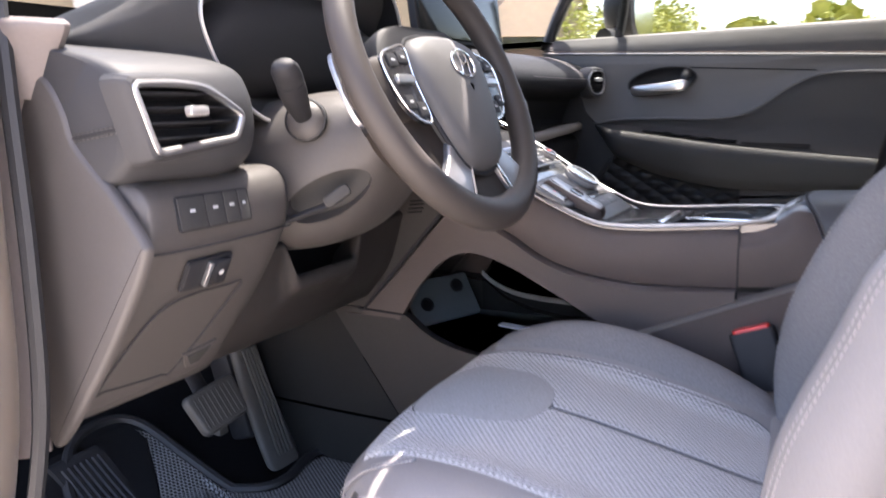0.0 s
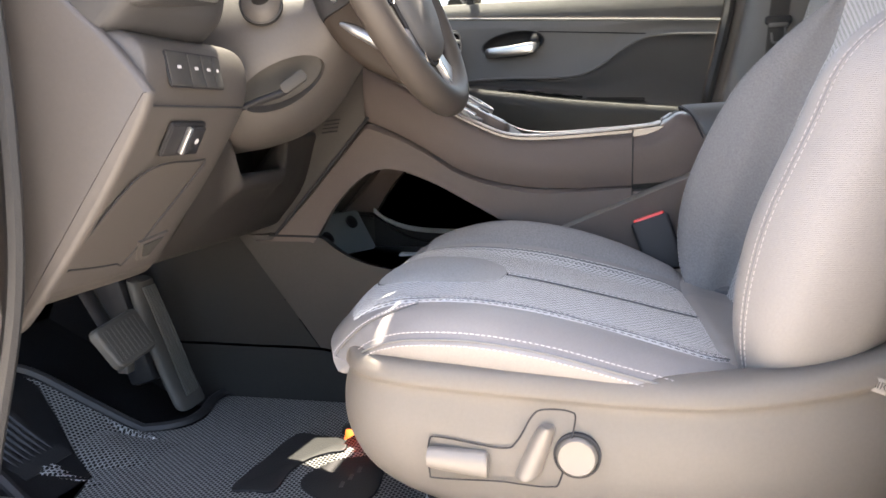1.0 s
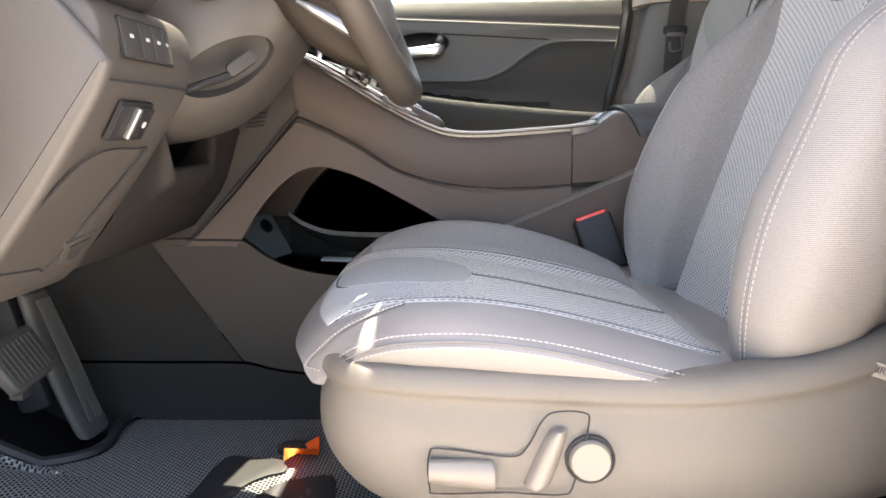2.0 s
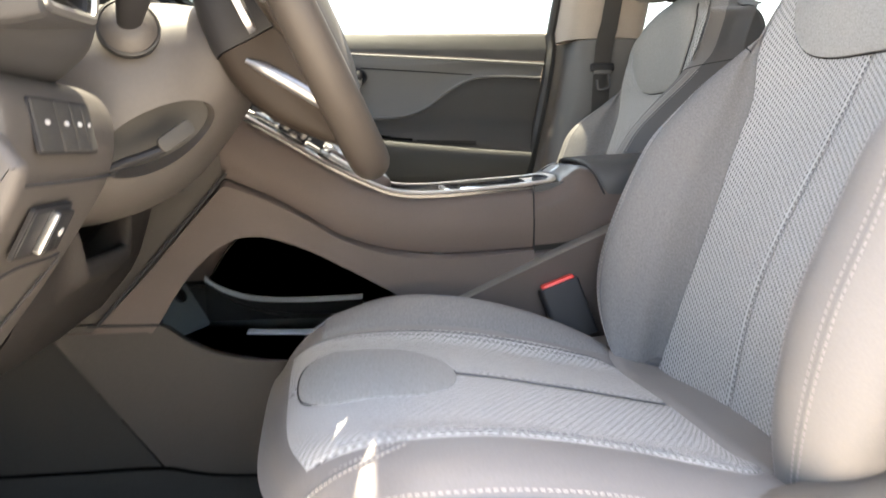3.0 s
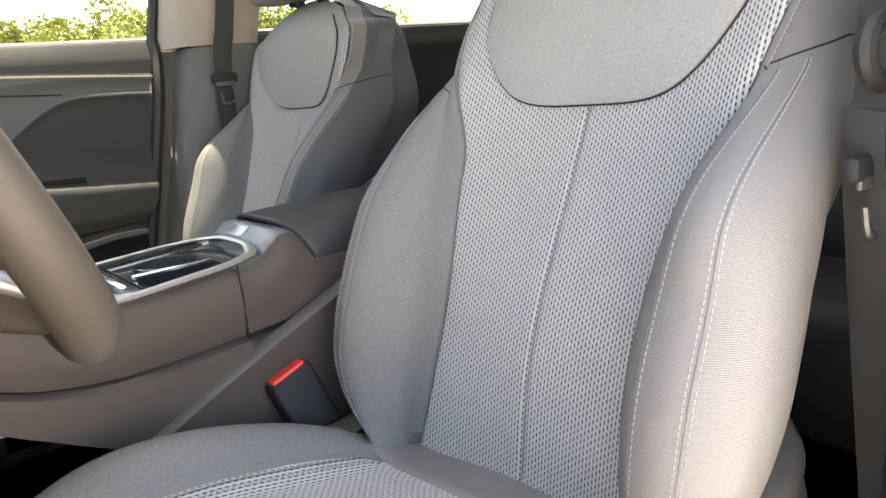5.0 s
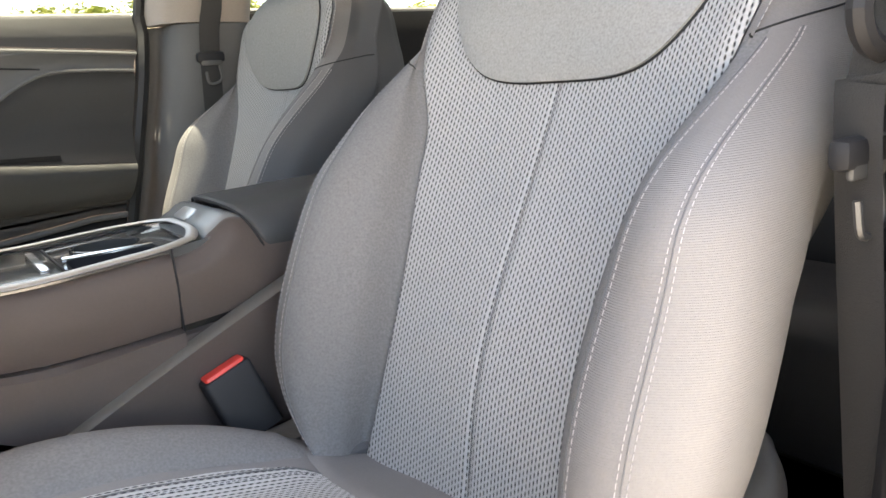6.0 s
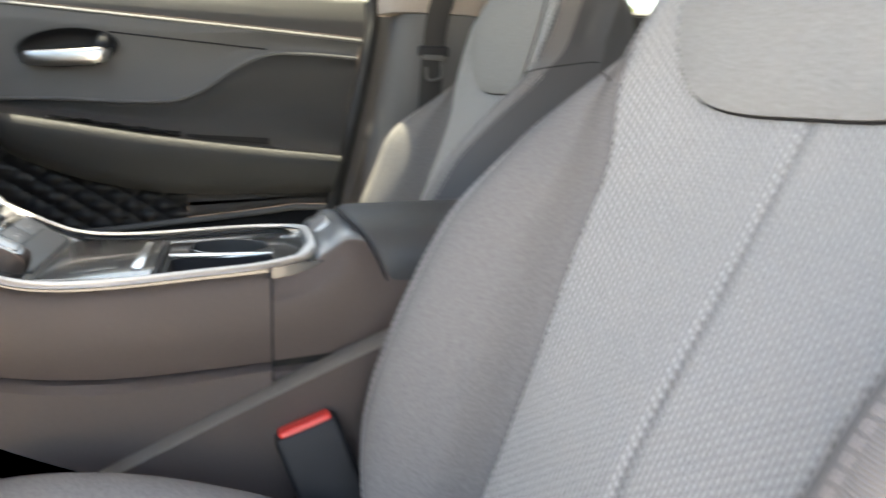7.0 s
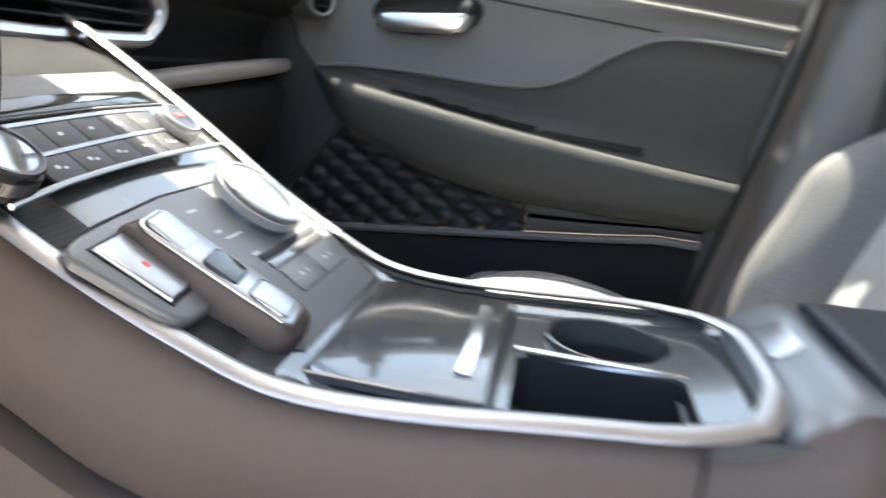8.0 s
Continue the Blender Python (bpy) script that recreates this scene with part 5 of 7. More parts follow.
part("cup_holder_ring", grid([ring(r, z) for r, z in ((0.0368, 0.503), (0.0368, 0.5088), (0.0378, 0.5098), (0.0392, 0.5094), (0.0398, 0.5070), (0.0398, 0.502))], True), GLOSS, deck, "raised gloss ring")
part("slot_wall", grid([[(x - 0.036, y + 0.042, z) for x, y in rrect(0.070 * k, 0.092 * k, 0.010)] for z, k in ((0.508, 1.0), (0.46, 0.98), (0.43, 0.95), (0.43, 0.05))], True), DEEP, console, "dark storage slot")
part("slot_divider", box((0.003, 0.096, 0.006), (0.0035, 0.042, 0.5085), bevel=0.001), CHROME, deck)
part("charging_pad", slab(rrect(0.172, 0.092, 0.004), 0.0045, pose(0.010, 0.145, 0.5042), 0.0015), GLOSS, deck, "gloss sliding lid of the phone tray")
part("pad_grip", box((0.115, 0.009, 0.004), (0.010, 0.113, 0.510), (0, 0, 0), 0.0018), CHROME, deck, "slim bright grip")
part("pad_seam", box((0.176, 0.0022, 0.003), (0.010, 0.0965, 0.5075), bevel=0.0006), DEEP, deck)
part("tray_step", grid([[(x, 0.198 + dy, z) for x in np.linspace(-0.088, 0.104, 10)] for dy, z in ((-0.004, 0.507), (0.004, 0.5095), (0.016, 0.522), (0.022, 0.5285))], thick=0.003), DARK, console)

part("stack_foot", grid([[(edge_x(-1, y) + 0.004 + (edge_x(1, y) - edge_x(-1, y) - 0.008) * q, y, z) for q in np.linspace(0, 1, 8)] for y, z in ((0.384, 0.612), (0.389, 0.620), (0.42, 0.634), (0.455, 0.642), (0.50, 0.648))], thick=0.004), DARK, console, "dark foot of the centre stack")

# slope with keys: local frame on the inclined deck
slope = facing((0.004, 0.30, 0.5745), (0, -0.52, 0.855), (0, 1, 0))


def on(x, y, d=0.0, turn=0.0):
    """A pose on the inclined deck: x to the right, y up the slope from its middle."""
    return slope @ Matrix.Translation((x, y, d)) @ Matrix.Rotation(radians(turn), 4, "Z")


RIBBED = weave("ribbed_dark_trim", (0.085, 0.085, 0.085), (0.015, 0.015, 0.015), 0.0018, 0.0030, 0.42, rough=0.5, stagger=False, bump=0.5)
field = [(-0.128, -0.022), (-0.097, -0.0166), (-0.035, -0.011), (0.039, -0.0115), (0.088, -0.014), (0.091, -0.080), (0.080, -0.124), (-0.062, -0.125), (-0.072, -0.119), (-0.084, -0.112), (-0.088, -0.080), (-0.114, -0.079), (-0.122, -0.072), (-0.1345, -0.030)]
part("switch_field", slab(field, 0.0030, on(0, 0), 0.0010), LIDVINYL, deck, "satin grey switch field")
part("field_gap", tube([on(0, 0) @ Vector((x, y + 0.0012, 0.0014)) for x, y in field[:4]], 0.0010, 6), DEEP, deck)
rows, uvs = [], []
for y in np.linspace(0.212, 0.386, 40):
    row = [(edge_x(-1, y) + 0.006 + 0.030 * q, y, lerp(TOPZ, y) + 0.0030 + 0.0012 * q) for q in np.linspace(0, 1, 8)]
    rows.append(row)
    uvs.append([(x, y * 1.2) for x, v, z in row])
part("ribbed_border", grid(rows, uvs=uvs, thick=-0.001), RIBBED, deck, "fine ribbed border")
# park key in its housing, beside the raised shift bridge
house = cr([(-0.128, -0.0225), (-0.112, -0.0192), (-0.097, -0.0180), (-0.0900, -0.024), (-0.0835, -0.050), (-0.0820, -0.072), (-0.088, -0.0785), (-0.102, -0.0800), (-0.114, -0.0785), (-0.121, -0.0720), (-0.1285, -0.050), (-0.1340, -0.0310)], 60, True)
part("park_housing", slab(house, 0.0048, on(0, 0, 0.0005), 0.0022, 3), LIDVINYL, deck, "charcoal park key housing")
key = [(-0.1216, -0.0296), (-0.0965, -0.0268), (-0.0895, -0.0650), (-0.1135, -0.0680)]
mid_key = np.mean(key, 0)
part("park_key_gap", slab([tuple(mid_key + (np.array(p) - mid_key) * 1.10) for p in key], 0.0006, on(0, 0, 0.0051), 0.0003), DEEP, deck)
pk = part("park_key", slab(key, 0.0026, on(0, 0, 0.0053), 0.0016, 3), SATIN, deck, "satin silver park key")
part("park_mark", slab(rrect(0.0030, 0.0042, 0.001), 0.0003, on(-0.1055, -0.047, 0.0077, 6), 0), REDP, pk, "small red letter mark")
rows = []
for y, w, h in ((-0.0225, 0.010, 0.003), (-0.0245, 0.0150, 0.0095), (-0.031, 0.0170, 0.0125), (-0.055, 0.0180, 0.0135), (-0.085, 0.0185, 0.0150), (-0.106, 0.0180, 0.0160), (-0.114, 0.0160, 0.0145), (-0.119, 0.0110, 0.0090), (-0.1205, 0.008, 0.0)):
    rows.append([on(-0.0800 - (y + 0.0225) * 0.145 + a * w, y, d * h) @ Vector((0, 0, 0)) for a, d in ((-1.08, -0.1), (-1.05, 0.45), (-0.98, 0.86), (-0.82, 1.0), (0, 1.03), (0.82, 1.0), (0.98, 0.86), (1.05, 0.45), (1.08, -0.1))])
park = part("shift_bridge", loft(rows, 36, 40, closed=False, caps=False, thick=0.002), CONSOLE, deck, "raised warm grey shift-by-wire bridge")
part("shift_frame", slab(rrect(0.0300, 0.086, 0.007), 0.0012, on(-0.0732, -0.0690, 0.0143) @ Matrix.Rotation(radians(8.2), 4, "Z") @ Matrix.Rotation(radians(-1.8), 4, "X"), 0.0008), SATIN, park, "satin silver key surround")
for y, h, m, tilt in ((-0.0405, 0.023, SATIN, 4), (-0.0700, 0.019, SCREEN, 0), (-0.0970, 0.021, SATIN, -4)):
    at = on(-0.0800 - (y + 0.0225) * 0.145, y, 0.0150 + (-0.069 - y) * 0.031, 8.2)
    part("key_gap", slab(rrect(0.0245, h + 0.002, 0.004), 0.0006, at, 0.0003), DEEP, park)
    part("shift_key", slab(rrect(0.0222, h, 0.0035), 0.0016, at @ Matrix.Rotation(radians(tilt), 4, "X"), 0.0010, 3), m, park, "satin shift key" if m is SATIN else "gloss black shift key")
# small switches behind the dial
for x, y, w, h, m in ((0.031, -0.0705, 0.090, 0.0050, DEEP), (0.031, -0.0770, 0.088, 0.0060, GLOSS), (0.0100, -0.0915, 0.0420, 0.0190, LIDVINYL), (0.0530, -0.0915, 0.0420, 0.0190, LIDVINYL)):
    sw = part("switch", slab(rrect(w, h, 0.0018), 0.0016, on(x, y, 0.0024), 0.0007), m, deck)
    if h > 0.012:
        part("switch_mark", slab(rrect(0.0034, 0.0030, 0.0012), 0.0002, on(x - 0.005, y, 0.0040), 0), MARK, sw)
        part("switch_mark", slab(rrect(0.0024, 0.0030, 0.0010), 0.0002, on(x + 0.004, y, 0.0040), 0), MARK, sw)
for x, y, w in ((-0.024, -0.026, 0.010), (-0.022, -0.044, 0.007), (-0.012, -0.066, 0.008)):
    part("switch_mark", slab(rrect(w, 0.0022, 0.0008), 0.0002, on(x, y, 0.0030), 0), MARK, deck)
part("switch_groove", slab(rrect(0.020, 0.0014, 0.0005), 0.0003, on(-0.012, -0.050, 0.0029), 0), SILVER, deck)


def knurled(at, r, h):
    """A milled grip ring whose edge runs in and out all round."""
    n = 168
    rows = []
    for z, k in ((h * 0.22, 0.0), (h * 0.26, 1.0), (h * 0.66, 1.0), (h * 0.70, 0.0)):
        rows.append([at @ Vector(((r + k * (0.0008 if i % 2 else 0.0002)) * math.cos(2 * math.pi * i / n), (r + k * (0.0008 if i % 2 else 0.0002)) * math.sin(2 * math.pi * i / n), z)) for i in range(n)])
    return grid(rows, True)


def dial(at, r, h, label, grip, cap):
    k = part("dial", lathe([(r * 0.97, 0.0), (r * 0.97, h * 0.2), (r, h * 0.22), (r, h * 0.78), (r * 1.01, h * 0.82), (r * 1.0, h * 0.94), (r * 0.95, h), (r * 0.88, h), (r * 0.87, h - 0.0008)], at, 64), grip, console, label)
    part("knurling", knurled(at, r, h), SILVER if grip is not KEYBLACK else KEYBLACK, k)
    part("cap", lathe([(r * 0.875, h - 0.0010), (r * 0.6, h - 0.0004), (0.001, h - 0.0002)], at, 40), cap, k, "gloss blue-grey cap")
    return k


BLUECAP = mat("gloss_grey_cap", (0.16, 0.18, 0.19), 0.10, 0.6, coat=0.6, blotch=0.03)
dial(on(0.0370, -0.0370, 0.003), 0.0285, 0.0135, "knurled satin drive mode dial", SATIN, BLUECAP)
small = dial(on(0.0530, 0.0365, 0.002), 0.0135, 0.0115, "small satin temperature dial", SATIN, KEYBLACK)
part("dial_mark", slab(rrect(0.009, 0.0035, 0.001), 0.0003, on(0.0520, 0.0385, 0.0135), 0), REDP, small, "red dial mark")
dial(on(-0.1230, 0.0250, 0.002), 0.0190, 0.0160, "black temperature dial with gloss cap", KEYBLACK, BLUECAP)
# climate keys between thin bright bars
def bar_y(x, k):
    """Height on the slope of the upper, middle and lower bar."""
    return (lerp([(-0.12, 0.0480), (-0.085, 0.0507), (0.0, 0.0550), (0.075, 0.0552)], x), lerp([(-0.12, 0.0255), (-0.0835, 0.0295), (0.0, 0.0350), (0.075, 0.0360)], x), lerp([(-0.135, 0.0036), (-0.085, 0.0106), (0.0, 0.0158), (0.085, 0.0160)], x))[k]


for k in (0, 1):
    xs = np.linspace(-0.094, 0.046, 6)
    for a, b in zip(xs[:-1], xs[1:]):
        a, b = a + 0.0004, b - 0.0004
        pts = [(a, bar_y(a, k + 1) + 0.0014), (b, bar_y(b, k + 1) + 0.0014), (b, bar_y(b, k) - 0.0014), (a, bar_y(a, k) - 0.0014)]
        ck = part("climate_key", slab(pts, 0.0016, on(0, 0, 0.0030), 0.0005), KEYSATIN, deck)
        c = ((a + b) / 2, (bar_y((a + b) / 2, k) + bar_y((a + b) / 2, k + 1)) / 2)
        part("key_mark", slab(rrect(0.0034, 0.0026, 0.0010), 0.0002, on(c[0] - 0.003, c[1], 0.0046, 8), 0), MARK, ck)
        if k:
            part("key_mark", slab(rrect(0.0030, 0.0018, 0.0008), 0.0002, on(c[0] + 0.002, c[1] - 0.001, 0.0046, 8), 0), MARK, ck)
for k in range(3):
    part("key_bar", tube([on(x, bar_y(x, k), 0.0042) @ Vector((0, 0, 0)) for x in np.linspace(-0.132 if k == 2 else -0.112, 0.082 if k == 2 else 0.046, 30)], 0.0016, 6), RIMSATIN, deck, "thin satin bar")
part("climate_display", slab([(-0.120, 0.052), (-0.085, 0.0550), (0.0, 0.0590), (0.072, 0.0590), (0.078, 0.070), (0.060, 0.093), (-0.045, 0.088), (-0.12, 0.080)], 0.0020, on(0.0, 0.0, 0.0030), 0.0008), RIBBED, deck, "dark finely ribbed climate panel")
part("climate_screen", slab([(-0.110, 0.0545), (-0.085, 0.0565), (0.0, 0.0605), (0.066, 0.0605), (0.060, 0.072), (-0.02, 0.072), (-0.108, 0.068)], 0.0008, on(0.0, 0.0, 0.0048), 0.0004), SCREEN, deck)

# rear cover, arched from flank to flank, and the padded lid
REARZ = [(-0.40, 0.545), (-0.11, 0.545), (-0.085, 0.546), (-0.066, 0.543), (-0.050, 0.533), (-0.036, 0.524), (-0.02, 0.518), (0.0, 0.515)]


def arch(y, drop=0.0):
    """Half of the rear cover's cross-section, from the groove up to the middle, as (share of half width, height)."""
    zt, zg = lerp(REARZ, y) - drop, lerp(GROOVE, y) + 0.003
    return [(1.03, zg), (1.075, zg + 0.30 * (zt - zg)), (1.085, zg + 0.62 * (zt - zg)), (1.040, zt - 0.022), (0.95, zt - 0.0085), (0.80, zt - 0.002), (0.5, zt), (0.22, zt), (0.0, zt)]


secs = []
for y in (-0.0012, -0.010, -0.020, -0.032, -0.042, -0.052, -0.064, -0.078, -0.095, -0.12, -0.25, -0.40):
    under = min(1, max(0, (-0.070 - y) / 0.03))
    half = arch(y, 0.012 * under)
    sink = [0.016 * min(1, max(0, (y + 0.040) / 0.008)) * (f < 0.9) for f, z in half]
    l, r = edge_x(-1, y) - 0.010, edge_x(1, y) - 0.010
    left = [(0.010 + l * f * (1 - 0.05 * under * (z > 0.49)), y, z - k) for (f, z), k in zip(half, sink)]
    right = [(0.010 + r * f * (1 - 0.05 * under * (z > 0.49)), y, z - k) for (f, z), k in zip(half, sink)]
    secs.append(left + right[-2::-1])
skin = np.array([cr(q, 81) for q in secs])
skin = np.stack([cr(skin[:, j], 50) for j in range(81)], 1)
part("rear_cover", grid(skin[:, 22:59], thick=0.003), REARTOP, console, "smooth pale satin rear console cover")
for a, b in ((0, 23), (58, 81)):
    part("rear_flank", grid(skin[:, a:b], thick=0.003), CONSOLE, console, "warm grey grained side panel")
part("lid_latch", slab(rrect(0.048, 0.019, 0.005), 0.0016, facing((0.022, -0.0525, 0.5352), (0, 0.52, 0.855), (0, 1, 0)), 0.0008), SATIN, console, "satin lid release key")
lid = thing("console_lid", (0.01, -0.22, 0.50), "charcoal padded armrest lid on the console", "armrest")
EDGE = [(-0.0930, 0.494, -0.100), (-0.0980, 0.507, -0.096), (-0.0970, 0.521, -0.090), (-0.0900, 0.5360, -0.083), (-0.074, 0.5475, -0.0755), (-0.045, 0.5535, -0.0690), (0.0, 0.5555, -0.0665)]
EDGE = [(x, z - 0.003, y - 0.007) for x, z, y in EDGE]
EDGE = EDGE + [(-x, z, y) for x, z, y in EDGE[-2::-1]]
rows = []
for v, inset in ((0.0, 0.0060), (0.0006, 0.0030), (0.004, 0.0006), (0.012, 0.0), (0.08, 0.0), (0.2, 0.0), (0.33, 0.0), (0.36, 0.0), (0.37, 0.004), (0.374, 0.012)):
    c = Vector((0, 0.47))
    row = []
    for x, z, y in EDGE:
        n = (Vector((x, z)) - c).normalized()
        rise = 0.008 * math.sin(min(1, v / 0.3) * math.pi / 2) * max(0, (z - 0.52) / 0.035)
        row.append((0.010 + x - n.x * inset, y - v * (0.39 + y) / 0.33 if v < 0.33 else y - v, z - n.y * inset + rise))
    rows.append(row)
part("pad", loft(rows, 60, 44, closed=False, caps=False, thick=0.004), LIDVINYL, lid, "soft charcoal vinyl pad")
part("lid_base", box((0.178, 0.29, 0.02), (0.010, -0.25, 0.508), bevel=0.004), DARK, lid)
part("lid_gap", tube([(0.010 + x * 0.985, y + 0.0015, z - 0.003) for x, z, y in EDGE], 0.0016, 6, 50), SEAM, console)

# tray under the bridge
part("lower_tray", grid([[(x, y, z) for y in np.linspace(0.10, 0.58, 12)] for x, z in ((-0.115, 0.296), (-0.10, 0.292), (0.11, 0.292), (0.125, 0.296))], thick=0.01), TRAY, console, "dark grey pass-through storage tray")
part("tray_rear_wall", box((0.22, 0.012, 0.15), (0.01, 0.135, 0.36), bevel=0.003), TRAY, console)
lip = cr([(0.137, 0.495, 0.366), (0.137, 0.47, 0.348), (0.136, 0.42, 0.331), (0.132, 0.34, 0.326), (0.128, 0.24, 0.328)], 30)
# silver colour stands for sunlight catching this edge
part("bin_lip", grid([[(p[0] + dx, p[1], p[2] + dz) for p in lip] for dx, dz in ((0.002, 0.0045), (-0.0015, 0.0035), (-0.0040, -0.0035), (-0.002, -0.0045))], thick=0.001), SILVER, console, "edge of the tray divider, silvered to stand for sunlight")
part("divider", grid([[(0.137 - 0.002 * q, y, 0.292 + (z - 0.292) * q) for y, z in ((0.495, 0.366), (0.47, 0.348), (0.42, 0.331), (0.34, 0.326), (0.24, 0.328))] for q in (0, 0.5, 1)], thick=0.003), FOOTLINER, console, "dark brown divider")
sock = part("socket_panel", slab(rrect(0.15, 0.085, 0.006), 0.006, facing((0.045, 0.535, 0.330), (-0.30, -0.78, 0.55), (0, 0, 1)), 0.002), TRAY, console, "sloping dark grey socket panel")
for x, y in ((0.040, 0.018), (-0.042, -0.006)):
    so = facing((0.045, 0.535, 0.330), (-0.30, -0.78, 0.55), (0, 0, 1)) @ Matrix.Translation((x, y, 0.006))
    part("socket", lathe([(0.0125, 0), (0.0125, 0.004), (0.009, 0.004), (0.009, -0.003), (0.001, -0.003)], so, 24), RUBBER, sock)
    part("socket_ring", lathe([(0.0128, 0.0035), (0.0128, 0.005), (0.0112, 0.005), (0.0112, 0.0035)], so, 24), DARK, sock)
# sheet added across the far opening to hide the lit footwell behind
part("far_side_lining", grid([[(0.156, y, z) for y in np.linspace(0.12, 0.62, 10)] for z in (0.28, 0.40, 0.50)], thick=0.004), TRAY, console)
part("front_wall", box((0.24, 0.01, 0.30), (0.01, 0.60, 0.45), bevel=0.002), DEEP, console)
# thin white box stands for a streak of light across the tray floor
part("bin_light_strip", box((0.013, 0.126, 0.004), (0.037, 0.354, 0.2955), (0, -14, -10), bevel=0.001), PRINT, console, "white strip standing for light on the tray floor")


# ---- dashboard ----
dash = thing("dashboard", (0, 0.6, 0.35), "charcoal dashboard with warm grey lower trim", "dashboard")
# upper pad across the car
rows = []
for x in np.linspace(-0.70, 0.70, 60):
    hump = 0.075 * math.exp(-((x + 0.355) / 0.17) ** 4)
    left = max(0.0, min(1.0, (-0.10 - x) / 0.2))
    drop = 0.028 * max(0.0, min(1.0, (-0.50 - x) / 0.06))
    a = [(0.99, 0.80), (0.85, 0.79 + hump * 0.3), (0.68, 0.785 + hump * 0.9), (0.56, 0.778 + hump), (0.502, 0.762 + hump * 0.8), (0.482, 0.742 + hump * 0.5), (0.492, 0.712), (0.552, 0.690)]
    b = [(0.99, 0.812), (0.80, 0.812), (0.62, 0.802), (0.54, 0.786), (0.488, 0.764), (0.456, 0.740), (0.462, 0.712), (0.522, 0.690)]
    rows.append([(x, y, z - drop) for y, z in cr([(p[0] * left + q[0] * (1 - left), p[1] * left + q[1] * (1 - left)) for p, q in zip(a, b)], 30)])
part("top_pad", grid(rows, thick=0.01), DASH_SOFT, dash, "charcoal soft upper pad")
# driver's outer wing with the air vent
wing = []
for x, y in ((-0.704, 0.02), (-0.70, 0.008), (-0.69, 0.0), (-0.66, -0.006), (-0.60, -0.012), (-0.555, 0.0), (-0.53, 0.03), (-0.52, 0.06)):
    wing.append([(x, v + y, z) for v, z in ((0.60, 0.752), (0.50, 0.744), (0.435, 0.728), (0.414, 0.705), (0.408, 0.675), (0.412, 0.650), (0.424, 0.634), (0.455, 0.618), (0.55, 0.615), (0.60, 0.68))])
wbm = loft(wing, 60, 44)
VENT = [(-0.066, 0.02432), (-0.064, 0.02842), (-0.058, 0.03047), (-0.02, 0.03129), (0.01, 0.02924), (0.03, 0.0235), (0.06, 0.00792), (0.0665, 0.00341), (0.067, -0.00192), (0.06, -0.0134), (0.054, -0.01873), (0.046, -0.02078), (0, -0.02488), (-0.036, -0.02775), (-0.046, -0.02775), (-0.052, -0.02324), (-0.06, 0.003)]
vf = facing((-0.646, 0.3990, 0.678), (0.10, -1, 0.08))
wbm = carve(wbm, slab([(x * 0.96, y * 0.95) for x, y in cr(VENT, 80, True)], 0.055, vf @ Matrix.Translation((0, 0, -0.032)), 0))
wingp = part("outer_wing", wbm, DASH_SOFT, dash, "soft charcoal wing round the driver's vent")


def vent_slat(vm, a, b, y):
    bm = box((b - a, 0.0016, 0.020), ((a + b) / 2, y, -0.008), (-10, 0, 0), 0.0006)
    bm.transform(vm)
    return bm


def air_vent(vm, outline, n, y0, y1, rim=0.0036):
    line = cr(outline, 110, True)
    part("vent_well", grid([[vm @ Vector((x * k, y * k, z)) for x, y in line] for k, z in ((1.0, 0.004), (0.95, -0.002), (0.92, -0.028), (0.02, -0.029))], True), DEEP, dash, "black vent duct")
    fr = part("vent_frame", tube([vm @ Vector((x, y, 0.005)) for x, y in line], rim, 8, closed=True), RIMSATIN, dash, "satin chrome vent frame")
    mx, my = max(x for x, y in line), max(y for x, y in line)
    part("vent_bezel", grid([[vm @ Vector((x * (1 + o / mx), y * (1 + o / my), z)) for x, y in line] for o, z in ((0.001, 0.0055), (0.004, 0.0062), (0.007, 0.0040), (0.0095, -0.006), (0.0105, -0.022))], True), DASH_SOFT, dash)
    for i in range(n):
        y = y0 + (y1 - y0) * (i + 0.5) / n
        xs = [x for x, q in line if abs(q - y) < 0.007]
        part("slat", vent_slat(vm, min(xs) * 0.9, max(xs) * 0.9, y), DARK, fr)
    part("slider", slab(rrect(0.024, 0.009, 0.003), 0.008, vm @ Matrix.Translation((-0.002, 0.006, 0.008)), 0.002), SILVER, fr, "satin slider")


air_vent(vf, VENT, 4, -0.024, 0.028)
for dz in (-0.003, 0.003):
    part("wing_stitching", stitches(cr([(-0.7052, 0.505, 0.661 + dz), (-0.7052, 0.45, 0.6675 + dz), (-0.7052, 0.412, 0.6725 + dz)], 40), 0.0045, 0.002, 0.0007), PAD_VINYL, wingp, "charcoal stitching")
part("wing_seam", tube([(-0.7048, 0.505, 0.661), (-0.7048, 0.45, 0.6675), (-0.7048, 0.412, 0.6725)], 0.0008, 6, 20), SEAM, wingp)
# end cap seen in the doorway
cap = cr([(0.519, 0.720), (0.495, 0.69), (0.485, 0.661), (0.462, 0.636), (0.436, 0.612), (0.405, 0.575), (0.402, 0.560), (0.425, 0.520), (0.478, 0.446), (0.555, 0.356), (0.575, 0.352), (0.582, 0.38), (0.580, 0.532), (0.572, 0.661), (0.56, 0.715)], 80, True)
capm = Matrix(((0, 0, -1, -0.698), (1, 0, 0, 0), (0, 1, 0, 0), (0, 0, 0, 1)))
part("end_cap", slab([(a, b) for a, b in cap], 0.010, capm, 0.006, 3), DASH_HARD, dash, "smooth warm grey end cap")
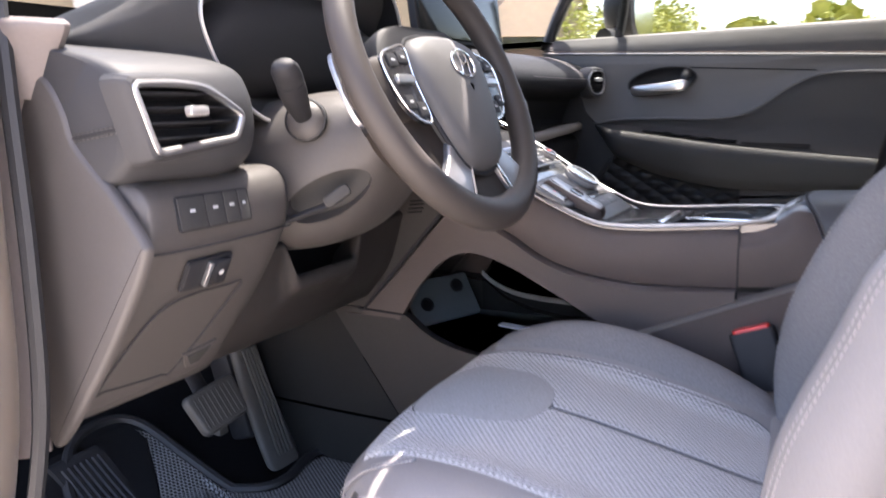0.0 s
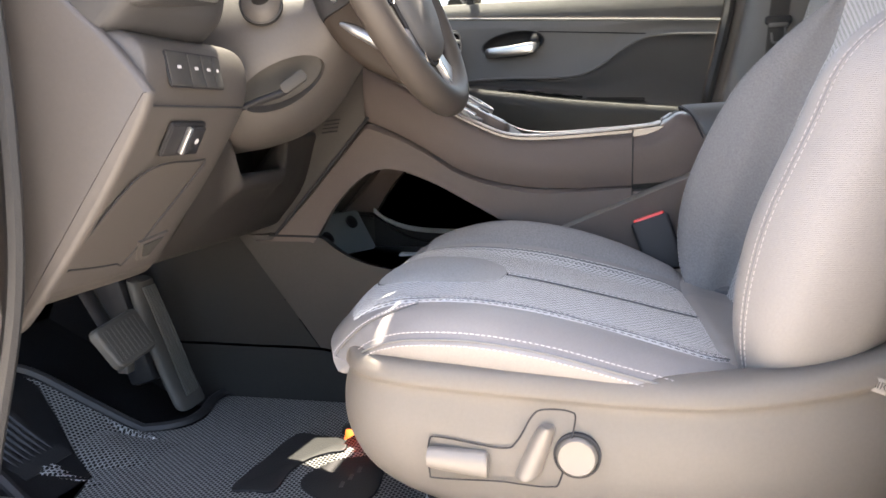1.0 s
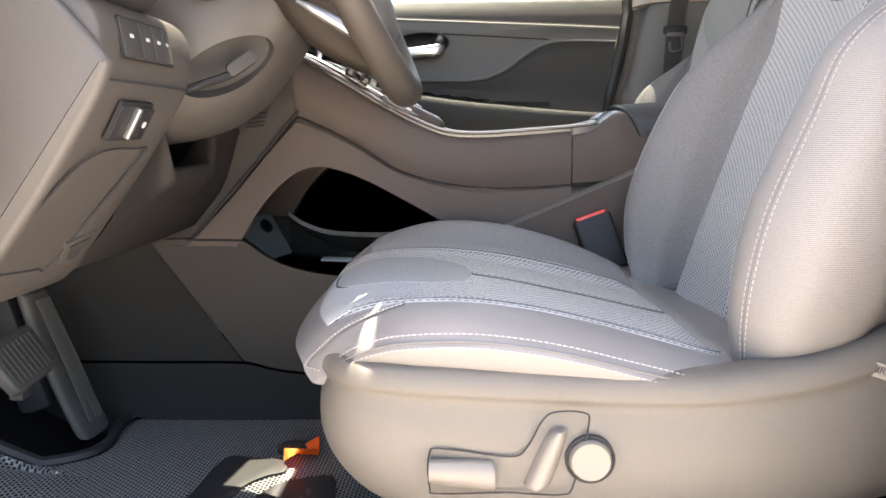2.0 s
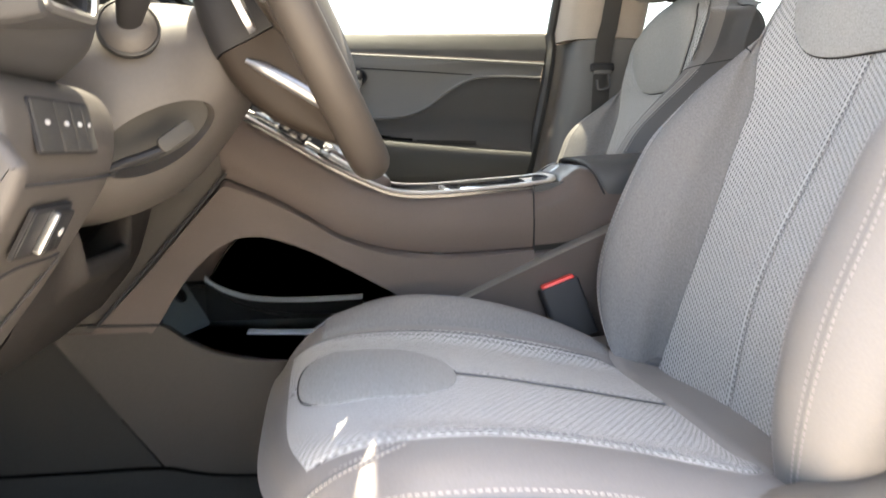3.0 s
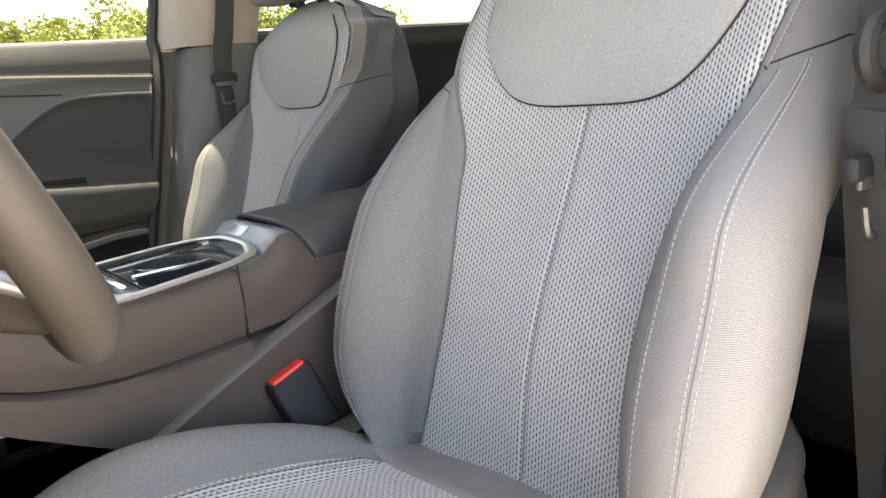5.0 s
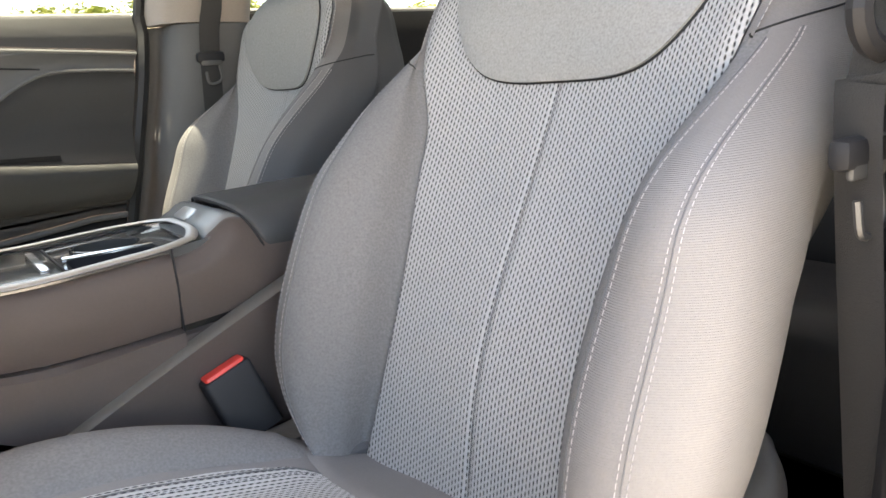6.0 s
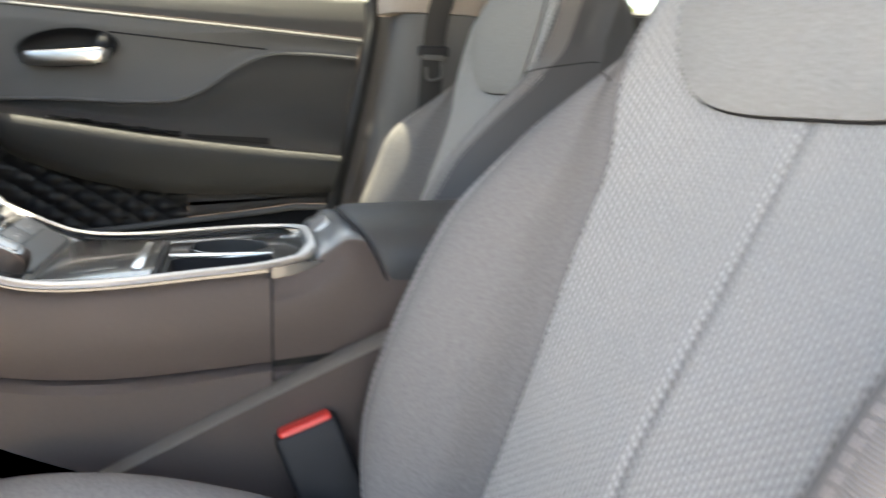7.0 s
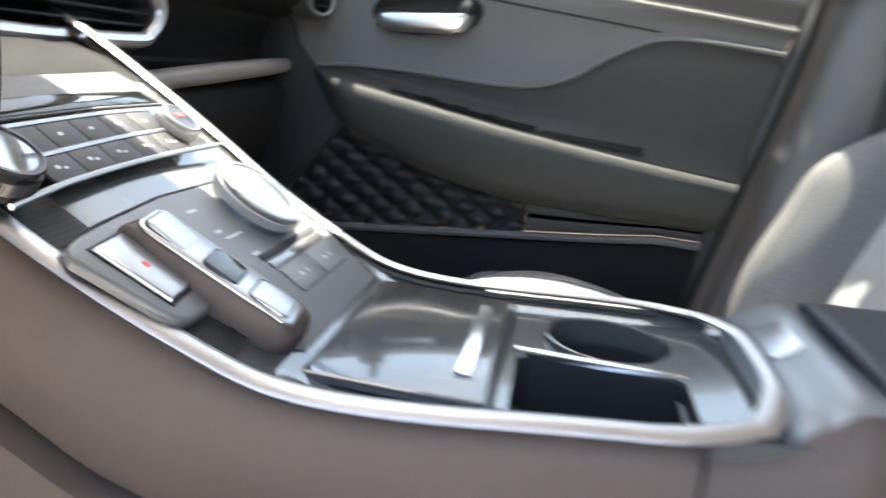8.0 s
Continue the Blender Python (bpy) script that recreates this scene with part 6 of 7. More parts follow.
# driver's lower panel
low = []
for x, y in ((-0.696, 0.022), (-0.690, 0.006), (-0.675, 0.0), (-0.60, 0.0), (-0.53, 0.0), (-0.495, 0.008), (-0.478, 0.030), (-0.474, 0.06)):
    low.append([(x, v + y, z) for v, z in ((0.56, 0.625), (0.46, 0.624), (0.430, 0.619), (0.416, 0.604), (0.414, 0.580), (0.420, 0.557), (0.432, 0.535), (0.462, 0.490), (0.500, 0.440), (0.535, 0.395), (0.550, 0.378), (0.575, 0.372), (0.62, 0.45), (0.62, 0.58))])
part("lower_panel", loft(low, 84, 40), DASH_HARD, dash, "warm grey grained knee panel")
bf = facing((-0.612, 0.4135, 0.590), (0.0, -1, 0.16))
bezel = part("switch_bezel", slab(rrect(0.096, 0.034, 0.004), 0.0014, bf, 0.0006), DEEP, dash, "black switch row under the vent")
for i, w in enumerate((0.034, 0.024, 0.020, 0.014)):
    x = -0.046 + sum((0.034, 0.024, 0.020, 0.014)[:i]) + w / 2
    part("switch", slab(rrect(w - 0.0012, 0.031, 0.0015), 0.0016, bf @ Matrix.Translation((x, 0, 0.0008)), 0.0006), FOOTLINER, bezel)
    part("switch_mark", slab(rrect(0.0065 if i != 3 else 0.004, 0.0030, 0.001), 0.0003, bf @ Matrix.Translation((x, 0.002, 0.0024)), 0), MARK, bezel)
pf = facing((-0.612, 0.4335, 0.5265), (0.0, -0.87, -0.49))
pocket = part("brake_switch_bezel", slab(rrect(0.060, 0.036, 0.003), 0.003, pf, 0.001), DEEP, dash, "black recess for the parking brake switch")
part("blank", slab(rrect(0.022, 0.031, 0.002), 0.002, pf @ Matrix.Translation((-0.017, 0, 0.0018)), 0.001), DARK, pocket)
part("parking_brake_switch", slab(rrect(0.024, 0.030, 0.002), 0.005, pf @ Matrix.Translation((0.013, 0, 0.0028)), 0.0015), KEYBLACK, pocket)
part("switch_edge", box((0.005, 0.029, 0.006), (0, 0, 0), bevel=0.0015), SATIN, pocket, "bright switch edge")
pocket.children[-1].data.transform(Matrix.Translation(-dash.location) @ pf @ Matrix.Translation((-0.0015, 0, 0.0055)) @ Matrix.Translation(dash.location))
part("switch_mark", slab(rrect(0.006, 0.006, 0.0028), 0.0005, pf @ Matrix.Translation((0.015, 0, 0.0078)), 0), MARK, pocket)
# fuse cover outline and its grip on the sloping lower face
sf = facing((-0.600, 0.4815, 0.4625), (0, -0.775, -0.63))
flap = cr([(-0.052, 0.040), (0.035, 0.052), (0.052, 0.050), (0.050, 0.03), (0.020, -0.080), (0.0, -0.085), (-0.070, -0.075), (-0.082, -0.068)], 60, True)
part("fuse_cover_seam", tube([sf @ Vector((x, y, 0.0015)) for x, y in flap], 0.0011, 6, closed=True), SEAM, dash)
part("fuse_cover_grip", slab([(-0.024, 0.010), (0.024, 0.018), (0.014, -0.020), (-0.006, -0.020)], 0.004, facing((-0.556, 0.524, 0.410), (0, -0.775, -0.63)), 0.0015), DASH_HARD, dash, "small moulded cover grip")
# flat dark plate on the grip stands for a shaded hollow
part("grip_hollow", slab([(-0.016, 0.006), (0.016, 0.012), (0.009, -0.013), (-0.003, -0.013)], 0.0012, facing((-0.556, 0.5205, 0.4075), (0, -0.775, -0.63)), 0), FOOTLINER, dash)
part("panel_seam", tube([(-0.695, 0.436, 0.560), (-0.69, 0.420, 0.557), (-0.66, 0.4145, 0.556), (-0.56, 0.4145, 0.556), (-0.49, 0.424, 0.556)], 0.0012, 6, 24), SEAM, dash)
# inner knee panel under the column
rows = []
for x in np.linspace(-0.505, -0.125, 76):
    up = min(1, max(0, (abs(x + 0.358) - 0.058) / 0.030))
    zt = 0.478 + 0.048 * up * up * (3 - 2 * up)
    b = 0.010 * min(1, max(0, (x + 0.30) / 0.12))
    rows.append([(x, y + b, z) for y, z in cr([(0.53, zt - 0.05), (0.500, zt - 0.016), (0.483, zt - 0.001), (0.475, zt - 0.006), (0.479, zt - 0.020), (0.503, 0.440), (0.538, 0.396), (0.555, 0.379), (0.585, 0.371), (0.65, 0.372), (0.75, 0.40)], 30)])
part("inner_knee_panel", grid(rows, thick=0.004), DASH_HARD, dash, "warm grey knee panel with an open slot")
part("slot_backing", box((0.34, 0.01, 0.22), (-0.30, 0.60, 0.50), bevel=0.002), DEEP, dash)
# cluster under its hood
part("cluster_surround", loft([[(-0.355 + k * x, y, z) for x, z in ((-0.193, 0.80), (-0.186, 0.752), (-0.150, 0.702), (-0.085, 0.668), (0.06, 0.668), (0.146, 0.691), (0.186, 0.745), (0.194, 0.80), (0.15, 0.856), (0, 0.866), (-0.15, 0.856))] for k, y in ((0.985, 0.475), (0.985, 0.50), (0.96, 0.56))], 60, 10, caps=False, thick=0.006), DEEP, dash, "black cluster hood")
HOOD = [(-0.193, 0.80), (-0.186, 0.752), (-0.150, 0.702), (-0.085, 0.668), (0.06, 0.668), (0.146, 0.691), (0.186, 0.745), (0.194, 0.80), (0.15, 0.856), (0, 0.866), (-0.15, 0.856)]
# vinyl paler than the top pad, adding the windscreen's sheen by colour
part("hood", loft([[(-0.355 + x * (k if x < 0 else 1 + (k - 1) * 0.35), y, 0.738 + (z - 0.738) * kz) for x, z in HOOD] for k, kz, y in ((1.0, 1.0, 0.476), (1.04, 1.02, 0.479), (1.16, 0.92, 0.488), (1.36, 0.68, 0.505), (1.60, 0.36, 0.535), (1.80, 0.10, 0.60))], 72, 30, caps=False, thick=0.004), PAD_VINYL, dash, "smooth charcoal cluster hood, paler to stand for sky sheen")
part("cluster_rim", tube([(-0.355 + x, 0.474, z) for x, z in HOOD], 0.0024, 6, 80, True), SILVER, dash, "thin bright hood edge")
part("cluster_screen", slab([(x, y) for x, y in rrect(0.375, 0.20, 0.03)], 0.004, facing((-0.355, 0.552, 0.765), (0, -1, 0.22)), 0.001), SCREEN, dash, "unlit glossy instrument display")
# middle: display, vents, stack
scr = thing("touch_screen", (0.05, 0.49, 0.76), "upright glossy touch screen on the dashboard", "display")
sm = facing((0.060, 0.490, 0.860), (-0.05, -1, 0.12))
part("housing", slab(rrect(0.285, 0.150, 0.008), 0.014, sm @ Matrix.Translation((0, 0, -0.014)), 0.003), DARK, scr)
part("panel", slab(rrect(0.272, 0.136, 0.004), 0.002, sm, 0.0006), SCREEN, scr, "glossy dark screen")
part("mount", box((0.10, 0.05, 0.06), (0.06, 0.515, 0.775), bevel=0.01), DARK, scr)
rows = []
for x in np.linspace(-0.13, 0.145, 20):
    rows.append([(x, y, z) for y, z in cr([(0.51, 0.700), (0.475, 0.695), (0.470, 0.672), (0.482, 0.650), (0.50, 0.640), (0.53, 0.645)], 16)])
part("centre_stack", grid(rows, thick=0.006), DARK, dash)
CV = [(-0.10, 0.024), (0.09, 0.026), (0.125, 0.018), (0.142, 0.0), (0.128, -0.020), (0.09, -0.028), (-0.10, -0.026), (-0.118, 0.0)]
cvm = facing((0.113, 0.4585, 0.672), (0, -1, 0.03))
air_vent(cvm, CV, 4, -0.022, 0.020, 0.0065)
# passenger side: vent, recess, shelf bar, glovebox
PV = [(-0.030, 0.012), (-0.012, 0.026), (0.018, 0.026), (0.030, 0.012), (0.028, -0.014), (0.012, -0.026), (-0.014, -0.024), (-0.028, -0.008)]
air_vent(facing((0.660, 0.4450, 0.729), (-0.30, -1, 0.03)), PV, 4, -0.022, 0.022, 0.0020)
part("passenger_stitching", stitches(cr([(0.30, 0.4515, 0.737), (0.45, 0.4515, 0.736), (0.62, 0.4515, 0.737)], 40)), THREAD, dash)
rows = []
for x in np.linspace(0.13, 0.705, 24):
    rows.append([(x, y, z) for y, z in cr([(0.52, 0.695), (0.535, 0.665), (0.545, 0.635), (0.53, 0.622), (0.55, 0.60)], 14)])
part("shelf_recess", grid(rows, thick=0.006), DASH_SOFT, dash)
part("shelf_bar", tube([(0.215, 0.505, 0.590), (0.30, 0.498, 0.602), (0.45, 0.493, 0.613), (0.60, 0.492, 0.622), (0.69, 0.497, 0.626)], [0.008, 0.011, 0.012, 0.012, 0.010], 12, 40), SIDE, dash, "pale padded edge of the passenger shelf")
rows = []
for x in np.linspace(0.13, 0.70, 20):
    rows.append([(x, y, z) for y, z in cr([(0.515, 0.605), (0.50, 0.585), (0.505, 0.545), (0.535, 0.46), (0.58, 0.40), (0.66, 0.385)], 18)])
part("glovebox_door", grid(rows, thick=0.008), DASH_SOFT, dash, "dark glovebox door")
part("end_cap_right", slab([(a, b) for a, b in cap], 0.010, Matrix(((0, 0, -1, 0.712), (1, 0, 0, 0), (0, 1, 0, 0), (0, 0, 0, 1))), 0.006), DARK, dash)
part("windscreen_shelf", grid([[(x, y, z) for x in (-0.72, 0, 0.72)] for y, z in ((0.60, 0.70), (0.85, 0.74), (1.0, 0.79))], thick=0.01), DARK, dash)

# ---- steering column and wheel ----
column = thing("steering_column", (-0.355, 0.45, 0.52), "grey steering column shroud with stalk and tilt lever", "steering column")
secs = []
for y, w, z0, z1 in ((0.520, 0.118, 0.500, 0.698), (0.47, 0.117, 0.508, 0.703), (0.43, 0.112, 0.522, 0.706), (0.395, 0.098, 0.545, 0.706), (0.365, 0.080, 0.578, 0.703), (0.340, 0.066, 0.612, 0.704), (0.332, 0.05, 0.63, 0.69)):
    zc, h = (z0 + z1) / 2, (z1 - z0) / 2
    secs.append([(-0.360 + w * math.copysign(abs(math.cos(a)) ** 0.75, math.cos(a)), y, zc + h * math.copysign(abs(math.sin(a)) ** 0.8, math.sin(a))) for a in np.linspace(0, 2 * math.pi, 20, endpoint=False)])
shroud = loft(secs, 64, 44)
hollow = lathe([(0.001, -0.046), (0.040, -0.040), (0.056, -0.018), (0.060, 0.02), (0.060, 0.05)], facing((-0.447, 0.400, 0.584), (-0.80, -0.49, -0.34), (-0.213, 0.349, 0.904)) @ Matrix.Diagonal((0.95, 0.46, 1, 1)), 48)
part("shroud", carve(shroud, hollow), DASH_HARD, column, "warm grey column shroud")
# hollow is coloured darker than the shroud to deepen its shade
part("lever_recess", lathe([(0.001, -0.045), (0.039, -0.039), (0.055, -0.018)], facing((-0.447, 0.400, 0.584), (-0.80, -0.49, -0.34), (-0.213, 0.349, 0.904)) @ Matrix.Diagonal((0.95, 0.46, 1, 1)), 48), FOOTLINER, column, "moulded hollow round the lever, darkened for its shade")
part("tilt_lever", tube([(-0.482, 0.452, 0.552), (-0.468, 0.424, 0.564), (-0.455, 0.398, 0.574), (-0.442, 0.374, 0.590)], [0.006, 0.007, 0.008, 0.006], 10, 24, flat=0.6), DARK, column, "dark tilt lever")
part("lever_end", slab(rrect(0.034, 0.014, 0.005), 0.004, facing((-0.453, 0.384, 0.586), (-0.85, -0.52, 0.0), (-0.213, 0.349, 0.904)) @ Matrix.Rotation(radians(10), 4, "Z"), 0.002), FOOTLINER, column)
part("stalk_boot", lathe([(0.0225, -0.004), (0.0220, 0.003), (0.017, 0.008), (0.011, 0.011), (0.004, 0.012)], facing((-0.466, 0.412, 0.672), (-0.85, -0.30, 0.25)), 28), DASH_HARD, column, "warm grey stalk boot")
part("stalk_collar", lathe([(0.0245, -0.004), (0.0245, 0.003), (0.0226, 0.004), (0.0224, 0.0)], facing((-0.466, 0.412, 0.672), (-0.85, -0.30, 0.25)), 28), RUBBER, column)
stalk = part("indicator_stalk", tube([(-0.452, 0.416, 0.664), (-0.475, 0.408, 0.676), (-0.496, 0.398, 0.690), (-0.513, 0.389, 0.703), (-0.522, 0.384, 0.711)], [0.0090, 0.0100, 0.0135, 0.0155, 0.0152], 18, 26, flat=0.72, up=(0.55, 0.5, 0.65)), DARK, column, "black flattened indicator stalk")
part("stalk_ring", tube([(-0.521, 0.3845, 0.7105), (-0.5245, 0.383, 0.7135)], [0.0148, 0.0148], 18, flat=0.72, up=(0.55, 0.5, 0.65)), SEAM, stalk)
part("stalk_knob", tube([(-0.5235, 0.3835, 0.7125), (-0.530, 0.380, 0.718), (-0.537, 0.377, 0.724), (-0.543, 0.374, 0.729), (-0.545, 0.373, 0.731)], [0.0152, 0.0154, 0.0148, 0.0110, 0.003], 18, 20, flat=0.72, up=(0.55, 0.5, 0.65)), DARK, stalk, "black twist end")
part("column_foot", box((0.16, 0.14, 0.16), (-0.355, 0.60, 0.60), bevel=0.02), DEEP, column)

wheel = thing("steering_wheel", (-0.352, 0.33, 0.70), "grey leather steering wheel with satin spokes and keys", "steering wheel")
WM = facing((-0.362, 0.292, 0.716), (0, -math.cos(radians(24.3)), math.sin(radians(24.3))))
W = lambda x, y, z=0.0: WM @ Vector((x, y, z))
RW = 0.170
part("rim", tube([W(RW * math.cos(a), RW * math.sin(a)) for a in np.linspace(0, 2 * math.pi, 96, endpoint=False)], [0.0155, 0.0155, 0.0160, 0.0195, 0.0155], 18, closed=True), WHEEL_LEATHER, wheel, "smooth grey leather rim")
body = lambda rows: loft([[W(a * w, y, -d * f) for a, f in ((-1, 0.10), (-1.0, 0.55), (-0.86, 0.92), (0, 1.0), (0.86, 0.92), (1.0, 0.55), (1, 0.10), (0, 0.05))] for y, w, d in rows], 36, 20)
part("hub_back", body(((0.062, 0.055, 0.03), (0.055, 0.078, 0.062), (0.02, 0.094, 0.078), (-0.02, 0.096, 0.084), (-0.036, 0.095, 0.084))), DARK, wheel, "black switch housing behind the hub")
part("hub_lower_cover", body(((-0.037, 0.094, 0.083), (-0.06, 0.091, 0.080), (-0.095, 0.084, 0.066), (-0.120, 0.078, 0.046), (-0.140, 0.072, 0.026), (-0.150, 0.060, 0.012))), HUB, wheel, "warm grey lower hub cover")
for s in (-1, 1):
    part("spoke_flank", tube([W(s * x, y, z) for x, y, z in ((0.0925, -0.050, -0.056), (0.0925, -0.062, -0.046), (0.090, -0.078, -0.034), (0.087, -0.095, -0.022), (0.084, -0.110, -0.012))], [0.002, 0.0055, 0.0065, 0.0070, 0.0065], 10, 30), SPOKE, wheel, "satin silver flank of the lower spoke")
    part("rear_switch", lathe([(0.0085, 0.0), (0.0085, 0.004), (0.006, 0.005), (0.001, 0.005)], facing(W(s * 0.0945, 0.004, -0.034), WM.to_3x3() @ Vector((s, 0, 0))), 20), STRIP, wheel, "small grey button on the hub flank")
HM = WM @ Matrix.Translation((0, -0.016, 0))
H = lambda x, y, z=0.0: HM @ Vector((x, y, z))
shield = cr([(-0.066, 0.050), (-0.035, 0.060), (0, 0.062), (0.035, 0.060), (0.066, 0.050), (0.076, 0.020), (0.070, -0.020), (0.056, -0.062), (0.036, -0.094), (0, -0.104), (-0.036, -0.094), (-0.056, -0.062), (-0.070, -0.020), (-0.076, 0.020)], 72, True)
rows = [[H(x * k, -0.01 + (y + 0.01) * k, z) for x, y in shield] for k, z in ((1.00, -0.010), (1.0, 0.004), (0.985, 0.010), (0.95, 0.015), (0.85, 0.021), (0.6, 0.027), (0.3, 0.030), (0.05, 0.0305))]
pad = part("airbag_pad", grid(rows, True), PAD_VINYL, wheel, "grained grey airbag cover")
part("pad_gap", tube([H(x * 1.022, -0.01 + (y + 0.01) * 1.022, 0.0035) for x, y in shield], 0.0026, 6, closed=True), SEAM, wheel)
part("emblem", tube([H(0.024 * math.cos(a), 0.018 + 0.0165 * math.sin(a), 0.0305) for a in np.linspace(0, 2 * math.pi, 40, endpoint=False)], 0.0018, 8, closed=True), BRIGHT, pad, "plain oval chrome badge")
for a, b in (((-0.010, 0.006), (-0.006, 0.030)), ((0.006, 0.006), (0.010, 0.030)), ((-0.009, 0.014), (0.009, 0.022))):
    part("emblem_bar", tube([H(*a, 0.0300), H((a[0] + b[0]) / 2, (a[1] + b[1]) / 2, 0.0308), H(*b, 0.0300)], 0.0018, 6, 10, flat=0.6), BRIGHT, pad)
for s in (-1, 1):
    sp = part("side_spoke", loft([[H(s * x, y * h + c, z) for y, z in ((-0.040, -0.020), (-0.038, -0.004), (0, 0.004), (0.030, 0.001), (0.032, -0.014), (0, -0.026))] for x, h, c in ((0.060, 1.05, 0.010), (0.10, 0.95, 0.010), (0.135, 0.75, 0.010), (0.165, 0.62, 0.012))], 30, 14), WHEEL_LEATHER, wheel, "side spoke with keys")
    frame_line = cr([(0.074, 0.046), (0.100, 0.044), (0.122, 0.036), (0.129, 0.022), (0.124, -0.006), (0.112, -0.028), (0.092, -0.040), (0.076, -0.036), (0.078, 0.010)], 60, True)
    part("key_field", slab([(s * x, y) for x, y in frame_line], 0.006, HM @ Matrix.Translation((0, 0, 0.001)), 0.0015), KEYBLACK, sp, "gloss black key field")
    part("key_frame", tube([H(s * x, y, 0.0065) for x, y in frame_line], 0.0014, 6, closed=True), CHROME, sp, "thin chrome key frame")
    for kx, ky, kw, kh in ((0.089, 0.033, 0.020, 0.014), (0.110, 0.029, 0.018, 0.014), (0.088, -0.026, 0.018, 0.016), (0.107, -0.018, 0.016, 0.015)):
        part("key", slab(rrect(kw, kh, 0.002), 0.0026, HM @ Matrix.Translation((s * kx, ky, 0.0066)), 0.001), DARK, sp)
        part("key_mark", slab(rrect(0.0065, 0.0022, 0.0006), 0.0004, HM @ Matrix.Translation((s * kx, ky, 0.0093)), 0), MARK, sp)
    part("rocker", slab(rrect(0.034, 0.010, 0.004), 0.005, HM @ Matrix.Translation((s * 0.101, 0.007, 0.0066)), 0.002, 3), SATIN, sp, "satin rocker key")
    part("shift_paddle", slab([(s * x, y) for x, y in cr([(0.116, 0.036), (0.146, 0.040), (0.152, 0.0), (0.146, -0.034), (0.132, -0.038), (0.120, -0.006)], 40, True)], 0.006, WM @ Matrix.Translation((0, 0, -0.040)), 0.002), SPOKE, wheel, "satin metal shift paddle")
    plate = cr([(0.022, -0.090), (0.052, -0.078), (0.072, -0.100), (0.104, -0.128), (0.098, -0.143), (0.062, -0.160), (0.046, -0.150), (0.034, -0.122)], 48, True)
    part("lower_spoke", slab([(s * x, y) for x, y in plate], 0.009, WM @ Matrix.Translation((0, 0, -0.004)), 0.004, 3), SPOKE, wheel, "satin silver lower spoke")
    part("spoke_edge", tube([W(s * x, y, 0.0045) for x, y in ((0.024, -0.096), (0.037, -0.124), (0.049, -0.148), (0.062, -0.156))], 0.0022, 6, 20), CHROME, wheel)

# ---- footwell ----
brake = thing("brake_pedal", (-0.36, 0.80, FLOOR), "ribbed rubber brake pedal", "pedal")
bmx = facing((-0.338, 0.735, 0.226), (-0.05, -0.86, 0.50), (-0.12, 0, 1))
pl = part("pad", slab([(x * (1 + 1.6 * y), y) for x, y in rrect(0.096, 0.070, 0.012)], 0.014, bmx, 0.005, 3), PEDAL, brake)
for i in range(9):
    part("rib", slab(rrect(0.0045, 0.052, 0.002), 0.003, bmx @ Matrix.Translation((-0.036 + i * 0.009, 0, 0.0115)), 0.001), PEDAL, pl)
part("arm", tube([(-0.345, 0.745, 0.235), (-0.348, 0.775, 0.29), (-0.355, 0.80, 0.36), (-0.36, 0.80, 0.55)], 0.017, 8, 16, flat=0.35), DARK, brake)
part("pad_foot", box((0.02, 0.02, 0.03), (-0.322, 0.745, 0.186), bevel=0.004), PEDAL, brake)
gas = thing("accelerator_pedal", (-0.225, 0.75, FLOOR), "tall ribbed accelerator pedal hinged at the floor", "pedal")
gsec = []
for t, w, o in ((0, 0.024, 0.0), (0.04, 0.034, 0.0), (0.5, 0.030, 0.004), (0.95, 0.026, -0.004), (1.0, 0.020, -0.006)):
    c = Vector((-0.222, 0.704, 0.088)).lerp(Vector((-0.235, 0.775, 0.298)), t)
    gsec.append([(c.x + x * w, c.y + o + d, c.z + d * 0.3) for x, d in ((-1, 0.008), (-0.95, -0.006), (0, -0.009), (0.95, -0.006), (1, 0.008), (0, 0.012))])
gp = part("plate", loft(gsec, 28, 20), PEDAL, gas)
for i in range(5):
    x = -0.016 + i * 0.008
    part("rib", tube([(-0.223 + x, 0.699, 0.107), (-0.228 + x * 0.95, 0.724, 0.19), (-0.234 + x * 0.85, 0.756, 0.287)], 0.0022, 6, 14), PEDAL, gp)
part("bracket", box((0.05, 0.05, 0.20), (-0.228, 0.80, 0.22), (-17, 0, 0), 0.01), DARK, gas)
rest = thing("footrest", (-0.54, 0.75, 0.08), "dark ribbed footrest beside the floor mat", "footrest")
plate = part("plate", loft([[(x, y, z) for y, z in ((0.745, 0.094), (0.80, 0.128), (0.865, 0.175), (0.89, 0.165), (0.88, 0.08))] for x in (-0.535, -0.527, -0.460, -0.452)], 24, 10), RUBBER, rest)
for i in range(7):
    x = -0.523 + i * 0.0100
    part("rib", tube([(x, 0.756, 0.102), (x, 0.80, 0.130), (x, 0.858, 0.172)], 0.0034, 6, 12), RUBBER, plate)

fmat = thing("floor_mat", (-0.38, 0.5, FLOOR), "black woven rubber floor mat with raised rim", "floor mat")
outl = cr([(-0.165, 0.22), (-0.150, 0.40), (-0.148, 0.60), (-0.158, 0.668), (-0.19, 0.678), (-0.222, 0.672), (-0.262, 0.662), (-0.302, 0.672), (-0.330, 0.72), (-0.345, 0.80), (-0.36, 0.885), (-0.40, 0.915), (-0.47, 0.905), (-0.53, 0.84), (-0.56, 0.74), (-0.580, 0.62), (-0.585, 0.40), (-0.575, 0.22), (-0.50, 0.18), (-0.25, 0.18)], 110, True)


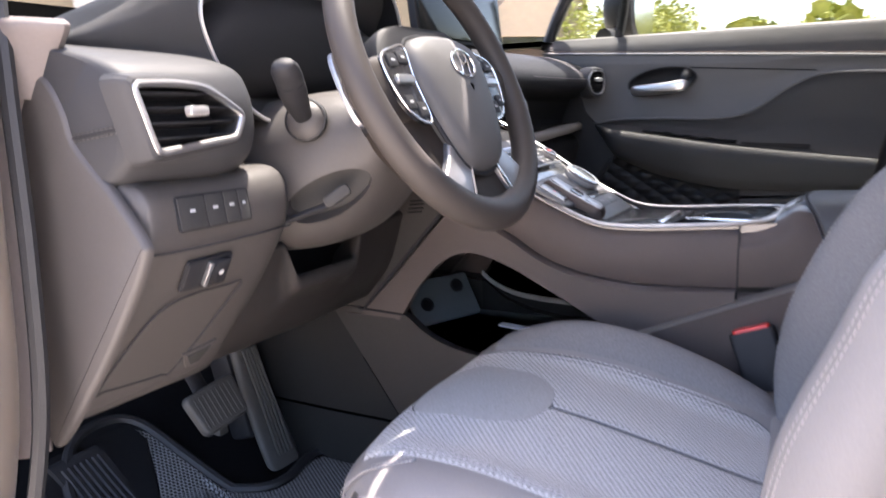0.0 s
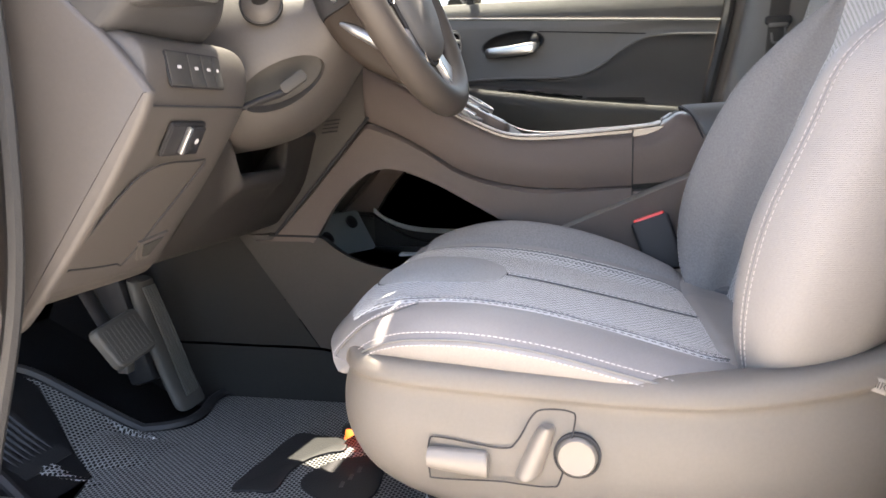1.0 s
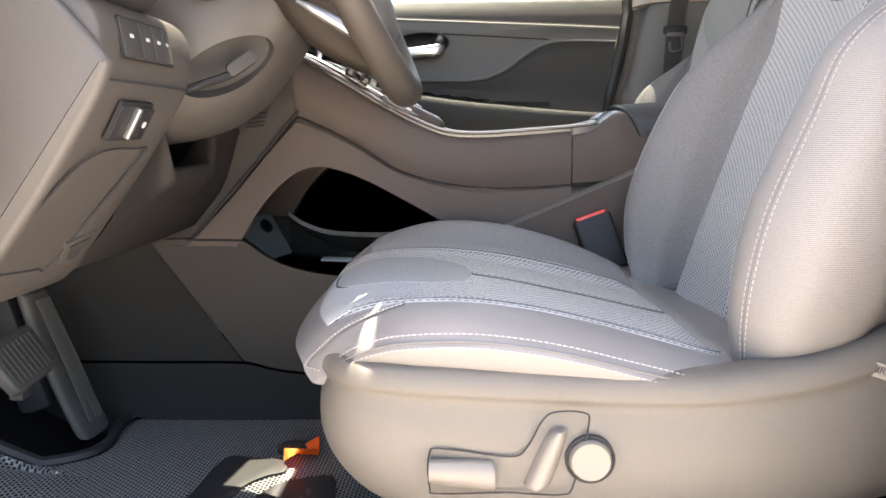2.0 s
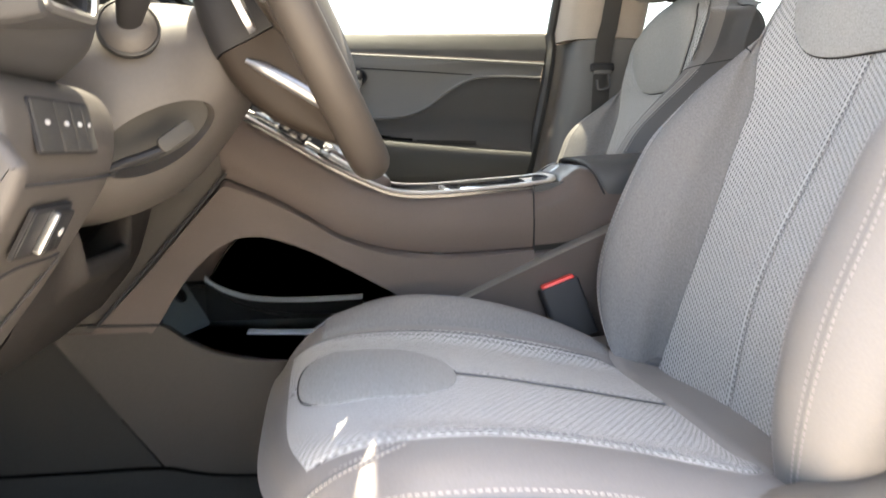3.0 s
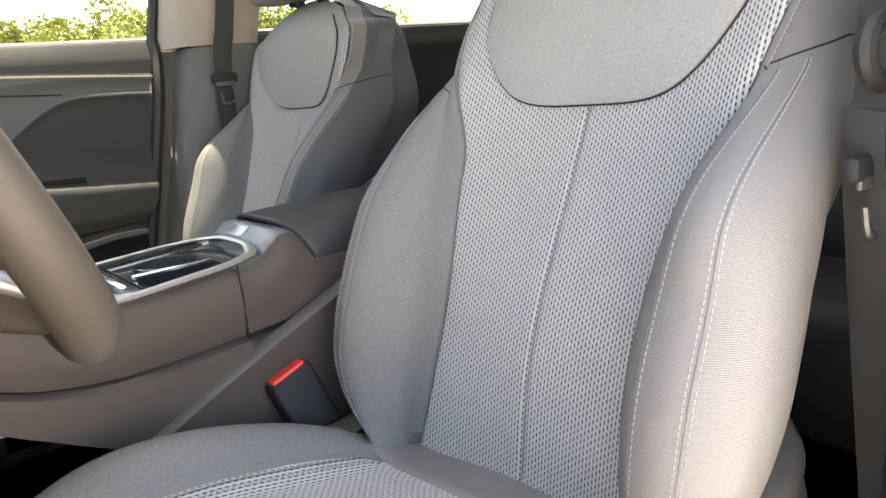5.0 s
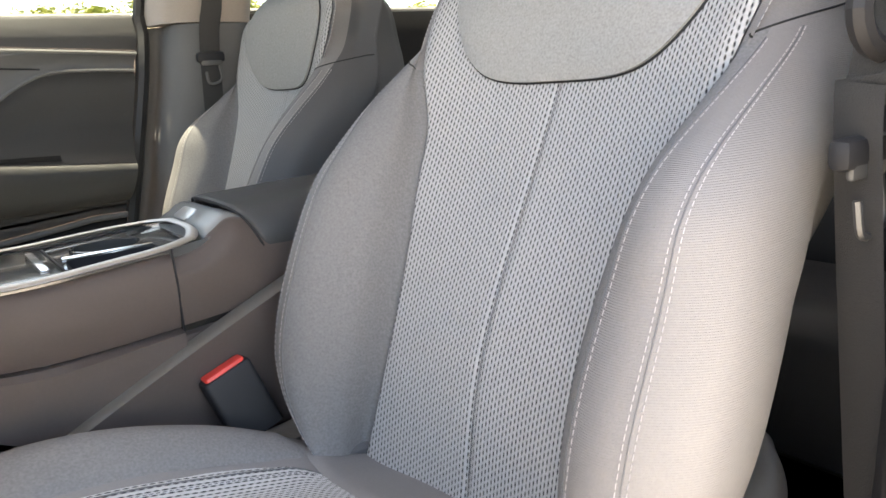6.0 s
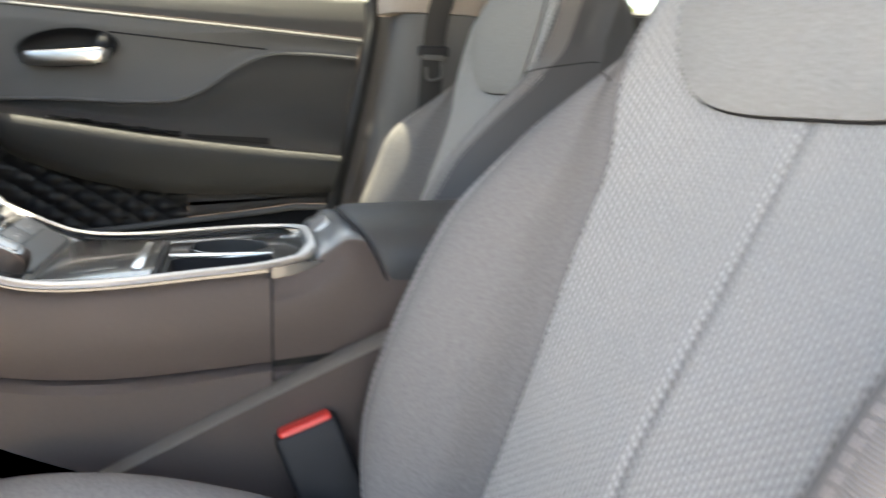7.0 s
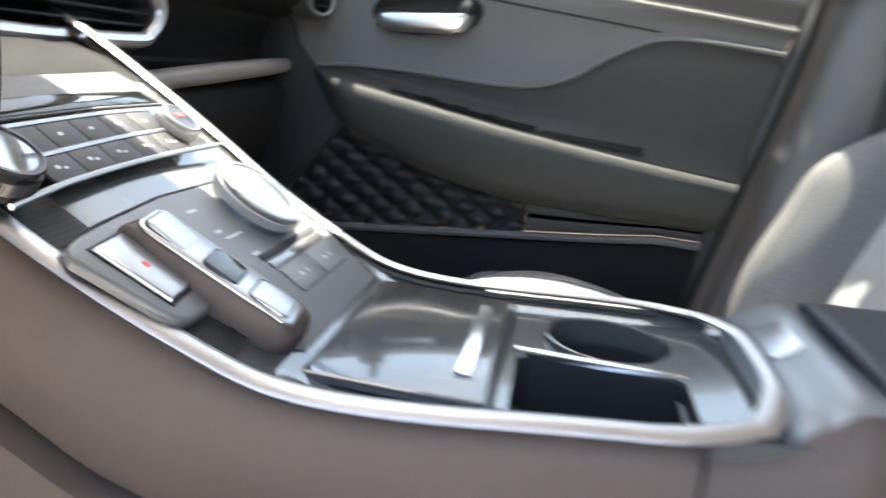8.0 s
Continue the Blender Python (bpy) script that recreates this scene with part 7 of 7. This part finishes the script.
def mat_z(y):
    return FLOOR + 0.012 + max(0, y - 0.72) * 0.55


bm = bmesh.new()
uvl = bm.loops.layers.uv.new("UVMap")
cen = np.array((-0.37, 0.46))
rings = [[bm.verts.new((*(cen + (q - cen) * k), mat_z((cen + (q - cen) * k)[1]) + (0 if k < 0.999 else 0.001))) for q in outl] for k in (1.0, 0.97, 0.85, 0.65, 0.4, 0.15)]
for a, b in zip(rings, rings[1:]):
    for j in range(len(outl)):
        k = (j + 1) % len(outl)
        f = bm.faces.new((a[j], a[k], b[k], b[j]))
        for lp in f.loops:
            lp[uvl].uv = (lp.vert.co.x, lp.vert.co.y)
f = bm.faces.new(rings[-1])
for lp in f.loops:
    lp[uvl].uv = (lp.vert.co.x, lp.vert.co.y)
part("weave", bm, MATRUB, fmat, smooth=False)
part("rim", tube([(q[0], q[1], mat_z(q[1]) + 0.003) for q in outl], 0.009, 8, closed=True), RUBBER, fmat, "raised smooth rim")
part("rim_band", grid([[(*(cen + (q - cen) * k), mat_z((cen + (q - cen) * k)[1]) + 0.0035) for q in outl] for k in (1.0, 0.975, 0.945)], True, thick=0.003), RUBBER, fmat)
part("rest_base", grid([[(x0 + (x1 - x0) * q, y, mat_z(y) + 0.0035 - 0.004 * (q in (0.0, 1.0))) for q in (0.0, 0.02, 0.5, 0.98, 1.0)] for y, x0, x1 in ((0.665, -0.588, -0.560), (0.692, -0.586, -0.480), (0.74, -0.580, -0.448), (0.80, -0.575, -0.408), (0.86, -0.560, -0.372), (0.895, -0.52, -0.375))], thick=0.003), RUBBER, fmat, "smooth rubber field round the footrest")
# heel pad in two smooth pieces, with a curved woven stripe between
for outline in ([(-0.305, 0.478), (-0.39, 0.486), (-0.477, 0.490), (-0.478, 0.460), (-0.474, 0.433), (-0.42, 0.435), (-0.382, 0.427), (-0.357, 0.408), (-0.343, 0.388), (-0.312, 0.400), (-0.304, 0.440)], [(-0.452, 0.406), (-0.42, 0.408), (-0.379, 0.388), (-0.362, 0.360), (-0.355, 0.325), (-0.40, 0.312), (-0.46, 0.305), (-0.488, 0.330), (-0.478, 0.375)]):
    heel = part("heel_pad", slab(cr(outline, 50, True), 0.0030, pose(0, 0, FLOOR + 0.0125), 0.001), RUBBER, fmat, "smooth rubber heel pad")
for i in range(3):
    part("heel_print", slab(rrect(0.016, 0.005, 0.001), 0.0006, pose(-0.40 - 0.022 * i, 0.345 + 0.004 * i, FLOOR + 0.0155, 0, 0, 10), 0), PEDAL, heel)
for x, y in ((-0.355, 0.685), (-0.443, 0.72)):
    single("crumb", box((0.004, 0.003, 0.002), (x, y, FLOOR + 0.014), (0, 0, 30), 0.0008), PRINT, (x, y, FLOOR + 0.012), "tiny pale crumb on the floor mat", "crumb")
tagm = thing("hook_tag", (-0.30, 0.375, FLOOR + 0.014), "crumpled orange card tag on the mat hook", "tag")
part("card", grid([[(-0.325 + 0.05 * a, 0.395 - 0.045 * b + 0.008 * a, FLOOR + 0.020 + 0.010 * math.sin(a * 5 + b * 2) + 0.008 * b) for a in np.linspace(0, 1, 12)] for b in np.linspace(0, 1, 10)], thick=0.001), ORANGE, tagm)
part("hook", lathe([(0.022, 0.0), (0.021, 0.006), (0.012, 0.010), (0.001, 0.011)], pose(-0.275, 0.395, FLOOR + 0.014), 28), RUBBER, tagm)
single("paper_label", box((0.05, 0.012, 0.001), (-0.45, 0.235, FLOOR + 0.0145), (0, 0, 8), 0.0002), PRINT, (-0.45, 0.235, FLOOR + 0.014), "white paper label on the floor under the seat", "label")


# ---- outside ----
def tree(x, y, h, seed, label):
    rnd = np.random.RandomState(seed)
    t = thing("tree", (x, y, GROUND), label, "tree", "trees along the lot")
    part("trunk", tube([(x, y, GROUND), (x + 0.08, y, GROUND + 0.2 * h), (x - 0.05, y + 0.1, GROUND + 0.45 * h), (x, y, GROUND + 0.7 * h)], [0.14, 0.10, 0.08, 0.03], 8, 12), BARK, t)
    for i in range(4):
        a = rnd.uniform(0, 6.28)
        part("limb", tube([(x, y, GROUND + (0.3 + 0.08 * i) * h), (x + 0.5 * math.cos(a), y + 0.5 * math.sin(a), GROUND + (0.45 + 0.08 * i) * h), (x + 1.0 * math.cos(a), y + 1.0 * math.sin(a), GROUND + (0.55 + 0.09 * i) * h)], [0.06, 0.04, 0.015], 6, 8), BARK, t)
    bm = bmesh.new()
    blobs = [(rnd.normal(0, 0.28 * h), rnd.normal(0, 0.28 * h), h * rnd.uniform(0.30, 0.95), h * rnd.uniform(0.10, 0.20)) for _ in range(22)]
    for bx, by, bz, br in blobs:
        for _ in range(430):
            d = rnd.normal(size=3)
            d = d / np.linalg.norm(d) * br * rnd.uniform(0.5, 1.08)
            c = np.array((x + bx, y + by, GROUND + bz)) + d
            e1, e2 = rnd.normal(size=3), rnd.normal(size=3)
            e1, e2 = e1 / np.linalg.norm(e1) * 0.021 * h, e2 / np.linalg.norm(e2) * 0.013 * h
            bm.faces.new([bm.verts.new(q) for q in (c - e1, c - e2, c + e1, c + e2)])
    part("crown", bm, LEAF, t, smooth=False)
    return t


for i, (x, y, h) in enumerate(((17.0, -5.5, 3.0), (19.0, -8.5, 3.6), (18.0, -11.2, 3.2), (20.0, -2.0, 3.0), (18.5, -3.4, 3.1), (20.5, -6.8, 3.5), (16.0, 4.6, 3.2))):
    tree(x, y, h, i, "sunlit green shrubby tree")
hedge = bmesh.new()
rnd = np.random.RandomState(9)
for _ in range(11000):
    c = np.array((rnd.uniform(21, 24), rnd.uniform(-15, 6), 0.0))
    c[2] = GROUND + rnd.uniform(0.1, 2.8 + 0.5 * math.sin(c[1] * 0.9) + 0.3 * math.sin(c[1] * 2.3))
    e1, e2 = rnd.normal(size=3) * 0.16, rnd.normal(size=3) * 0.11
    hedge.faces.new([hedge.verts.new(q) for q in (c - e1, c - e2, c + e1, c + e2)])
single("far_hedge", hedge, LEAF, (0, 0, 0), "far band of sunlit bushes", "bushes", kind="stuff")


def building(x0, y0, x1, y1, h, material, label):
    """A plain low building along a line, with door and window openings on its near side."""
    b = thing("building", ((x0 + x1) / 2, (y0 + y1) / 2, GROUND), label, "building")
    L = math.hypot(x1 - x0, y1 - y0)
    m = Matrix.Translation((x0, y0, GROUND)) @ Matrix.Rotation(math.atan2(y1 - y0, x1 - x0), 4, "Z")
    wall = box((L, 0.4, h), (L / 2, 0.2, h / 2), bevel=0)
    cuts = [box((1.5, 1.0, 1.6), (2.5 + 3.6 * i, 0.0, 2.0), bevel=0) for i in range(int(L // 3.6))]
    wall = carve(wall, join(*cuts))
    wall.transform(m)
    w = part("wall", wall, material, b, smooth=False)
    for i in range(int(L // 3.6)):
        g = box((1.5, 0.05, 1.6), (2.5 + 3.6 * i, 0.25, 2.0), bevel=0)
        g.transform(m)
        part("window", g, SCREEN, w)
    r = box((L + 0.4, 0.8, 0.25), (L / 2, 0.1, h + 0.12), bevel=0.03)
    r.transform(m)
    part("roof_edge", r, WHITEW, b)
    for i in range(3):
        c = box((0.55, 0.5, h), (L * (0.2 + 0.3 * i), -0.25, h / 2), bevel=0.03)
        c.transform(m)
        part("column", c, WHITEW, b, "white plaster column")
    return b


building(8.5, 17.5, 18.5, 6.5, 5.0, STUCCO, "low beige stucco building across the lot")
building(-2.0, 26.0, 8.0, 19.5, 5.0, STUCCO, "beige stucco building further along the lot")
